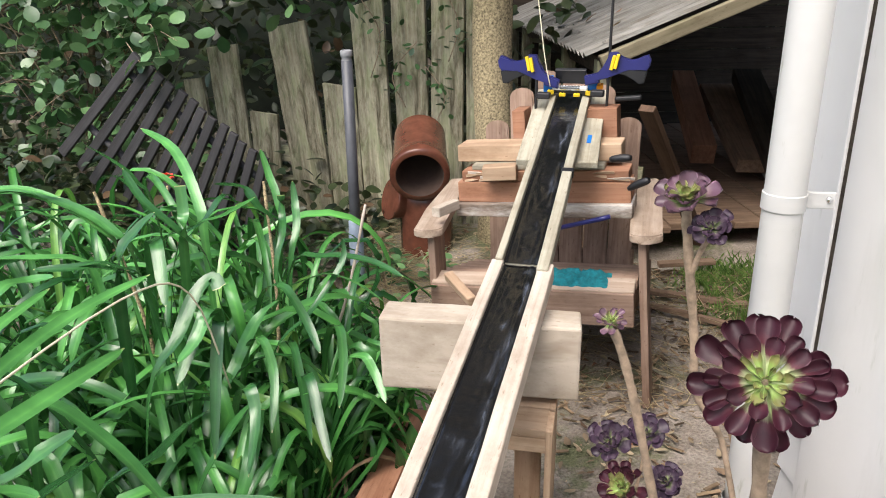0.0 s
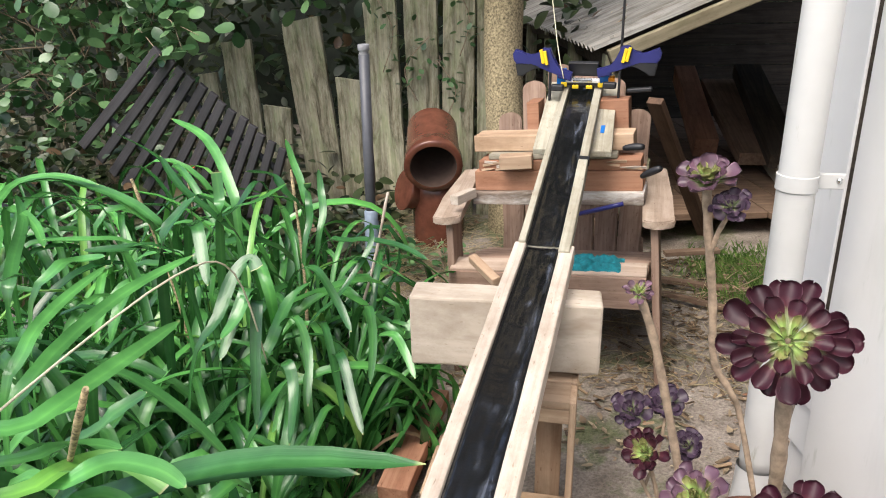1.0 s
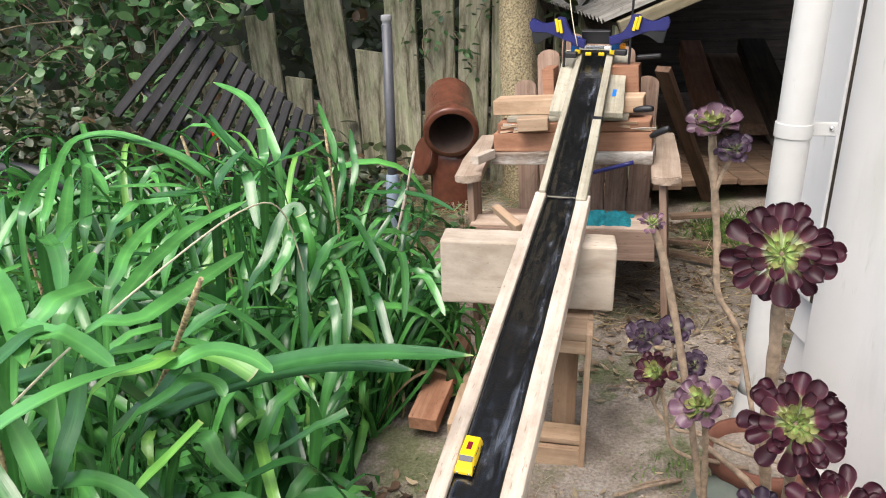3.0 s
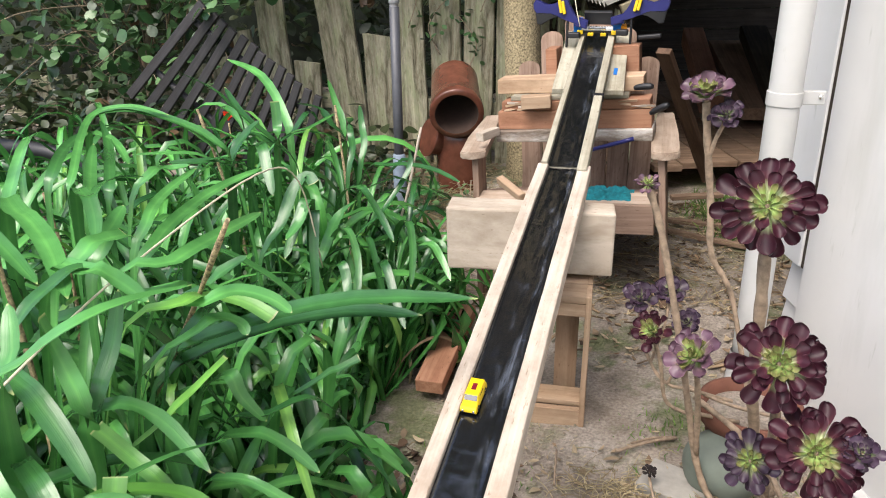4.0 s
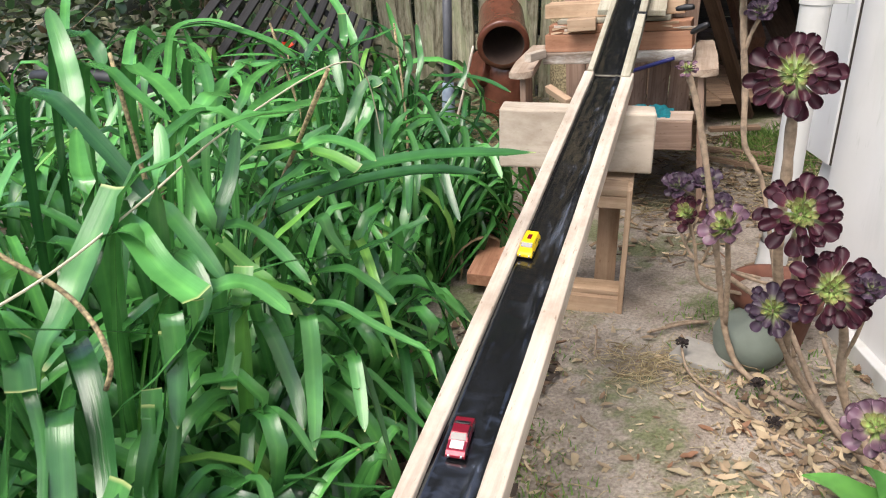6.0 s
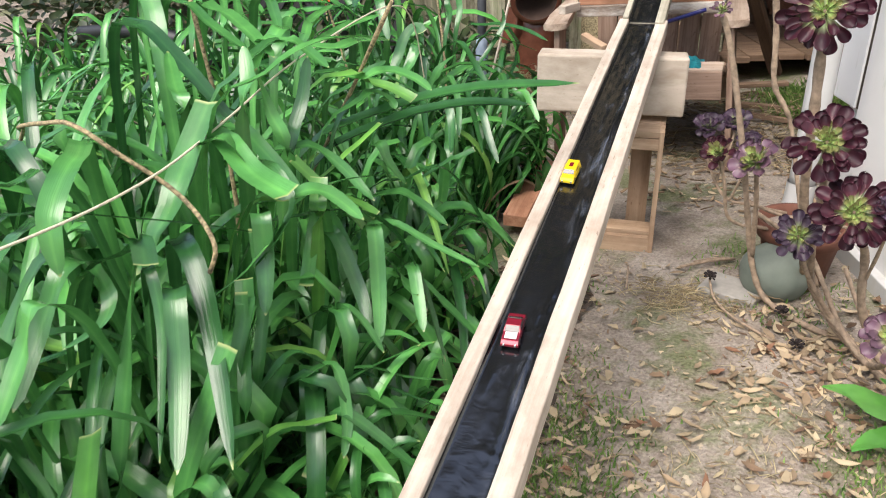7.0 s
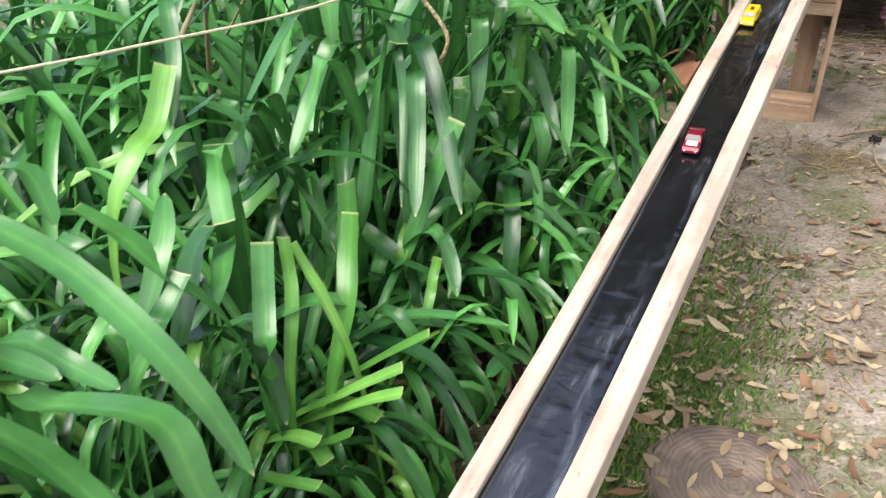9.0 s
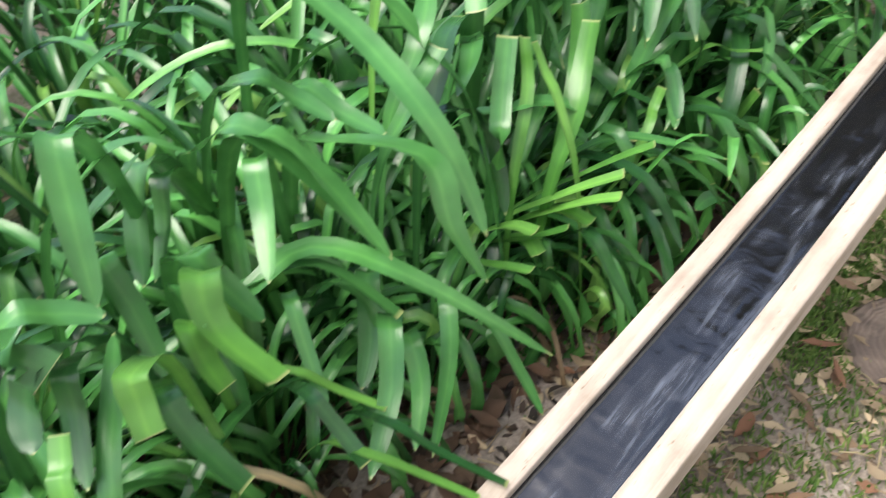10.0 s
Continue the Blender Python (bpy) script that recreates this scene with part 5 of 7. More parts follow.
BACK_LEAVES_3 = [
    (0.026, "tip", (-0.791, 1.087, 0.575), (-0.793, 1.041, 0.542), (-0.798, 0.982, 0.517)),
    (0.025, "tip", (-0.784, 1.107, 0.554), (-0.761, 1.046, 0.465), (-0.698, 0.929, 0.354)),
    (0.025, "tip", (-0.703, 1.066, 0.436), (-0.668, 1.032, 0.392), (-0.626, 0.928, 0.329)),
    (0.021, "tip", (-0.749, 1.194, 0.479), (-0.700, 1.161, 0.416), (-0.661, 1.073, 0.328)),
    (0.023, "tip", (-0.625, 1.327, 0.466), (-0.590, 1.275, 0.406), (-0.569, 1.201, 0.329)),
    (0.021, "tip", (-0.545, 1.271, 0.429), (-0.502, 1.250, 0.402), (-0.462, 1.213, 0.355)),
    (0.028, "tip", (-1.188, 1.245, 0.671), (-1.342, 1.272, 0.717), (-1.442, 1.246, 0.740), (-1.512, 1.190, 0.729)),
    (0.023, "tip", (-1.311, 1.210, 0.705), (-1.451, 1.187, 0.706), (-1.536, 1.100, 0.718)),
]
BACK_LEAVES_4 = [
    (0.028, "tip", (-0.942, 1.137, 0.702), (-0.898, 1.089, 0.652), (-0.861, 1.046, 0.601)),
    (0.028, "tip", (-0.795, 1.094, 0.586), (-0.803, 1.041, 0.530), (-0.802, 0.977, 0.469)),
    (0.025, "tip", (-0.702, 0.960, 0.368), (-0.707, 1.039, 0.386), (-0.693, 1.077, 0.401)),
    (0.030, "cut", (-0.649, 0.966, 0.324), (-0.673, 1.032, 0.354), (-0.683, 1.062, 0.388)),
    (0.025, "tip", (-0.938, 1.523, 0.669), (-0.979, 1.524, 0.714), (-0.986, 1.419, 0.747)),
    (0.021, "cut", (-0.883, 1.540, 0.586), (-0.919, 1.607, 0.615), (-0.922, 1.614, 0.671)),
    (0.021, "tip", (-0.861, 1.577, 0.594), (-0.890, 1.630, 0.644), (-0.903, 1.647, 0.703)),
    (0.025, "tip", (-0.959, 1.335, 0.687), (-0.942, 1.399, 0.732), (-0.925, 1.422, 0.696)),
]
BACK_LEAVES_5 = [
    (0.016, "tip", (-0.701, 1.334, 0.482), (-0.654, 1.420, 0.580), (-0.660, 1.442, 0.635)),
    (0.025, "tip", (-0.979, 1.027, 0.679), (-1.013, 0.978, 0.694), (-1.072, 0.941, 0.696)),
    (0.025, "tip", (-1.012, 1.015, 0.693), (-1.088, 0.964, 0.712), (-1.186, 0.952, 0.703)),
    (0.025, "tip", (-1.390, 1.085, 0.707), (-1.325, 1.066, 0.690), (-1.248, 1.010, 0.659)),
]
MIDDLE_LEAVES_1 = [
    (0.028, "tip", (-0.615, 0.371, 0.736), (-0.657, 0.569, 0.709), (-0.723, 0.777, 0.664)),
    (0.028, "tip", (-0.792, 0.532, 0.678), (-0.879, 0.820, 0.676), (-0.876, 1.033, 0.674)),
    (0.021, "tip", (-0.788, 0.519, 0.723), (-0.851, 0.650, 0.731), (-0.891, 0.809, 0.734)),
    (0.028, "tip", (-0.757, 0.651, 0.629), (-0.610, 0.614, 0.606), (-0.498, 0.583, 0.551)),
    (0.028, "tip", (-0.594, 0.373, 0.635), (-0.605, 0.478, 0.628), (-0.609, 0.575, 0.614)),
    (0.028, "tip", (-0.669, 0.513, 0.628), (-0.646, 0.537, 0.650), (-0.618, 0.560, 0.666)),
    (0.028, "tip", (-0.546, 0.339, 0.691), (-0.516, 0.378, 0.697), (-0.474, 0.402, 0.679), (-0.443, 0.408, 0.655)),
    (0.036, "tip", (-0.874, 0.343, 0.797), (-0.772, 0.292, 0.778), (-0.639, 0.188, 0.751)),
]
MIDDLE_LEAVES_2 = [
    (0.021, "tip", (-0.496, 0.390, 0.475), (-0.426, 0.440, 0.485), (-0.371, 0.514, 0.328), (-0.340, 0.513, 0.227)),
    (0.025, "tip", (-0.514, 0.362, 0.454), (-0.462, 0.379, 0.431), (-0.403, 0.380, 0.388)),
    (0.023, "tip", (-0.475, 0.389, 0.347), (-0.417, 0.463, 0.294), (-0.354, 0.513, 0.233)),
    (0.028, "tip", (-0.553, 0.373, 0.548), (-0.523, 0.370, 0.512), (-0.494, 0.384, 0.464)),
    (0.016, "cut", (-0.482, 0.546, 0.454), (-0.456, 0.567, 0.465), (-0.426, 0.590, 0.479)),
    (0.018, "tip", (-1.064, 0.364, 0.861), (-1.132, 0.446, 0.908), (-1.150, 0.478, 0.954)),
    (0.026, "tip", (-1.008, 0.433, 0.750), (-1.166, 0.656, 0.821), (-1.193, 0.752, 0.776)),
    (0.020, "tip", (-1.246, 0.827, 0.690), (-1.485, 1.157, 0.736), (-1.423, 1.242, 0.752), (-1.317, 1.272, 0.726)),
]
MIDDLE_LEAVES_3 = [
    (0.025, "tip", (-1.140, 0.823, 0.684), (-1.345, 1.056, 0.699), (-1.398, 1.097, 0.745)),
    (0.028, "tip", (-1.325, 0.850, 0.685), (-1.445, 1.033, 0.697), (-1.447, 1.099, 0.706)),
    (0.028, "tip", (-1.049, 0.666, 0.693), (-1.206, 0.839, 0.694), (-1.306, 0.966, 0.719)),
    (0.025, "pale", (-0.560, 0.310, 0.703), (-0.588, 0.412, 0.662), (-0.546, 0.434, 0.648), (-0.492, 0.431, 0.628)),
    (0.025, "tip", (-0.615, 0.368, 0.693), (-0.615, 0.440, 0.660), (-0.571, 0.450, 0.654)),
    (0.025, "tip", (-0.557, 0.330, 0.649), (-0.539, 0.364, 0.655), (-0.520, 0.383, 0.638), (-0.508, 0.380, 0.620)),
    (0.028, "tip", (-0.636, 0.709, 0.521), (-0.689, 0.840, 0.480), (-0.709, 0.945, 0.451)),
    (0.025, "tip", (-1.016, 0.812, 0.711), (-1.030, 0.891, 0.700), (-0.982, 0.904, 0.707)),
]
MIDDLE_LEAVES_4 = [
    (0.025, "tip", (-0.801, 0.411, 0.808), (-0.770, 0.389, 0.787), (-0.738, 0.351, 0.760)),
    (0.028, "tip", (-0.753, 0.381, 0.743), (-0.785, 0.441, 0.753), (-0.809, 0.496, 0.762)),
    (0.025, "tip", (-1.016, 0.642, 0.717), (-1.058, 0.754, 0.715), (-0.972, 0.743, 0.728)),
]
NEAR_LEAVES_1 = [
    (0.031, "tip", (-0.532, 0.013, 0.774), (-0.480, 0.089, 0.811), (-0.440, 0.188, 0.799)),
    (0.028, "tip", (-0.605, 0.036, 0.686), (-0.605, 0.064, 0.749), (-0.629, 0.094, 0.790)),
    (0.028, "cut", (-0.605, 0.145, 0.588), (-0.641, 0.163, 0.661), (-0.658, 0.159, 0.736)),
    (0.025, "tip", (-0.618, 0.168, 0.572), (-0.610, 0.218, 0.675), (-0.608, 0.244, 0.744)),
    (0.031, "tip", (-0.711, 0.148, 0.635), (-0.625, 0.117, 0.601), (-0.535, 0.074, 0.559)),
    (0.041, "cut", (-0.605, -0.023, 0.681), (-0.524, -0.061, 0.649), (-0.438, -0.097, 0.640)),
    (0.026, "tip", (-0.607, 0.184, 0.599), (-0.558, 0.221, 0.566), (-0.472, 0.208, 0.500)),
    (0.023, "pale", (-0.492, 0.150, 0.507), (-0.557, 0.158, 0.545), (-0.598, 0.151, 0.586)),
]
NEAR_LEAVES_2 = [
    (0.028, "pale", (-0.475, 0.024, 0.534), (-0.484, 0.046, 0.565), (-0.492, 0.067, 0.596)),
    (0.031, "tip", (-0.497, 0.006, 0.592), (-0.459, 0.039, 0.585), (-0.404, 0.048, 0.542)),
    (0.018, "tip", (-0.500, 0.298, 0.417), (-0.409, 0.311, 0.379), (-0.317, 0.334, 0.332)),
    (0.020, "pale", (-0.562, 0.236, 0.551), (-0.543, 0.285, 0.576), (-0.519, 0.336, 0.605)),
    (0.028, "tip", (-0.884, 0.262, 0.822), (-0.814, 0.250, 0.788), (-0.702, 0.202, 0.757)),
    (0.023, "tip", (-0.678, 0.137, 0.736), (-0.678, 0.199, 0.761), (-0.668, 0.245, 0.771), (-0.626, 0.275, 0.751)),
    (0.036, "cut", (-0.583, -0.052, 0.691), (-0.543, -0.030, 0.634), (-0.502, -0.008, 0.589)),
    (0.023, "cut", (-0.496, 0.067, 0.579), (-0.499, 0.041, 0.500), (-0.476, -0.025, 0.446)),
]
NEAR_LEAVES_3 = [
    (0.021, "tip", (-0.537, 0.066, 0.548), (-0.496, 0.157, 0.559), (-0.450, 0.235, 0.544)),
    (0.023, "tip", (-0.486, 0.001, 0.558), (-0.435, 0.142, 0.504), (-0.383, 0.194, 0.386), (-0.317, 0.159, 0.221)),
    (0.028, "tip", (-0.438, 0.135, 0.491), (-0.412, 0.096, 0.392), (-0.388, 0.043, 0.309)),
    (0.020, "tip", (-0.517, 0.011, 0.354), (-0.432, 0.002, 0.404), (-0.396, 0.008, 0.381), (-0.355, -0.002, 0.333)),
    (0.021, "tip", (-0.450, -0.115, 0.330), (-0.406, -0.074, 0.346), (-0.365, -0.113, 0.285), (-0.350, -0.157, 0.241)),
    (0.026, "tip", (-0.522, 0.128, 0.472), (-0.452, 0.096, 0.384), (-0.413, 0.058, 0.330)),
    (0.018, "cut", (-0.516, -0.111, 0.511), (-0.487, -0.062, 0.563), (-0.475, -0.059, 0.608)),
    (0.020, "tip", (-0.391, -0.112, 0.288), (-0.336, -0.101, 0.262), (-0.250, -0.099, 0.200)),
]
NEAR_LEAVES_4 = [
    (0.016, "tip", (-0.404, -0.008, 0.286), (-0.345, 0.004, 0.260), (-0.266, 0.019, 0.233)),
    (0.012, "tip", (-0.398, -0.018, 0.305), (-0.335, 0.030, 0.270), (-0.275, 0.069, 0.252)),
    (0.012, "cut", (-0.425, -0.072, 0.274), (-0.388, -0.017, 0.299), (-0.319, 0.059, 0.320)),
    (0.018, "tip", (-0.339, -0.101, 0.215), (-0.309, -0.121, 0.192), (-0.283, -0.156, 0.158)),
    (0.036, "tip", (-0.916, 0.219, 0.783), (-0.970, 0.266, 0.845), (-1.008, 0.287, 0.916)),
    (0.030, "tip", (-0.963, 0.299, 0.869), (-0.934, 0.305, 0.849), (-0.899, 0.281, 0.819)),
    (0.031, "tip", (-0.856, 0.108, 0.812), (-0.772, 0.106, 0.756), (-0.670, 0.104, 0.650)),
    (0.028, "tip", (-0.662, -0.024, 0.700), (-0.691, -0.002, 0.744), (-0.759, 0.067, 0.779)),
]
NEAR_LEAVES_5 = [
    (0.030, "tip", (-0.512, -0.069, 0.588), (-0.498, -0.090, 0.521), (-0.484, -0.124, 0.445)),
    (0.026, "tip", (-0.549, 0.007, 0.631), (-0.494, -0.023, 0.598), (-0.487, -0.062, 0.556), (-0.507, -0.106, 0.512)),
    (0.025, "pale", (-0.525, 0.031, 0.569), (-0.498, 0.081, 0.565), (-0.463, 0.134, 0.529), (-0.433, 0.144, 0.505)),
    (0.023, "tip", (-0.400, 0.216, 0.344), (-0.349, 0.232, 0.301), (-0.279, 0.228, 0.242)),
    (0.023, "tip", (-0.400, 0.194, 0.392), (-0.364, 0.151, 0.356), (-0.335, 0.108, 0.312)),
    (0.025, "tip", (-0.433, 0.131, 0.436), (-0.399, 0.163, 0.376), (-0.364, 0.151, 0.356)),
    (0.030, "tip", (-0.640, -0.014, 0.707), (-0.630, -0.073, 0.646), (-0.593, -0.165, 0.610)),
    (0.031, "cut", (-0.709, 0.295, 0.767), (-0.723, 0.361, 0.764), (-0.736, 0.416, 0.749)),
]
NEAR_LEAVES_6 = [
    (0.031, "tip", (-0.652, 0.242, 0.769), (-0.618, 0.254, 0.756), (-0.576, 0.261, 0.722)),
]
SIDE_LEAVES_1 = [
    (0.031, "tip", (-0.643, -0.249, 0.723), (-0.592, -0.349, 0.689), (-0.582, -0.364, 0.614)),
    (0.031, "tip", (-0.667, -0.328, 0.649), (-0.656, -0.400, 0.623), (-0.638, -0.508, 0.552)),
    (0.028, "tip", (-0.614, -0.322, 0.609), (-0.624, -0.382, 0.539), (-0.613, -0.451, 0.468)),
    (0.026, "tip", (-0.675, -0.299, 0.601), (-0.692, -0.376, 0.522), (-0.670, -0.429, 0.450)),
    (0.033, "cut", (-0.548, -0.389, 0.323), (-0.560, -0.318, 0.483), (-0.548, -0.277, 0.621)),
    (0.031, "cut", (-0.555, -0.278, 0.616), (-0.538, -0.275, 0.634), (-0.515, -0.296, 0.610)),
    (0.015, "tip", (-0.547, -0.265, 0.587), (-0.514, -0.295, 0.517), (-0.457, -0.395, 0.395)),
    (0.030, "tip", (-0.518, -0.256, 0.556), (-0.478, -0.317, 0.465), (-0.431, -0.396, 0.387)),
]
SIDE_LEAVES_2 = [
    (0.031, "tip", (-0.575, -0.167, 0.572), (-0.493, -0.231, 0.515), (-0.364, -0.373, 0.398)),
    (0.030, "cut", (-0.479, -0.374, 0.272), (-0.454, -0.320, 0.399), (-0.433, -0.270, 0.494)),
    (0.028, "pale", (-0.659, -0.554, 0.387), (-0.636, -0.523, 0.416), (-0.597, -0.501, 0.457)),
    (0.030, "pale", (-0.450, -0.541, 0.364), (-0.499, -0.471, 0.403), (-0.554, -0.403, 0.420)),
    (0.028, "cut", (-0.633, -0.467, 0.566), (-0.626, -0.516, 0.524), (-0.610, -0.552, 0.488)),
    (0.016, "tip", (-0.660, -0.340, 0.673), (-0.608, -0.250, 0.642), (-0.556, -0.140, 0.590), (-0.516, -0.084, 0.560)),
    (0.021, "tip", (-0.612, -0.299, 0.588), (-0.590, -0.297, 0.555), (-0.583, -0.326, 0.527), (-0.600, -0.374, 0.513)),
    (0.023, "tip", (-0.483, -0.161, 0.340), (-0.453, -0.109, 0.380), (-0.414, -0.074, 0.336)),
]
SIDE_LEAVES_3 = [
    (0.016, "pale", (-0.428, -0.229, 0.319), (-0.401, -0.166, 0.300), (-0.366, -0.141, 0.303)),
    (0.020, "pale", (-0.394, -0.225, 0.098), (-0.384, -0.172, 0.154), (-0.357, -0.141, 0.231)),
    (0.016, "pale", (-0.428, -0.204, 0.153), (-0.370, -0.167, 0.165), (-0.301, -0.141, 0.151)),
    (0.023, "cut", (-0.486, -0.169, 0.333), (-0.500, -0.107, 0.452), (-0.515, -0.081, 0.564)),
    (0.023, "cut", (-0.464, -0.227, 0.334), (-0.487, -0.181, 0.413), (-0.507, -0.143, 0.491)),
    (0.023, "tip", (-0.422, -0.351, 0.339), (-0.380, -0.378, 0.312), (-0.355, -0.406, 0.286)),
    (0.028, "tip", (-0.573, -0.558, 0.582), (-0.571, -0.578, 0.546), (-0.565, -0.600, 0.504)),
    (0.028, "tip", (-0.539, -0.430, 0.626), (-0.549, -0.462, 0.574), (-0.549, -0.515, 0.508)),
]
SIDE_LEAVES_4 = [
    (0.028, "tip", (-0.430, -0.543, 0.261), (-0.321, -0.529, 0.256), (-0.245, -0.530, 0.165)),
    (0.020, "tip", (-0.417, -0.531, 0.279), (-0.360, -0.469, 0.282), (-0.265, -0.407, 0.255)),
    (0.039, "cut", (-0.596, -0.157, 0.623), (-0.616, -0.085, 0.672), (-0.632, -0.004, 0.728)),
    (0.030, "cut", (-0.495, -0.157, 0.464), (-0.504, -0.141, 0.481), (-0.513, -0.126, 0.503)),
    (0.030, "tip", (-0.750, -0.488, 0.697), (-0.747, -0.436, 0.727), (-0.723, -0.386, 0.752)),
    (0.021, "tip", (-0.710, -0.536, 0.711), (-0.667, -0.577, 0.650), (-0.637, -0.627, 0.577)),
    (0.031, "tip", (-0.667, -0.335, 0.709), (-0.703, -0.372, 0.715), (-0.730, -0.423, 0.694), (-0.739, -0.492, 0.654)),
    (0.023, "tip", (-0.621, -0.542, 0.593), (-0.632, -0.572, 0.593), (-0.631, -0.606, 0.586)),
]
SIDE_LEAVES_5 = [
    (0.026, "tip", (-0.620, -0.504, 0.571), (-0.613, -0.531, 0.539), (-0.592, -0.576, 0.492)),
    (0.016, "pale", (-0.387, -0.434, 0.275), (-0.404, -0.398, 0.285), (-0.403, -0.383, 0.316)),
    (0.026, "tip", (-0.430, -0.366, 0.352), (-0.395, -0.365, 0.306), (-0.366, -0.388, 0.258)),
    (0.016, "pale", (-0.368, -0.341, 0.210), (-0.350, -0.324, 0.175), (-0.304, -0.360, 0.170)),
    (0.025, "tip", (-0.267, -0.384, 0.172), (-0.277, -0.416, 0.185), (-0.280, -0.445, 0.176)),
]
FOOT_LEAVES_1 = [
    (0.033, "tip", (-0.638, -0.898, 0.587), (-0.528, -0.866, 0.543), (-0.388, -0.860, 0.452), (-0.325, -0.854, 0.338)),
    (0.041, "tip", (-0.488, -0.952, 0.447), (-0.345, -0.924, 0.476), (-0.297, -0.931, 0.413), (-0.255, -0.926, 0.357)),
    (0.036, "tip", (-0.474, -1.027, 0.496), (-0.425, -0.994, 0.449), (-0.341, -0.980, 0.371)),
    (0.036, "cut", (-0.491, -0.784, 0.501), (-0.537, -0.794, 0.542), (-0.578, -0.812, 0.573)),
    (0.028, "tip", (-0.556, -0.929, 0.481), (-0.497, -0.914, 0.463), (-0.423, -0.909, 0.459)),
    (0.028, "tip", (-0.549, -0.988, 0.515), (-0.521, -0.954, 0.489), (-0.480, -0.932, 0.464)),
    (0.025, "cut", (-0.464, -0.836, 0.457), (-0.473, -0.807, 0.474), (-0.480, -0.773, 0.496)),
    (0.031, "tip", (-0.468, -0.779, 0.419), (-0.468, -0.722, 0.382), (-0.439, -0.714, 0.325), (-0.415, -0.724, 0.251)),
]
FOOT_LEAVES_2 = [
    (0.033, "tip", (-0.696, -0.835, 0.593), (-0.660, -0.807, 0.595), (-0.607, -0.824, 0.543)),
    (0.028, "cut", (-0.434, -0.719, 0.349), (-0.459, -0.685, 0.406), (-0.481, -0.651, 0.468)),
    (0.018, "pale", (-0.407, -0.630, 0.388), (-0.441, -0.619, 0.418), (-0.466, -0.615, 0.452)),
    (0.030, "pale", (-0.402, -0.603, 0.360), (-0.424, -0.562, 0.410), (-0.437, -0.533, 0.463)),
    (0.030, "cut", (-0.543, -0.642, 0.577), (-0.534, -0.656, 0.540), (-0.511, -0.677, 0.500)),
    (0.023, "tip", (-0.336, -0.645, 0.223), (-0.276, -0.654, 0.179), (-0.222, -0.670, 0.141)),
    (0.033, "tip", (-0.569, -1.054, 0.452), (-0.494, -1.038, 0.501), (-0.435, -0.999, 0.444), (-0.368, -0.960, 0.350)),
]
FOOT_LEAVES_3 = [
    (0.028, "tip", (-0.483, -1.036, 0.467), (-0.448, -1.060, 0.424), (-0.395, -1.096, 0.380)),
    (0.026, "tip", (-0.448, -1.113, 0.338), (-0.433, -1.020, 0.364), (-0.337, -0.951, 0.328), (-0.241, -0.827, 0.180)),
    (0.023, "cut", (-0.463, -1.110, 0.341), (-0.421, -1.024, 0.349), (-0.330, -0.986, 0.302)),
    (0.028, "tip", (-0.435, -0.988, 0.292), (-0.396, -0.975, 0.263), (-0.377, -0.982, 0.245)),
    (0.031, "pale", (-0.315, -1.187, 0.503), (-0.286, -1.198, 0.469), (-0.226, -1.185, 0.446)),
    (0.028, "pale", (-0.610, -0.712, 0.577), (-0.636, -0.652, 0.593), (-0.655, -0.600, 0.651)),
    (0.038, "cut", (-0.571, -0.624, 0.460), (-0.571, -0.618, 0.523), (-0.578, -0.608, 0.561)),
    (0.033, "cut", (-0.491, -0.769, 0.452), (-0.524, -0.719, 0.483), (-0.541, -0.672, 0.489)),
]
FOOT_LEAVES_4 = [
    (0.028, "tip", (-0.499, -0.797, 0.491), (-0.516, -0.758, 0.529), (-0.550, -0.720, 0.551)),
    (0.018, "pale", (-0.440, -0.658, 0.389), (-0.458, -0.636, 0.421), (-0.488, -0.609, 0.451)),
    (0.021, "tip", (-0.454, -0.674, 0.382), (-0.437, -0.636, 0.384), (-0.415, -0.602, 0.374), (-0.396, -0.568, 0.345)),
    (0.030, "tip", (-0.509, -0.688, 0.466), (-0.479, -0.725, 0.457), (-0.469, -0.756, 0.426)),
]
LOW_LEAVES_1 = [
    (0.03, "tip", (-0.478, -1.208, 0.574), (-0.449, -1.23, 0.513), (-0.405, -1.25, 0.445)),
    (0.028, "tip", (-0.527, -1.185, 0.502), (-0.52, -1.135, 0.516), (-0.494, -1.098, 0.493)),
    (0.022, "tip", (-0.557, -1.201, 0.428), (-0.563, -1.159, 0.453), (-0.565, -1.122, 0.475)),
    (0.03, "tip", (-0.492, -1.215, 0.436), (-0.455, -1.211, 0.388), (-0.402, -1.219, 0.327)),
    (0.024, "pale", (-0.301, -1.212, 0.474), (-0.279, -1.216, 0.449), (-0.26, -1.214, 0.432)),
    (0.024, "pale", (-0.28, -1.268, 0.481), (-0.262, -1.277, 0.461), (-0.247, -1.281, 0.446)),
    (0.024, "cut", (-0.277, -1.256, 0.451), (-0.244, -1.254, 0.422), (-0.202, -1.242, 0.391)),
]
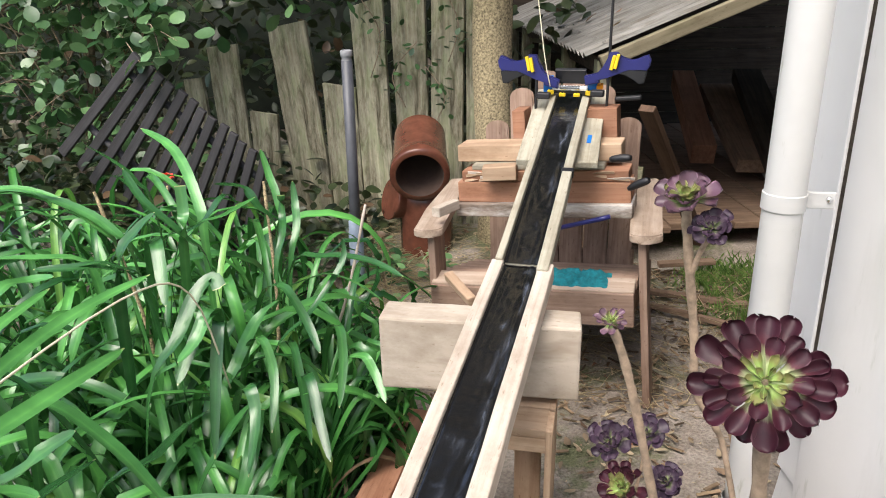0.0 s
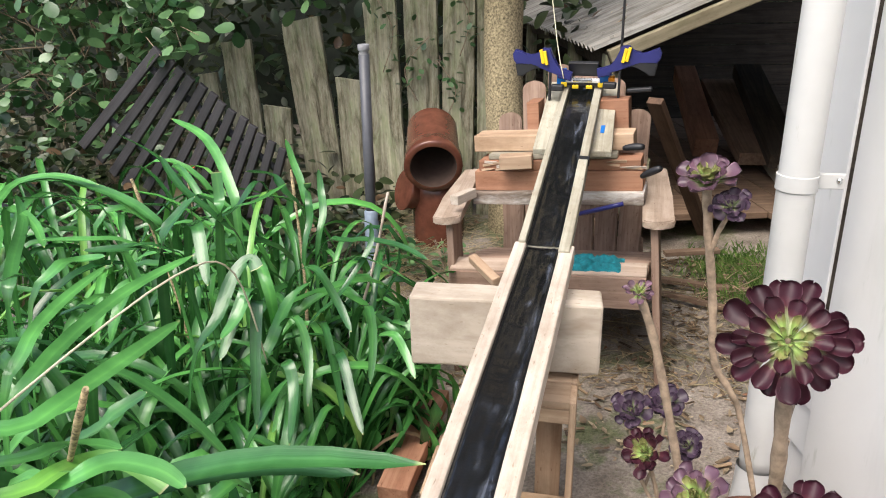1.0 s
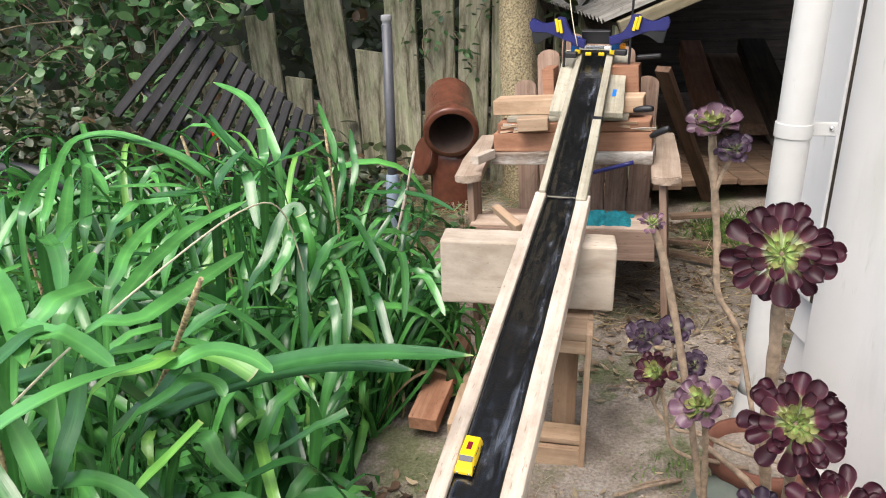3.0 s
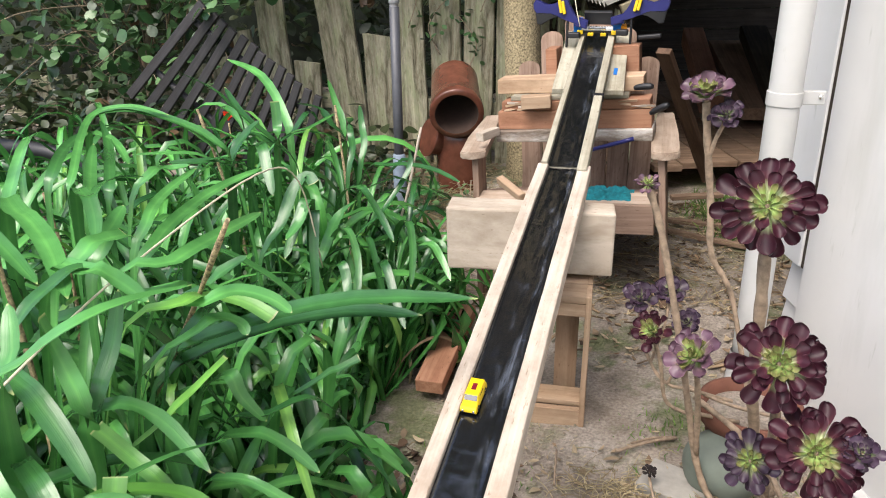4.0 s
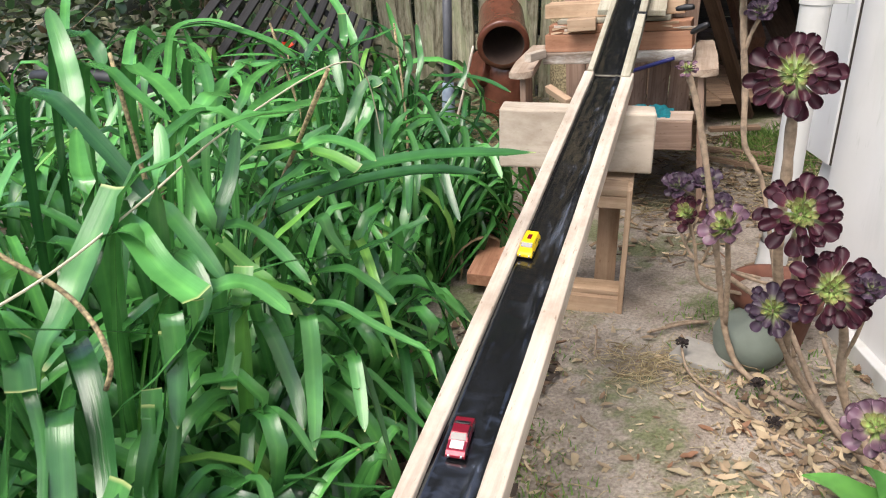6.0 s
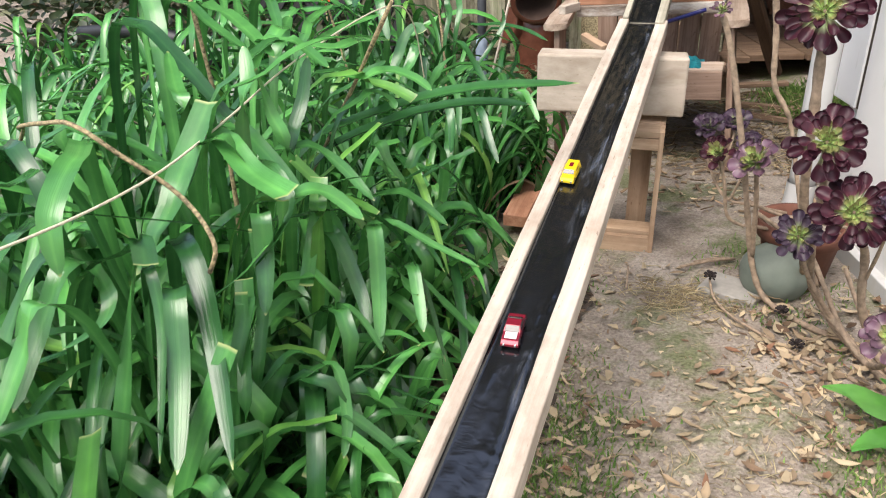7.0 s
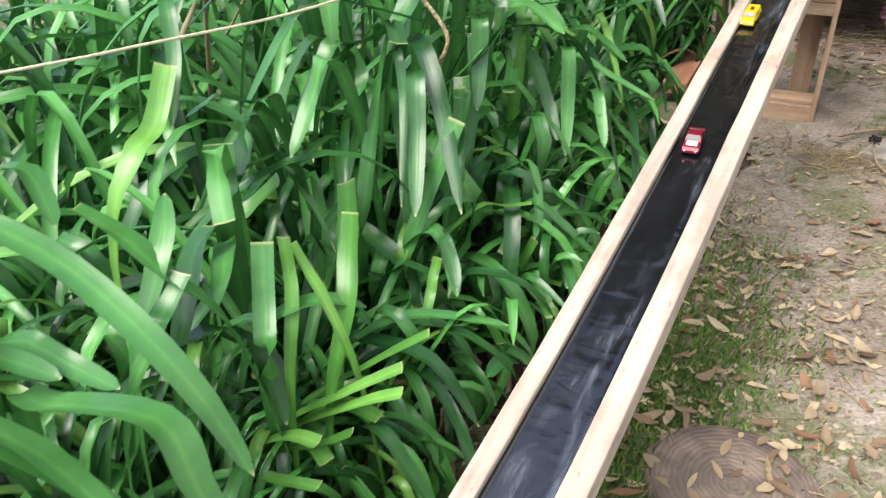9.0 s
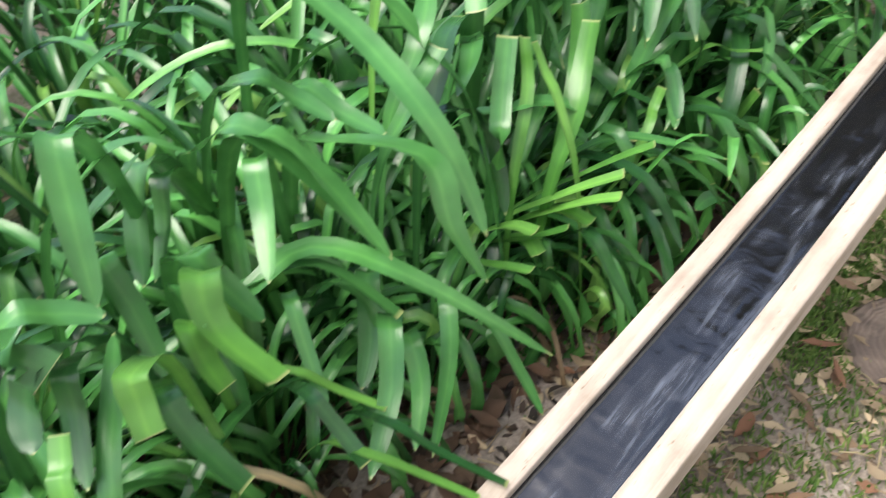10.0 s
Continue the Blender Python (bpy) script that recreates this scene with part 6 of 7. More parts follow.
LOW_LEAVES_2 = [
    (0.022, "tip", (-0.261, -1.321, 0.4), (-0.305, -1.284, 0.446), (-0.329, -1.26, 0.478)),
    (0.03, "tip", (-0.324, -1.317, 0.494), (-0.307, -1.339, 0.473), (-0.287, -1.347, 0.452)),
    (0.024, "tip", (-0.331, -1.297, 0.473), (-0.306, -1.313, 0.444), (-0.27, -1.331, 0.408)),
    (0.014, "pale", (-0.383, -1.099, 0.264), (-0.342, -1.072, 0.242), (-0.298, -1.043, 0.223)),
    (0.015, "cut", (-0.256, -1.07, 0.26), (-0.206, -1.049, 0.239), (-0.14, -1.02, 0.22)),
    (0.014, "pale", (-0.239, -1.107, 0.259), (-0.19, -1.078, 0.242), (-0.145, -1.055, 0.229)),
    (0.018, "tip", (-0.428, -1.062, 0.323), (-0.377, -1.08, 0.267), (-0.339, -1.092, 0.231)),
]
LOW_LEAVES_3 = [
    (0.018, "cut", (-0.328, -1.118, 0.292), (-0.286, -1.112, 0.262), (-0.248, -1.11, 0.238)),
    (0.028, "tip", (-0.348, -0.988, 0.29), (-0.306, -1.029, 0.235), (-0.266, -1.099, 0.18)),
    (0.024, "tip", (-0.367, -0.885, 0.243), (-0.324, -0.925, 0.185), (-0.276, -1.003, 0.114)),
    (0.02, "tip", (-0.329, -0.854, 0.208), (-0.266, -0.86, 0.162), (-0.216, -0.872, 0.128)),
    (0.03, "tip", (-0.451, -0.939, 0.265), (-0.408, -0.978, 0.204), (-0.383, -1.018, 0.163)),
    (0.02, "pale", (-0.249, -1.347, 0.442), (-0.262, -1.338, 0.454), (-0.275, -1.329, 0.468)),
    (0.028, "cut", (-0.332, -1.194, 0.485), (-0.31, -1.193, 0.461), (-0.297, -1.189, 0.448)),
]
LOW_LEAVES_4 = [
    (0.024, "tip", (-0.361, -1.321, 0.509), (-0.353, -1.286, 0.502), (-0.338, -1.259, 0.489)),
    (0.038, "tip", (-0.596, -1.112, 0.451), (-0.57, -1.15, 0.393), (-0.537, -1.174, 0.338)),
    (0.034, "tip", (-0.372, -1.169, 0.48), (-0.343, -1.158, 0.45), (-0.311, -1.148, 0.422)),
    (0.03, "tip", (-0.598, -1.092, 0.425), (-0.574, -1.121, 0.374), (-0.55, -1.157, 0.327)),
    (0.026, "tip", (-0.365, -0.953, 0.225), (-0.323, -0.973, 0.183), (-0.285, -1.021, 0.135)),
    (0.03, "cut", (-0.322, -1.329, 0.523), (-0.31, -1.321, 0.508), (-0.301, -1.314, 0.498)),
]


DEEPER = Vector((-0.85, 0.52, 0))


def long_leaf(clumps, width, end, *arch):
    """A leaf that rises out of a clump deeper in the bed and follows its arch."""
    arch = [Vector(p) for p in arch]
    away = (arch[1] - arch[0]) * Vector((1, 1, 0))
    steep = abs(arch[1].z - arch[0].z) / max(0.01, away.length)
    falls = arch[-1].z < arch[0].z - 0.03
    out = away.normalized() if away.length > 0.01 else -DEEPER
    if falls:
        back = (DEEPER - out).normalized() if (DEEPER - out).length > 0.3 else DEEPER
        foot = arch[0] + back * 0.24
        rise = arch[0] + back * 0.11 - Vector((0, 0, 0.07 + 0.05 * steep))
    elif steep > 1.2:
        foot = arch[0] + DEEPER * 0.10
        rise = arch[0].lerp(foot, 0.5)
        rise.z = 0.5 * arch[0].z
    else:
        foot = arch[0] - out * 0.16 + DEEPER * 0.10
        rise = arch[0] - out * 0.09 + DEEPER * 0.05 - Vector((0, 0, 0.12))
    foot.z = ground_z(foot.x, foot.y)
    pts = bent([foot, rise, *arch], 4)
    clump = min(clumps, key=lambda c: (c.matrix_world.translation - foot).length)
    base = clump.matrix_world.translation
    twist = 0.5 * math.sin(37 * arch[0].x + 23 * arch[-1].y)
    p = new("leaf", leaf_on_line([q - base for q in pts], None, width, end != "tip", twist, M_STRAP_PALE if end == "pale" else M_STRAP_LONG))
    p.parent = clump


def build_agapanthus():
    rnd = random.Random(11)
    short, tall, droop = [], [], []
    for k in range(40):
        short.append(strap_mesh(rnd.uniform(0.42, 0.66), rnd.uniform(0.030, 0.040), rnd.uniform(66, 86), rnd.uniform(80, 165), rnd.random() < 0.35, rnd.uniform(-0.35, 0.35), k))
        tall.append(strap_mesh(rnd.uniform(0.85, 1.25), rnd.uniform(0.036, 0.048), rnd.uniform(68, 86), rnd.uniform(80, 160), rnd.random() < 0.15, rnd.uniform(-0.35, 0.35), 100 + k))
    for k in range(40):
        droop.append(strap_mesh(rnd.uniform(0.62, 1.0), rnd.uniform(0.036, 0.048), rnd.uniform(72, 88), rnd.uniform(145, 178), rnd.random() < 0.35, rnd.uniform(-0.3, 0.3), 200 + k, 0.38, 0.6))
    spread = [strap_mesh(rnd.uniform(0.6, 1.0), rnd.uniform(0.036, 0.048), rnd.uniform(44, 72), rnd.uniform(70, 125), rnd.random() < 0.12, rnd.uniform(-0.3, 0.3), 400 + k, 0.3, 0.7) for k in range(40)]
    dead = [strap_mesh(rnd.uniform(0.45, 0.8), rnd.uniform(0.016, 0.028), rnd.uniform(60, 84), rnd.uniform(150, 185), False, rnd.uniform(-0.8, 0.8), 300 + k, 0.3, 0.5, M_DRYLEAF) for k in range(10)]
    spots = []
    for i, x in enumerate((-0.58, -0.80, -1.05, -1.36, -1.72, -2.15, -2.65, -0.42)):
        y = -1.7 + 0.1 * (i % 2)
        while y < (1.45, 1.7, 1.85, 1.9, 1.95, 1.9, 1.8, 0.2)[i]:
            spots.append((x + rnd.uniform(-.06, .06) - 0.16 * step(0.4, 1.2, y) * (i < 2), y + rnd.uniform(-.07, .07), i))
            y += (0.22, 0.24, 0.27, 0.34, 0.4, 0.45, 0.5, 0.24)[i]
    for x in (-3.2, -2.85, -2.5, -2.2, -1.9, -1.6, -1.3):
        spots.append((x, 2.05 + rnd.uniform(-.08, .08), 8))
    spots += [(-3.1, 1.0, 6), (-3.15, 1.6, 6)]
    clumps = []
    for x, y, ring in spots:
        n = round((42, 38, 36, 30, 28, 26, 26, 20, 22)[ring] * (1.5 + 0.25 * step(0.5, 1.2, y)) * (1 - (0.4 if ring not in (0, 7) else 0.0) * step(-0.4, -0.75, y)))
        base = at_ground(x, y)
        t = thing("agapanthus", Matrix.Translation(base), "clump of glossy green strap leaves, some cut short", "plant", "agapanthus clumps beside the ramp")
        clumps.append(t)
        for k in range(n):
            for attempt in range(24):
                a = 360 * k / n + rnd.uniform(-12, 12) + (attempt // 3) * 23
                pool = short if ring in (0, 7, 8) and rnd.random() < 0.8 or rnd.random() < 0.18 else tall
                if rnd.random() < (0.75 if abs((a + 180) % 360 - 180) < 80 and ring < 3 else 0.0 if ring in (7, 8) else 0.55):
                    pool = droop
                if y > 0.3 and ring < 7 and rnd.random() < 0.55:
                    pool = spread
                if k % 19 == 7:
                    pool = dead
                me, line = pool[rnd.randrange(len(pool))]
                far = step(0.6, 1.0, y) * (ring in (2, 3, 4, 5, 6))
                thin = (0.64 if ring in (0, 7) else 0.70) + 0.10 * math.exp(-((y - 0.1) / 0.35) ** 2) - 0.16 * step(0.5, 1.2, y) - 0.14 * step(-0.25, -0.6, y)
                sc = (1 + 0.1 * far) * rnd.uniform(0.85, 1.08) * (0.92 if ring == 0 else 0.72 if ring == 7 else 1.0) * (0.85 if ring == 1 else 1.0)
                r = rnd.uniform(0.005, 0.05)
                m = pose(r * math.cos(radians(a)), r * math.sin(radians(a)), 0, 0, 0, a) @ pose(0, 0, 0, rnd.uniform(-9, 9), rnd.uniform(-6, 8), 0) @ Matrix.Diagonal((sc, sc * thin, sc, 1))
                way = [base + (m @ p) for p in line]
                if all(p.x < leaf_edge(p.y) and p.z < canopy(p.x, p.y) and not (p.z > 0.20 and -0.56 < p.x and -0.84 < p.y < -0.52) for p in way):
                    break
            else:
                continue
            p = new("leaf", me)
            p.parent = t
            p.matrix_local = m
    for leaves in (BACK_LEAVES_1, BACK_LEAVES_2, BACK_LEAVES_3, BACK_LEAVES_4, BACK_LEAVES_5, MIDDLE_LEAVES_1, MIDDLE_LEAVES_2, MIDDLE_LEAVES_3, MIDDLE_LEAVES_4, NEAR_LEAVES_1, NEAR_LEAVES_2, NEAR_LEAVES_3, NEAR_LEAVES_4, NEAR_LEAVES_5, NEAR_LEAVES_6, SIDE_LEAVES_1, SIDE_LEAVES_2, SIDE_LEAVES_3, SIDE_LEAVES_4, SIDE_LEAVES_5, FOOT_LEAVES_1, FOOT_LEAVES_2, FOOT_LEAVES_3, FOOT_LEAVES_4, LOW_LEAVES_1, LOW_LEAVES_2, LOW_LEAVES_3, LOW_LEAVES_4):
        for leaf in leaves:
            long_leaf(clumps, *leaf)
    # the long leaf that reaches over the rail, and its neighbours
    near = min(clumps, key=lambda c: (c.matrix_world.translation - Vector((-0.80, 0.33, 0))).length)
    base = near.matrix_world.translation
    for pts, w in [([base, base + Vector((0.01, 0.0, 0.28)), (-0.74, 0.38, 0.50), (-0.56, 0.45, 0.60), (-0.384, 0.505, 0.645), (-0.185, 0.53, 0.66)], 0.042),
                   ([base, base + Vector((0.0, 0.02, 0.25)), (-0.74, 0.42, 0.46), (-0.58, 0.49, 0.56), (-0.42, 0.54, 0.60), (-0.29, 0.56, 0.60)], 0.040)]:
        pts = bent([Vector(p) - base for p in pts], 3)
        p = new("leaf", leaf_on_line(pts, None, w, False, 0.3, M_STRAP_LONG))
        p.parent = near
    # a low fan of leaves cut off square, beside the ramp
    base = at_ground(-0.60, -0.72)
    t = thing("agapanthus", Matrix.Translation(base), "fan of pale green strap leaves cut off square beside the ramp", "plant", "agapanthus clumps beside the ramp")
    for k, end in enumerate([(-0.304, -0.618, 0.318), (-0.29, -0.641, 0.3), (-0.329, -0.643, 0.239), (-0.329, -0.698, 0.261), (-0.356, -0.731, 0.259), (-0.357, -0.721, 0.213), (-0.334, -0.763, 0.224), (-0.29, -0.576, 0.349)]):
        e = Vector(end) - base
        p = new("leaf", leaf_on_line(bent([Vector((0, 0, 0.0)), e * 0.4 + Vector((-0.02, 0.01 * (k % 3), 0.05)), e * 0.75 + Vector((0.015 * (k % 2), 0.012 * (k % 3 - 1), 0.04 + 0.012 * (k % 3))), e], 5), None, 0.0185 + 0.002 * (k % 3), True, 0.25 - 0.1 * (k % 4), M_STRAP_PALE))
        p.parent = t
    # dry flower stalks left among the leaves
    for i, (foot, top) in enumerate([((-0.86, 0.22, 0.0), (-0.90, 0.30, 0.84)), ((-1.50, 0.92, 0.0), (-1.43, 0.9, 0.60)), ((-0.80, 1.20, 0.0), (-0.968, 1.61, 0.705)), ((-1.10, 1.25, 0.0), (-1.24, 1.3, 0.74)), ((-0.95, 1.62, 0.02), (-0.74, 1.75, 0.62)), ((-1.20, 0.62, 0.0), (-0.476, 0.323, 0.831))]):
        t = thing("dry_flower_stalk", Matrix.Translation(at_ground(foot[0], foot[1])), "dry brown broken flower stalk among the leaves", "stalk", "dry stalks among the leaves")
        f, e = Vector((0, 0, 0)), Vector(top) - at_ground(foot[0], foot[1])
        bm = bmesh.new()
        tube(bm, bent([f, e * 0.5 + Vector((0.035, 0.02, 0.02)), e], 5), [0.0052 - 0.0001 * k + 0.0008 * math.sin(k * 3) for k in range(11)], 8)
        part("stalk", bm, M_DRYSTALK if i != 4 else M_PALE, t)
    # a pale broken stalk caught among the leaves
    t = thing("dry_flower_stalk", Matrix.Translation(at_ground(-1.12, -0.25)), "pale broken straw-coloured stalk lying on the leaves", "stalk", "dry stalks among the leaves")
    base = at_ground(-1.12, -0.25)
    bm = bmesh.new()
    tube(bm, [Vector((0, 0, 0)), Vector((-1.03, -0.20, 0.62)) - base, Vector((-0.93, -0.30, 0.635)) - base], [0.0045, 0.0045, 0.004], 8)
    part("stalk", bm, M_STRAW, t)
    bm = bmesh.new()
    tube(bm, [Vector((-0.925, -0.315, 0.625)) - base, Vector((-0.80, -0.46, 0.62)) - base], [0.004, 0.0045], 8)
    part("broken_end", bm, M_STRAW, t)
    # a bent dry stalk lying over the leaves
    t = thing("dry_flower_stalk", Matrix.Translation(at_ground(-1.45, -0.10)), "long bent dry brown stalk lying over the leaves", "stalk", "dry stalks among the leaves")
    base = at_ground(-1.45, -0.10)
    bm = bmesh.new()
    tube(bm, bent([Vector(p) - base for p in ((-1.45, -0.10, 0.0), (-1.30, 0.0, 0.35), (-1.05, -0.02, 0.62), (-0.91, -0.12, 0.69), (-0.80, -0.16, 0.72), (-0.69, -0.205, 0.742), (-0.63, -0.19, 0.70), (-0.585, -0.165, 0.655), (-0.535, -0.172, 0.622), (-0.492, -0.197, 0.592), (-0.506, -0.20, 0.552))], 4), 0.0034, 7)
    part("stalk", bm, M_DRYSTALK, t)


build_agapanthus()


# ---- shrub, hedge ----
def build_shrub():
    t = thing("round_leaved_shrub", pose(-2.6, 2.75, 0.1), "shrub with glossy rounded green leaves hanging over the fence", "shrub")
    rnd = random.Random(21)
    leaves = bmesh.new()
    for k in range(64):
        x, y, z = rnd.uniform(-1.2, 1.1), rnd.uniform(-0.28, 0.12), rnd.uniform(0.75, 1.6)
        if k > 52:
            x, y, z = rnd.uniform(-1.4, 0.75), rnd.uniform(-0.5, -0.1), rnd.uniform(0.05, 0.75)
        if 30 < k <= 42:
            x, z, y = rnd.uniform(0.9, 2.1), rnd.uniform(0.95, 1.4), rnd.uniform(-0.15, 0.1)
        if k < 3:
            x, y, z = 0.78 + 0.08 * k, -0.52, 0.80 + 0.05 * k
        end = Vector((x, y, z))
        start = Vector((x * 0.3 - 0.1, 0.15, 1.4 if 30 < k <= 42 else rnd.uniform(0.3, 1.2)))
        pts = bent([start, (start + end) / 2 + Vector((rnd.uniform(-.1, .1), 0, rnd.uniform(0.02, 0.15))), end], 5)
        bm = bmesh.new()
        tube(bm, pts, [0.005 - 0.0004 * i for i in range(11)], 6)
        part("branch", bm, M_BARK, t)
        for i in range(27):
            s = rnd.random() ** 0.6
            q = pts[int(s * (len(pts) - 1))]
            p = q + Vector((rnd.gauss(0, 0.055), rnd.gauss(0, 0.05), rnd.gauss(0, 0.055)))
            w = rnd.uniform(0.040, 0.068)
            leaf_blade(leaves, Matrix.Translation(p) @ pose(0, 0, 0, rnd.uniform(-45, 45), rnd.uniform(-30, 70), rnd.uniform(0, 360)), w * 1.25, w, 0.05)
    part("foliage", leaves, M_ROUND, t)
    bm = bmesh.new()
    tube(bm, bent([(-0.2, 0.2, -0.1), (-0.1, 0.15, 0.6), (0.1, 0.05, 1.5)], 5), [0.035 - 0.002 * i for i in range(11)], 10)
    part("stem", bm, M_BARK, t)


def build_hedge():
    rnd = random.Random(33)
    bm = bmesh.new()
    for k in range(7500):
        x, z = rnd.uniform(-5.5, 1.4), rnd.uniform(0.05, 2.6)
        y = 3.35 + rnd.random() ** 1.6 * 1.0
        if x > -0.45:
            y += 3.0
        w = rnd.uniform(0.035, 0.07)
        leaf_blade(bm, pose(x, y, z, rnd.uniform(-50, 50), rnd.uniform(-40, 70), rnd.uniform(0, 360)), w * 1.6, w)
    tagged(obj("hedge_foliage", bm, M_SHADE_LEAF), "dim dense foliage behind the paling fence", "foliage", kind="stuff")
    # near-black sheet, its unseen upper part added to keep sky out of reflections
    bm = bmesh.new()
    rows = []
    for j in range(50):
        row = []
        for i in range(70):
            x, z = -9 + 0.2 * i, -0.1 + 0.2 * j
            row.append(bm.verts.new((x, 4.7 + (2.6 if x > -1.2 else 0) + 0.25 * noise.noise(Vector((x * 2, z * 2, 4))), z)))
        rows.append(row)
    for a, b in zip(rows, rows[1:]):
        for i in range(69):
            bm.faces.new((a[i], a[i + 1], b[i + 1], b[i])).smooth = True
    tagged(obj("backdrop_sky_block", bm, plain("deep_hedge_shade", (0.012, 0.018, 0.009), 0.9, 0, 9, 0.6, 0.8)), "dark sheet far behind the fence, raised out of view to block sky", "hedge", kind="structure")


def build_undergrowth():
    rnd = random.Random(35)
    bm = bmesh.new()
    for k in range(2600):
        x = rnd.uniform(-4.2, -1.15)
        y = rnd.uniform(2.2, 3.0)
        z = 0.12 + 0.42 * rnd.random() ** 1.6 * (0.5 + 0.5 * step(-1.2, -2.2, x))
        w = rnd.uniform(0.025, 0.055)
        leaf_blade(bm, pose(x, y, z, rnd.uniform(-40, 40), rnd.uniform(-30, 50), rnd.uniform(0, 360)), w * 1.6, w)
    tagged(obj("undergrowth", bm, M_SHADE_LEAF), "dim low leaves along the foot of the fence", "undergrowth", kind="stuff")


def build_vines():
    rnd = random.Random(77)
    for x, z, up in ((-0.92, 1.02, 0.16), (-1.28, 0.98, 0.2), (-1.12, 0.80, 0.14), (-0.98, 0.72, 0.12)):
        t = thing("climbing_vine", pose(x, FENCE_Y - 0.03, z), "thin vine with small pale green leaves on the fence", "vine", "vines on the fence")
        pts = bent([(0, 0, -up), (rnd.uniform(-.08, .08), -0.015, 0), (rnd.uniform(-.1, .1), -0.01, up)], 5)
        bm = bmesh.new()
        tube(bm, pts, 0.0022, 5)
        part("stem", bm, M_STEM, t)
        bm = bmesh.new()
        for k in range(26):
            p = pts[rnd.randrange(3, len(pts))] + Vector((rnd.gauss(0, 0.035), -0.01 + rnd.gauss(0, 0.01), rnd.gauss(0, 0.03)))
            leaf_blade(bm, Matrix.Translation(p) @ pose(0, 0, 0, rnd.uniform(-40, 40), rnd.uniform(-20, 60), rnd.uniform(0, 360)), 0.034, 0.022, 0.06)
        part("foliage", bm, M_ROUND, t)


def build_weeds():
    rnd = random.Random(51)
    for x, y in ((-1.06, 2.52), (-0.98, 2.42), (-0.80, 2.46), (-1.22, 2.50)):
        t = thing("weed", Matrix.Translation(at_ground(x, y)), "low soft green weed among dry straw", "weed", "weeds by the fence")
        bm = bmesh.new()
        for k in range(46):
            a, r, h = rnd.uniform(0, 360), rnd.uniform(0.0, 0.09), rnd.uniform(0.03, 0.17)
            leaf_blade(bm, pose(r * math.cos(radians(a)), r * math.sin(radians(a)), h, rnd.uniform(-25, 25), rnd.uniform(-30, 40), a), rnd.uniform(0.03, 0.055), rnd.uniform(0.016, 0.03), 0.06)
        part("foliage", bm, M_ROUND, t)
        for k in range(7):
            a = rnd.uniform(0, 6.28)
            bm = bmesh.new()
            tube(bm, bent([(0, 0, -0.01), (0.03 * math.cos(a), 0.03 * math.sin(a), 0.08), (0.07 * math.cos(a), 0.07 * math.sin(a), 0.15)], 3), 0.0018, 5)
            part("stem", bm, M_STEM, t)


build_shrub()
build_hedge()
build_undergrowth()
build_weeds()
build_vines()


# ---- litter, grass and small things on the ground ----
def scatter(n, region, seed):
    rnd = random.Random(seed)
    for _ in range(n):
        yield rnd, *region(rnd)


def path_area(rnd):
    while True:
        x, y = rnd.uniform(-0.5, 0.62), rnd.uniform(-1.6, 1.25)
        bare = step(0.25, 0.5, y) * math.exp(-((x - 0.02) / 0.14) ** 2)
        if rnd.random() < (1.0 if x > -0.25 else 0.6) * (0.35 + 0.65 * step(0.95, -0.1, y) if y > 0.6 else 1.0) * (1 - 0.85 * bare):
            return x, y


def bed_edge(rnd):
    return rnd.uniform(-0.62, 0.05), rnd.uniform(-1.5, 1.1)


def bed_low(rnd):
    return rnd.uniform(-0.62, -0.2), rnd.uniform(-1.4, -0.15)


def foot_area(rnd):
    return rnd.gauss(0.33, 0.13), rnd.gauss(0.62, 0.2)


def back_area(rnd):
    return rnd.uniform(-1.3, 0.45), rnd.uniform(1.9, 3.0)


def straw_heap(rnd):
    return rnd.gauss(-0.98, 0.13), rnd.gauss(2.5, 0.16)


def chip_area(rnd):
    return rnd.uniform(-0.62, 0.5), 3.05 - 1.5 * rnd.random() ** 1.8


def behind_chair(rnd):
    return rnd.uniform(-0.15, 0.45), rnd.uniform(1.5, 2.9)


def curled_leaf(bm, m, length, width, fold, curl, rnd):
    """A dry leaf, rolled along its length, with an uneven outline."""
    lean = rnd.uniform(-0.25, 0.25)
    rows = []
    for x, w in ((0.0, 0.05), (0.12, 0.5), (0.3, 0.9), (0.5, 1.0), (0.7, 0.85), (0.88, 0.45), (1.0, 0.05)):
        c = Vector((x * length, lean * length * x * x, curl * length * (x - 0.5) ** 2))
        a, b = (w * width / 2 * rnd.uniform(0.7, 1.15) for _ in range(2))
        rows.append([bm.verts.new(m @ (c + Vector((0, -a, fold * a)))), bm.verts.new(m @ c), bm.verts.new(m @ (c + Vector((0, b, fold * b * rnd.uniform(0.5, 1.3)))))])
    for a, b in zip(rows, rows[1:]):
        for k in range(2):
            bm.faces.new((a[k], b[k], b[k + 1], a[k + 1])).smooth = True


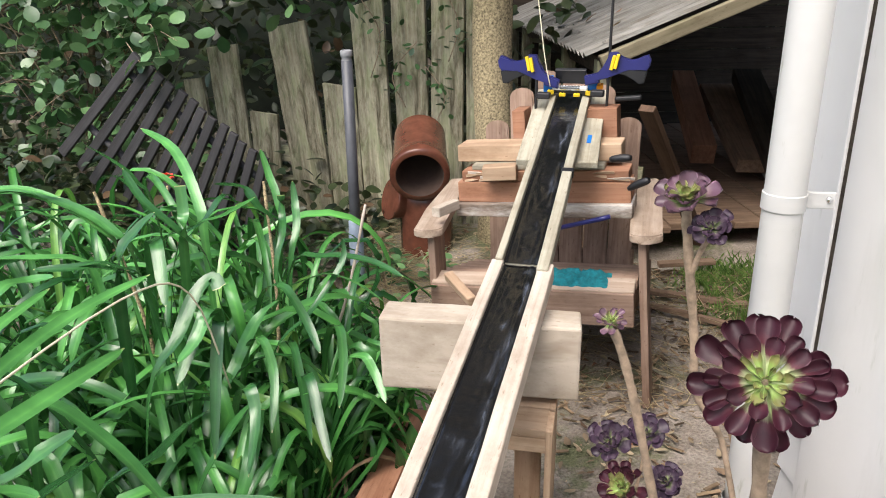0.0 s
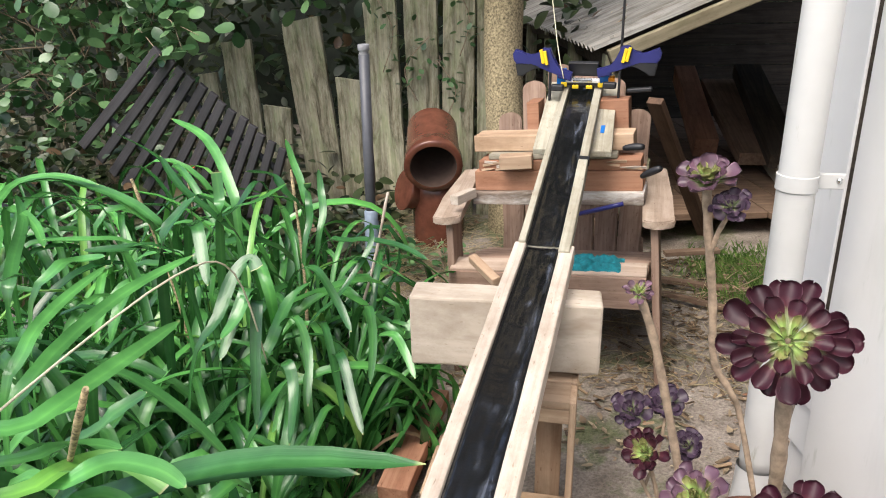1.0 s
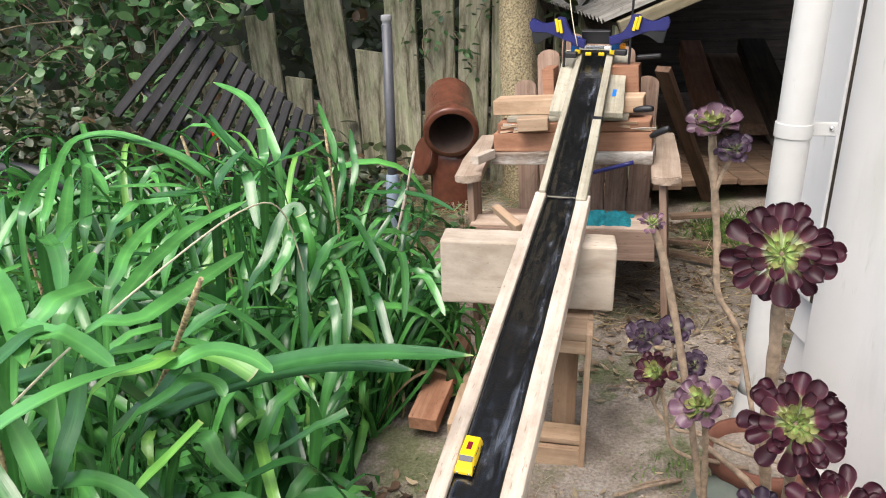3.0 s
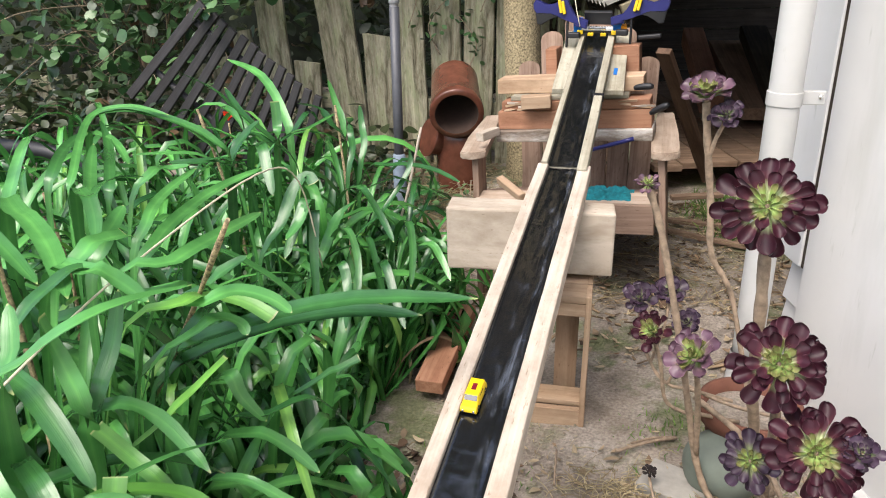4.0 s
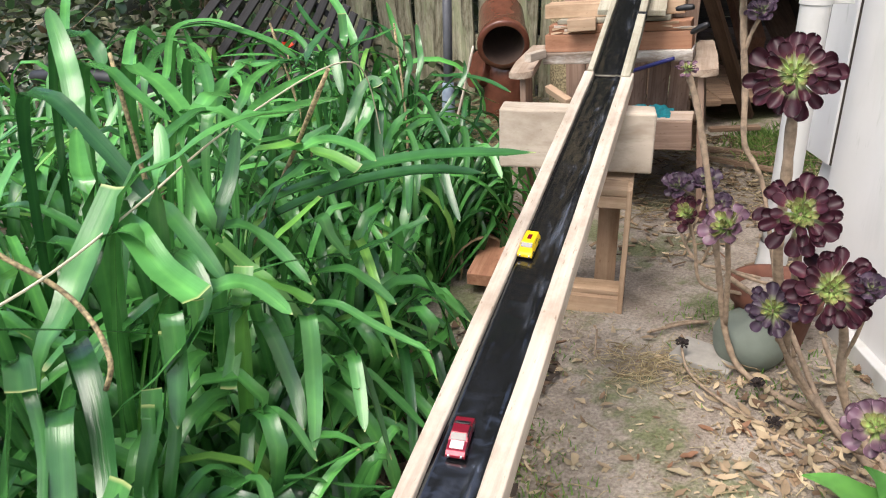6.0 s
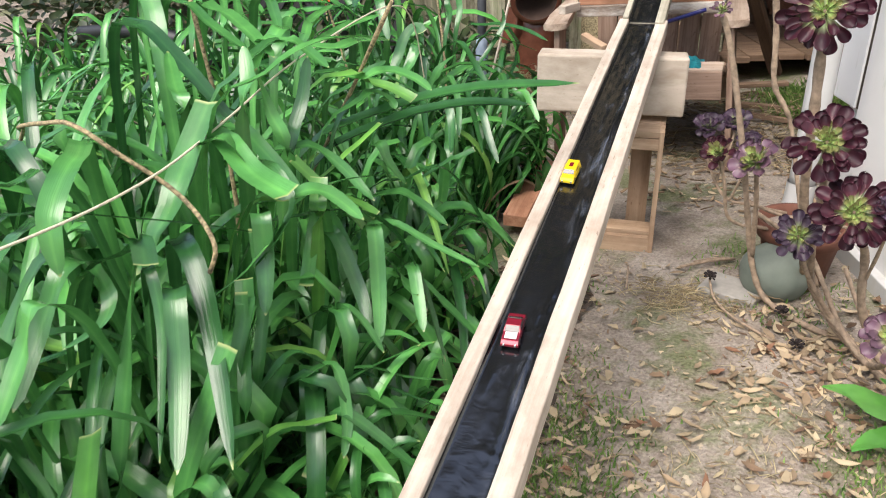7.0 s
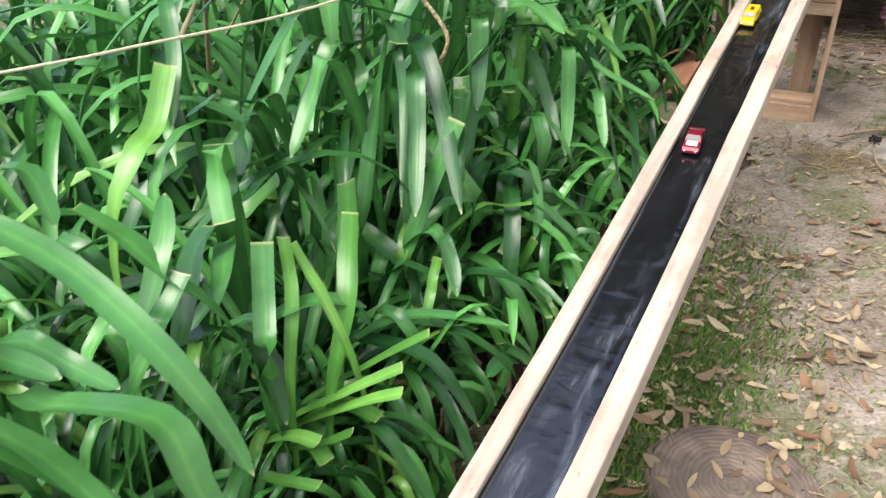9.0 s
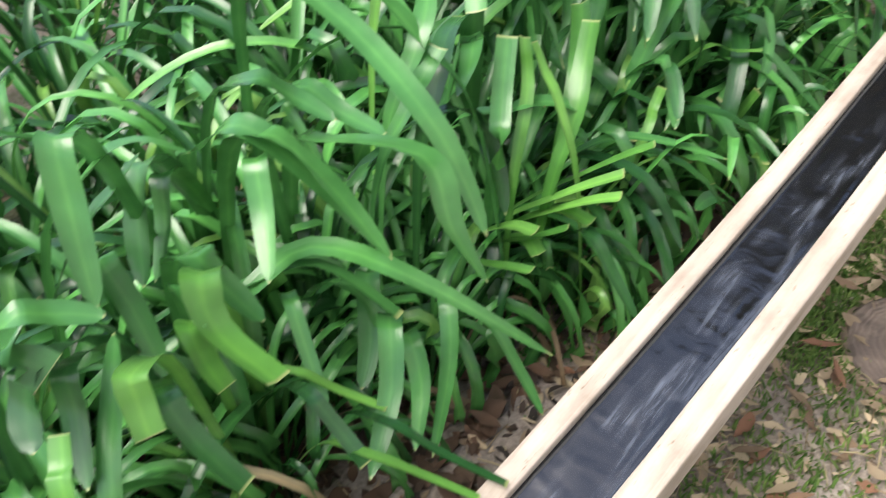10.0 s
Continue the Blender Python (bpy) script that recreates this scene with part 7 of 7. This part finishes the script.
def build_litter():
    bm = bmesh.new()
    for rnd, x, y in list(scatter(1700, path_area, 3)) + list(scatter(900, back_area, 4)) + list(scatter(500, behind_chair, 14)) + list(scatter(700, bed_edge, 7)) + list(scatter(520, foot_area, 17)) + list(scatter(520, bed_low, 27)):
        L = 0.009 + 0.034 * rnd.random() ** 1.7
        curled_leaf(bm, Matrix.Translation(at_ground(x, y, rnd.uniform(0.004, 0.013))) @ pose(0, 0, 0, rnd.uniform(-20, 20), rnd.uniform(-12, 12), rnd.uniform(0, 360)), L, L * rnd.uniform(0.22, 0.55), rnd.uniform(-0.4, 0.9), rnd.uniform(-0.4, 1.0), rnd)
    rnd = random.Random(91)
    for k in range(26):
        a, r = rnd.uniform(0, 6.28), 0.12 * rnd.random() ** 0.5
        leaf_blade(bm, Matrix.Translation(at_ground(0.075 + r * math.cos(a), -0.315 + r * math.sin(a), 0.022)) @ pose(0, 0, 0, rnd.uniform(-12, 12), rnd.uniform(-10, 10), rnd.uniform(0, 360)), rnd.uniform(0.02, 0.045), rnd.uniform(0.008, 0.016), 0.1, 0.1)
    rnd = random.Random(92)
    for k in range(260):
        x, y = (rnd.gauss(-0.02, 0.10), rnd.uniform(-0.9, 0.45)) if k % 3 else (rnd.uniform(0.1, 0.5), rnd.uniform(-0.5, 0.6))
        if k > 180:
            x, y = rnd.gauss(0.30, 0.07), rnd.gauss(0.76, 0.12)
        curled_leaf(bm, Matrix.Translation(at_ground(x, y, rnd.uniform(0.008, 0.016))) @ pose(0, 0, 0, rnd.uniform(-25, 25), rnd.uniform(-14, 14), rnd.uniform(0, 360)), rnd.uniform(0.026, 0.058), rnd.uniform(0.011, 0.022), rnd.uniform(-0.3, 0.9), rnd.uniform(-0.3, 1.0), rnd)
    tagged(obj("leaf_litter", bm, M_LITTER), "dry brown and yellow fallen leaves on the soil", "leaf litter", kind="stuff")
    bm = bmesh.new()
    rnd = random.Random(52)
    roof = SHED @ pose(0, 0, 0.89, 0, -math.degrees(math.atan(0.40)))
    for k in range(150):
        # leaves caught in the valleys of the iron and along its eave
        x, y = (rnd.uniform(-0.03, 2.0), rnd.uniform(0.02, 2.4)) if k % 3 else (rnd.uniform(-0.04, 0.25), rnd.uniform(0.02, 2.0))
        y = 0.057 + 0.076 * round((y - 0.057) / 0.076) + rnd.uniform(-0.012, 0.012)
        curled_leaf(bm, roof @ pose(x, y, 0.026, rnd.uniform(-20, 20), rnd.uniform(-10, 10), rnd.gauss(0, 40)), rnd.uniform(0.04, 0.09), rnd.uniform(0.012, 0.025), rnd.uniform(-0.3, 0.6), rnd.uniform(-0.3, 0.6), rnd)
    tagged(obj("roof_leaves", bm, M_LITTER), "dry fallen leaves lying in the corrugations of the roof", "leaf litter", kind="stuff")
    bm = bmesh.new()
    for rnd, x, y in list(scatter(2600, path_area, 5)) + list(scatter(1300, back_area, 6)) + list(scatter(420, straw_heap, 16)):
        a, L = rnd.uniform(0, 6.28), 0.008 + 0.05 * rnd.random() ** 2.2 if y < 1.6 else rnd.uniform(0.04, 0.2)
        p = at_ground(x, y, rnd.uniform(0.005, 0.012 if y < 1.6 else 0.05))
        d = Vector((math.cos(a), math.sin(a), rnd.uniform(-0.06, 0.12)))
        tube(bm, [p, p + d * L * 0.5 + Vector((0, 0, rnd.uniform(0, 0.006))), p + d * L], rnd.uniform(0.0005, 0.0013), 4)
    rnd = random.Random(61)
    for k in range(230):
        # pale curly roots and straw by the paving slab
        p = at_ground(rnd.gauss(0.05, 0.075), rnd.gauss(0.93, 0.055), rnd.uniform(0.006, 0.02))
        a, pts = rnd.uniform(0, 6.28), []
        turn = rnd.uniform(-1.1, 1.1)
        for i in range(6):
            pts.append(p.copy())
            p = p + Vector((math.cos(a), math.sin(a), rnd.uniform(-0.25, 0.25))) * rnd.uniform(0.008, 0.02)
            p.z = max(p.z, ground_z(p.x, p.y) + 0.004)
            a += turn * rnd.uniform(0.2, 1.0)
        tube(bm, pts, rnd.uniform(0.0006, 0.0013), 4)
    tagged(obj("straw_and_twigs", bm, M_STRAW), "dry straw and thin twigs scattered on the soil", "straw", kind="stuff")
    bm = bmesh.new()
    rnd = random.Random(8)
    for k in range(825):
        x, y = path_area(rnd)
        if k > 760:
            x, y = rnd.gauss(0.0, 0.07), rnd.uniform(-0.75, 0.2)
        elif k > 720:
            x, y = rnd.uniform(0.15, 0.45), rnd.uniform(2.6, 3.2)
        elif k > 690:
            x, y = rnd.gauss(-0.10, 0.05), rnd.gauss(-0.24, 0.12)
        elif k > 660:
            x, y = bed_low(rnd)
        elif k > 440:
            x, y = (rnd.uniform(-0.36, 0.55), rnd.uniform(-1.5, 0.45)) if k % 2 else (rnd.gauss(-0.04, 0.09), rnd.gauss(-0.35, 0.35))
        if noise.noise(Vector((x * 2.5, y * 2.5, 9))) < -0.05 and k <= 720:
            continue
        for i in range(46):
            a = rnd.uniform(0, 6.28)
            p = at_ground(x + rnd.gauss(0, 0.05), y + rnd.gauss(0, 0.05), 0.0)
            h = rnd.uniform(0.006, 0.022) * (2.6 if 720 < k <= 760 else 1)
            lean = Vector((math.cos(a), math.sin(a), 0)) * h * rnd.uniform(0.2, 1.0)
            w = Vector((-math.sin(a), math.cos(a), 0)) * rnd.uniform(0.0012, 0.0028)
            v = [bm.verts.new(q) for q in (p - w, p + w, p + lean * 0.5 + Vector((0, 0, h * 0.7)) + w * 0.7, p + lean + Vector((0, 0, h)), p + lean * 0.5 + Vector((0, 0, h * 0.7)) - w * 0.7)]
            bm.faces.new(v)
    tagged(obj("grass_tufts", bm, M_GRASS), "short moss and grass tufts on the trodden soil", "grass", kind="stuff")
    bm = bmesh.new()
    for rnd, x, y in scatter(9000, path_area, 15):
        p = at_ground(x, y, 0.004)
        s = 0.0015 + 0.007 * rnd.random() ** 2.5
        turn = rnd.uniform(0, 6.28)
        ring = [bm.verts.new(p + Vector((s * rnd.uniform(0.7, 1.2) * math.cos(turn + 1.257 * k), s * rnd.uniform(0.7, 1.2) * math.sin(turn + 1.257 * k), 0))) for k in range(5)]
        top = bm.verts.new(p + Vector((rnd.uniform(-0.3, 0.3) * s, rnd.uniform(-0.3, 0.3) * s, s * rnd.uniform(0.4, 0.9))))
        for k in range(5):
            bm.faces.new((ring[k], ring[(k + 1) % 5], top)).smooth = True
    tagged(obj("soil_crumbs", bm, leafy("soil_crumb_brown", (0.13, 0.095, 0.07), (0.42, 0.36, 0.28), 0.95, 0.0, 0, "island")), "small crumbs of soil and bark", "crumbs", kind="stuff")


def build_mulch():
    bm = bmesh.new()
    for rnd, x, y in scatter(900, chip_area, 44):
        L, w, th = rnd.uniform(0.012, 0.06), rnd.uniform(0.004, 0.014), rnd.uniform(0.002, 0.005)
        m = Matrix.Translation(at_ground(x, y, rnd.uniform(0.006, 0.02))) @ pose(0, 0, 0, rnd.uniform(-30, 30), rnd.uniform(-16, 16), rnd.uniform(0, 360))
        near, far = ([bm.verts.new(m @ Vector((e * L / 2, a * w / 2 * rnd.uniform(0.5, 1), b * th / 2))) for a, b in ((-1, -1), (1, -1), (1, 1), (-1, 1))] for e in (-1, 1))
        for k in range(4):
            bm.faces.new((near[k], near[(k + 1) % 4], far[(k + 1) % 4], far[k]))
        bm.faces.new(near[::-1])
        bm.faces.new(far)
    tagged(obj("bark_mulch", bm, leafy("bark_chip_brown", (0.055, 0.034, 0.022), (0.34, 0.235, 0.15), 0.9, 0.0, 0, "island")), "brown bark chips and splinters around the chair", "mulch", kind="stuff")


def under_leaves(rnd):
    y = rnd.uniform(-1.6, 1.0)
    return ramp_edge(y) + 0.05 - 0.75 * rnd.random() ** 1.3, y


def build_gap_shade_leaves():
    # dark pieces added so the gaps between strap leaves look deeply shaded
    bm = bmesh.new()
    for rnd, x, y in scatter(3400, under_leaves, 71):
        L = rnd.uniform(0.018, 0.055)
        curled_leaf(bm, Matrix.Translation(at_ground(x, y, rnd.uniform(0.006, 0.022))) @ pose(0, 0, 0, rnd.uniform(-35, 35), rnd.uniform(-20, 20), rnd.uniform(0, 360)), L, L * rnd.uniform(0.3, 0.7), rnd.uniform(-0.6, 0.9), rnd.uniform(-0.6, 1.0), rnd)
    tagged(obj("leaf_mould", bm, leafy("shade_dark_leaf_brown", (0.022, 0.016, 0.012), (0.13, 0.075, 0.045), 0.85, 0.0, 0, "island")), "dark leaf pieces added to deepen the shade under the strap leaves", "leaf mould", kind="stuff")


def build_log_round():
    x, y = 0.075, -0.315
    t = thing("log_round", pose(x, y, ground_z(x, y) - 0.004), "flat log slice set in the ground as a step", "log slice")
    m, n, l, b = material("end_grain")
    v = coords(n, l)
    w = n.new("ShaderNodeTexWave")
    w.wave_type, w.rings_direction = 'RINGS', 'Z'
    w.inputs["Scale"].default_value, w.inputs["Distortion"].default_value, w.inputs["Detail"].default_value = 34, 7.0, 6
    l.new(v, w.inputs["Vector"])
    c = ramp(n, [(0.1, (0.20, 0.155, 0.128)), (0.8, (0.235, 0.185, 0.152))])
    l.new(w.outputs["Fac"], c.inputs[0])
    dirt = ramp(n, [(0.45, (0.6, 0.6, 0.6)), (0.65, (1.1, 1.08, 1.05))])
    l.new(noise_tex(n, l, v, 20, 5), dirt.inputs[0])
    l.new(mixed(n, l, 1.0, c.outputs[0], dirt.outputs[0], 'MULTIPLY'), b.inputs["Base Color"])
    b.inputs["Roughness"].default_value = 0.92
    bump(n, l, b, w.outputs["Fac"], 0.3, 0.003)
    bm = lathe(bmesh.new(), [(0.128, -0.03), (0.130, 0.008), (0.122, 0.018), (0.09, 0.021), (0.05, 0.02), (0.0, 0.021)], 48)
    for q in bm.verts:
        q.co.x *= 1 + 0.05 * math.sin(3 * math.atan2(q.co.y, q.co.x))
    part("disc", bm, m, t)
    bm = lathe(bmesh.new(), [(0.127, -0.02), (0.135, -0.004), (0.1345, 0.008), (0.128, 0.011)], 60)
    for q in bm.verts:
        a = math.atan2(q.co.y, q.co.x)
        q.co.x *= 1 + 0.05 * math.sin(3 * a)
        q.co *= 1 + 0.02 * math.sin(17 * a + 40 * q.co.z)
    part("bark", bm, M_BARK, t, "rough bark rim")


def build_small_things():
    # broad-leaved seedling by the wall
    t = thing("broadleaf_plant", pose(0.535, 0.485, ground_z(0.535, 0.485)), "low plant with broad bright green leaves", "plant")
    mat = leafy("broad_leaf_green", (0.09, 0.30, 0.05), (0.14, 0.38, 0.08), 0.3, 0.3)
    for a, L, w, up in ((165, 0.19, 0.085, 30), (215, 0.16, 0.07, 22), (135, 0.13, 0.06, 45), (255, 0.14, 0.06, 30)):
        bm = bmesh.new()
        rows = []
        for i in range(11):
            s = i / 10
            half = w / 2 * math.sin(math.pi * s ** 0.8) ** 0.7 if 0 < s < 1 else 0.003
            c = Vector((L * s, 0, -0.35 * L * s * s + 0.004 * math.sin(9 * s)))
            rows.append([bm.verts.new(c + Vector((0, half * q, 0.22 * half * q * q + 0.003 * math.sin(14 * s + 3 * q)))) for q in (-1, -0.5, 0, 0.5, 1)])
        for r0, r1 in zip(rows, rows[1:]):
            for q in range(4):
                bm.faces.new((r0[q], r1[q], r1[q + 1], r0[q + 1])).smooth = True
        bmesh.ops.transform(bm, matrix=pose(0, 0, 0.01, 0, 0, a) @ pose(0, 0, 0, 0, -up, 0), verts=bm.verts)
        part("leaf", bm, mat, t)
    for k, (p, q, r) in enumerate([((0.0, 1.09, 0.018), (0.135, 1.185, 0.022), 0.0045), ((0.13, 1.19, 0.02), (0.03, 1.13, 0.02), 0.003), ((-0.12, 0.93, 0.01), (-0.14, 1.06, 0.01), 0.003)]):
        bm = bmesh.new()
        tube(bm, bent([p, (Vector(p) + Vector(q)) / 2 + Vector((0, 0, 0.006)), q], 4), r, 7)
        tagged(obj("twig", bm, M_STEM), "dry brown twig lying on the soil", "twig", "twigs on the soil")
    for p, q, w in (((-0.03, 2.75, 0.02), (0.40, 2.70, 0.03), 0.03), ((0.0, 2.62, 0.02), (0.36, 2.48, 0.03), 0.022), ((0.0, 3.0, 0.04), (0.22, 3.08, 0.05), 0.04)):
        p, q = Vector(p), Vector(q)
        d = q - p
        board("old_stick", d.length, w, 0.02, slope_frame((p + q) / 2 + Vector((0, 0, 0.02)), d), M_SHEDWOOD, "weathered brown length of timber on the ground", "stick", "timber behind the chair")
    bm = bmesh.new()
    tube(bm, bent([(-3.1, 2.0, 0.32), (-2.75, 1.98, 0.35), (-2.45, 2.0, 0.31), (-2.3, 2.1, 0.1), (-2.3, 2.2, -0.1)], 6), 0.035, 12)
    tagged(obj("black_hose", bm, M_BLACK), "thick black plastic hose among the leaves", "hose")
    t = thing("red_bloom", pose(-1.80, 2.24, 0.1), "single red bloom on a thin stalk before the slats", "flower")
    bm = bmesh.new()
    tube(bm, bent([(0.02, 0, 0), (0.01, 0, 0.2), (0, 0, 0.36)], 4), 0.004, 6)
    part("stalk", bm, M_DRYSTALK, t)
    bm = bmesh.new()
    for k in range(9):
        leaf_blade(bm, pose(0, 0, 0.37, 0, 0, 40 * k) @ pose(0, 0, 0, 0, -40 - 5 * k, 0), 0.045, 0.025)
    part("petals", bm, M_RED_BLOOM, t)
    # rope from the house wall down into the leaves, and the gate's string
    bm = bmesh.new()
    tube(bm, bent([(-1.0, -1.5, -0.1), (-0.95, -1.35, 0.5), (-0.80, -1.1, 0.69), (-0.63, -0.72, 0.70), (-0.575, -0.45, 0.685), (-0.575, -0.22, 0.68), (-0.63, 0.02, 0.685), (-0.70, 0.35, 0.71), (-0.74, 0.8, 0.735), (-0.76, 1.0, 0.66), (-0.77, 1.1, 0.4)], 5), 0.0019, 7)
    tagged(obj("rope", bm, M_ROPE), "thin cream rope lying slack over the leaves", "rope")
    bm = bmesh.new()
    tube(bm, bent([(-0.338, 2.27, 0.885), (-0.40, 2.36, 1.12), (-0.645, 2.86, 2.2)], 4), 0.0018, 6)
    tagged(obj("pull_string", bm, M_ROPE), "thin pale string rising from the start gate", "string")


build_litter()
build_mulch()
build_gap_shade_leaves()
build_log_round()
build_small_things()
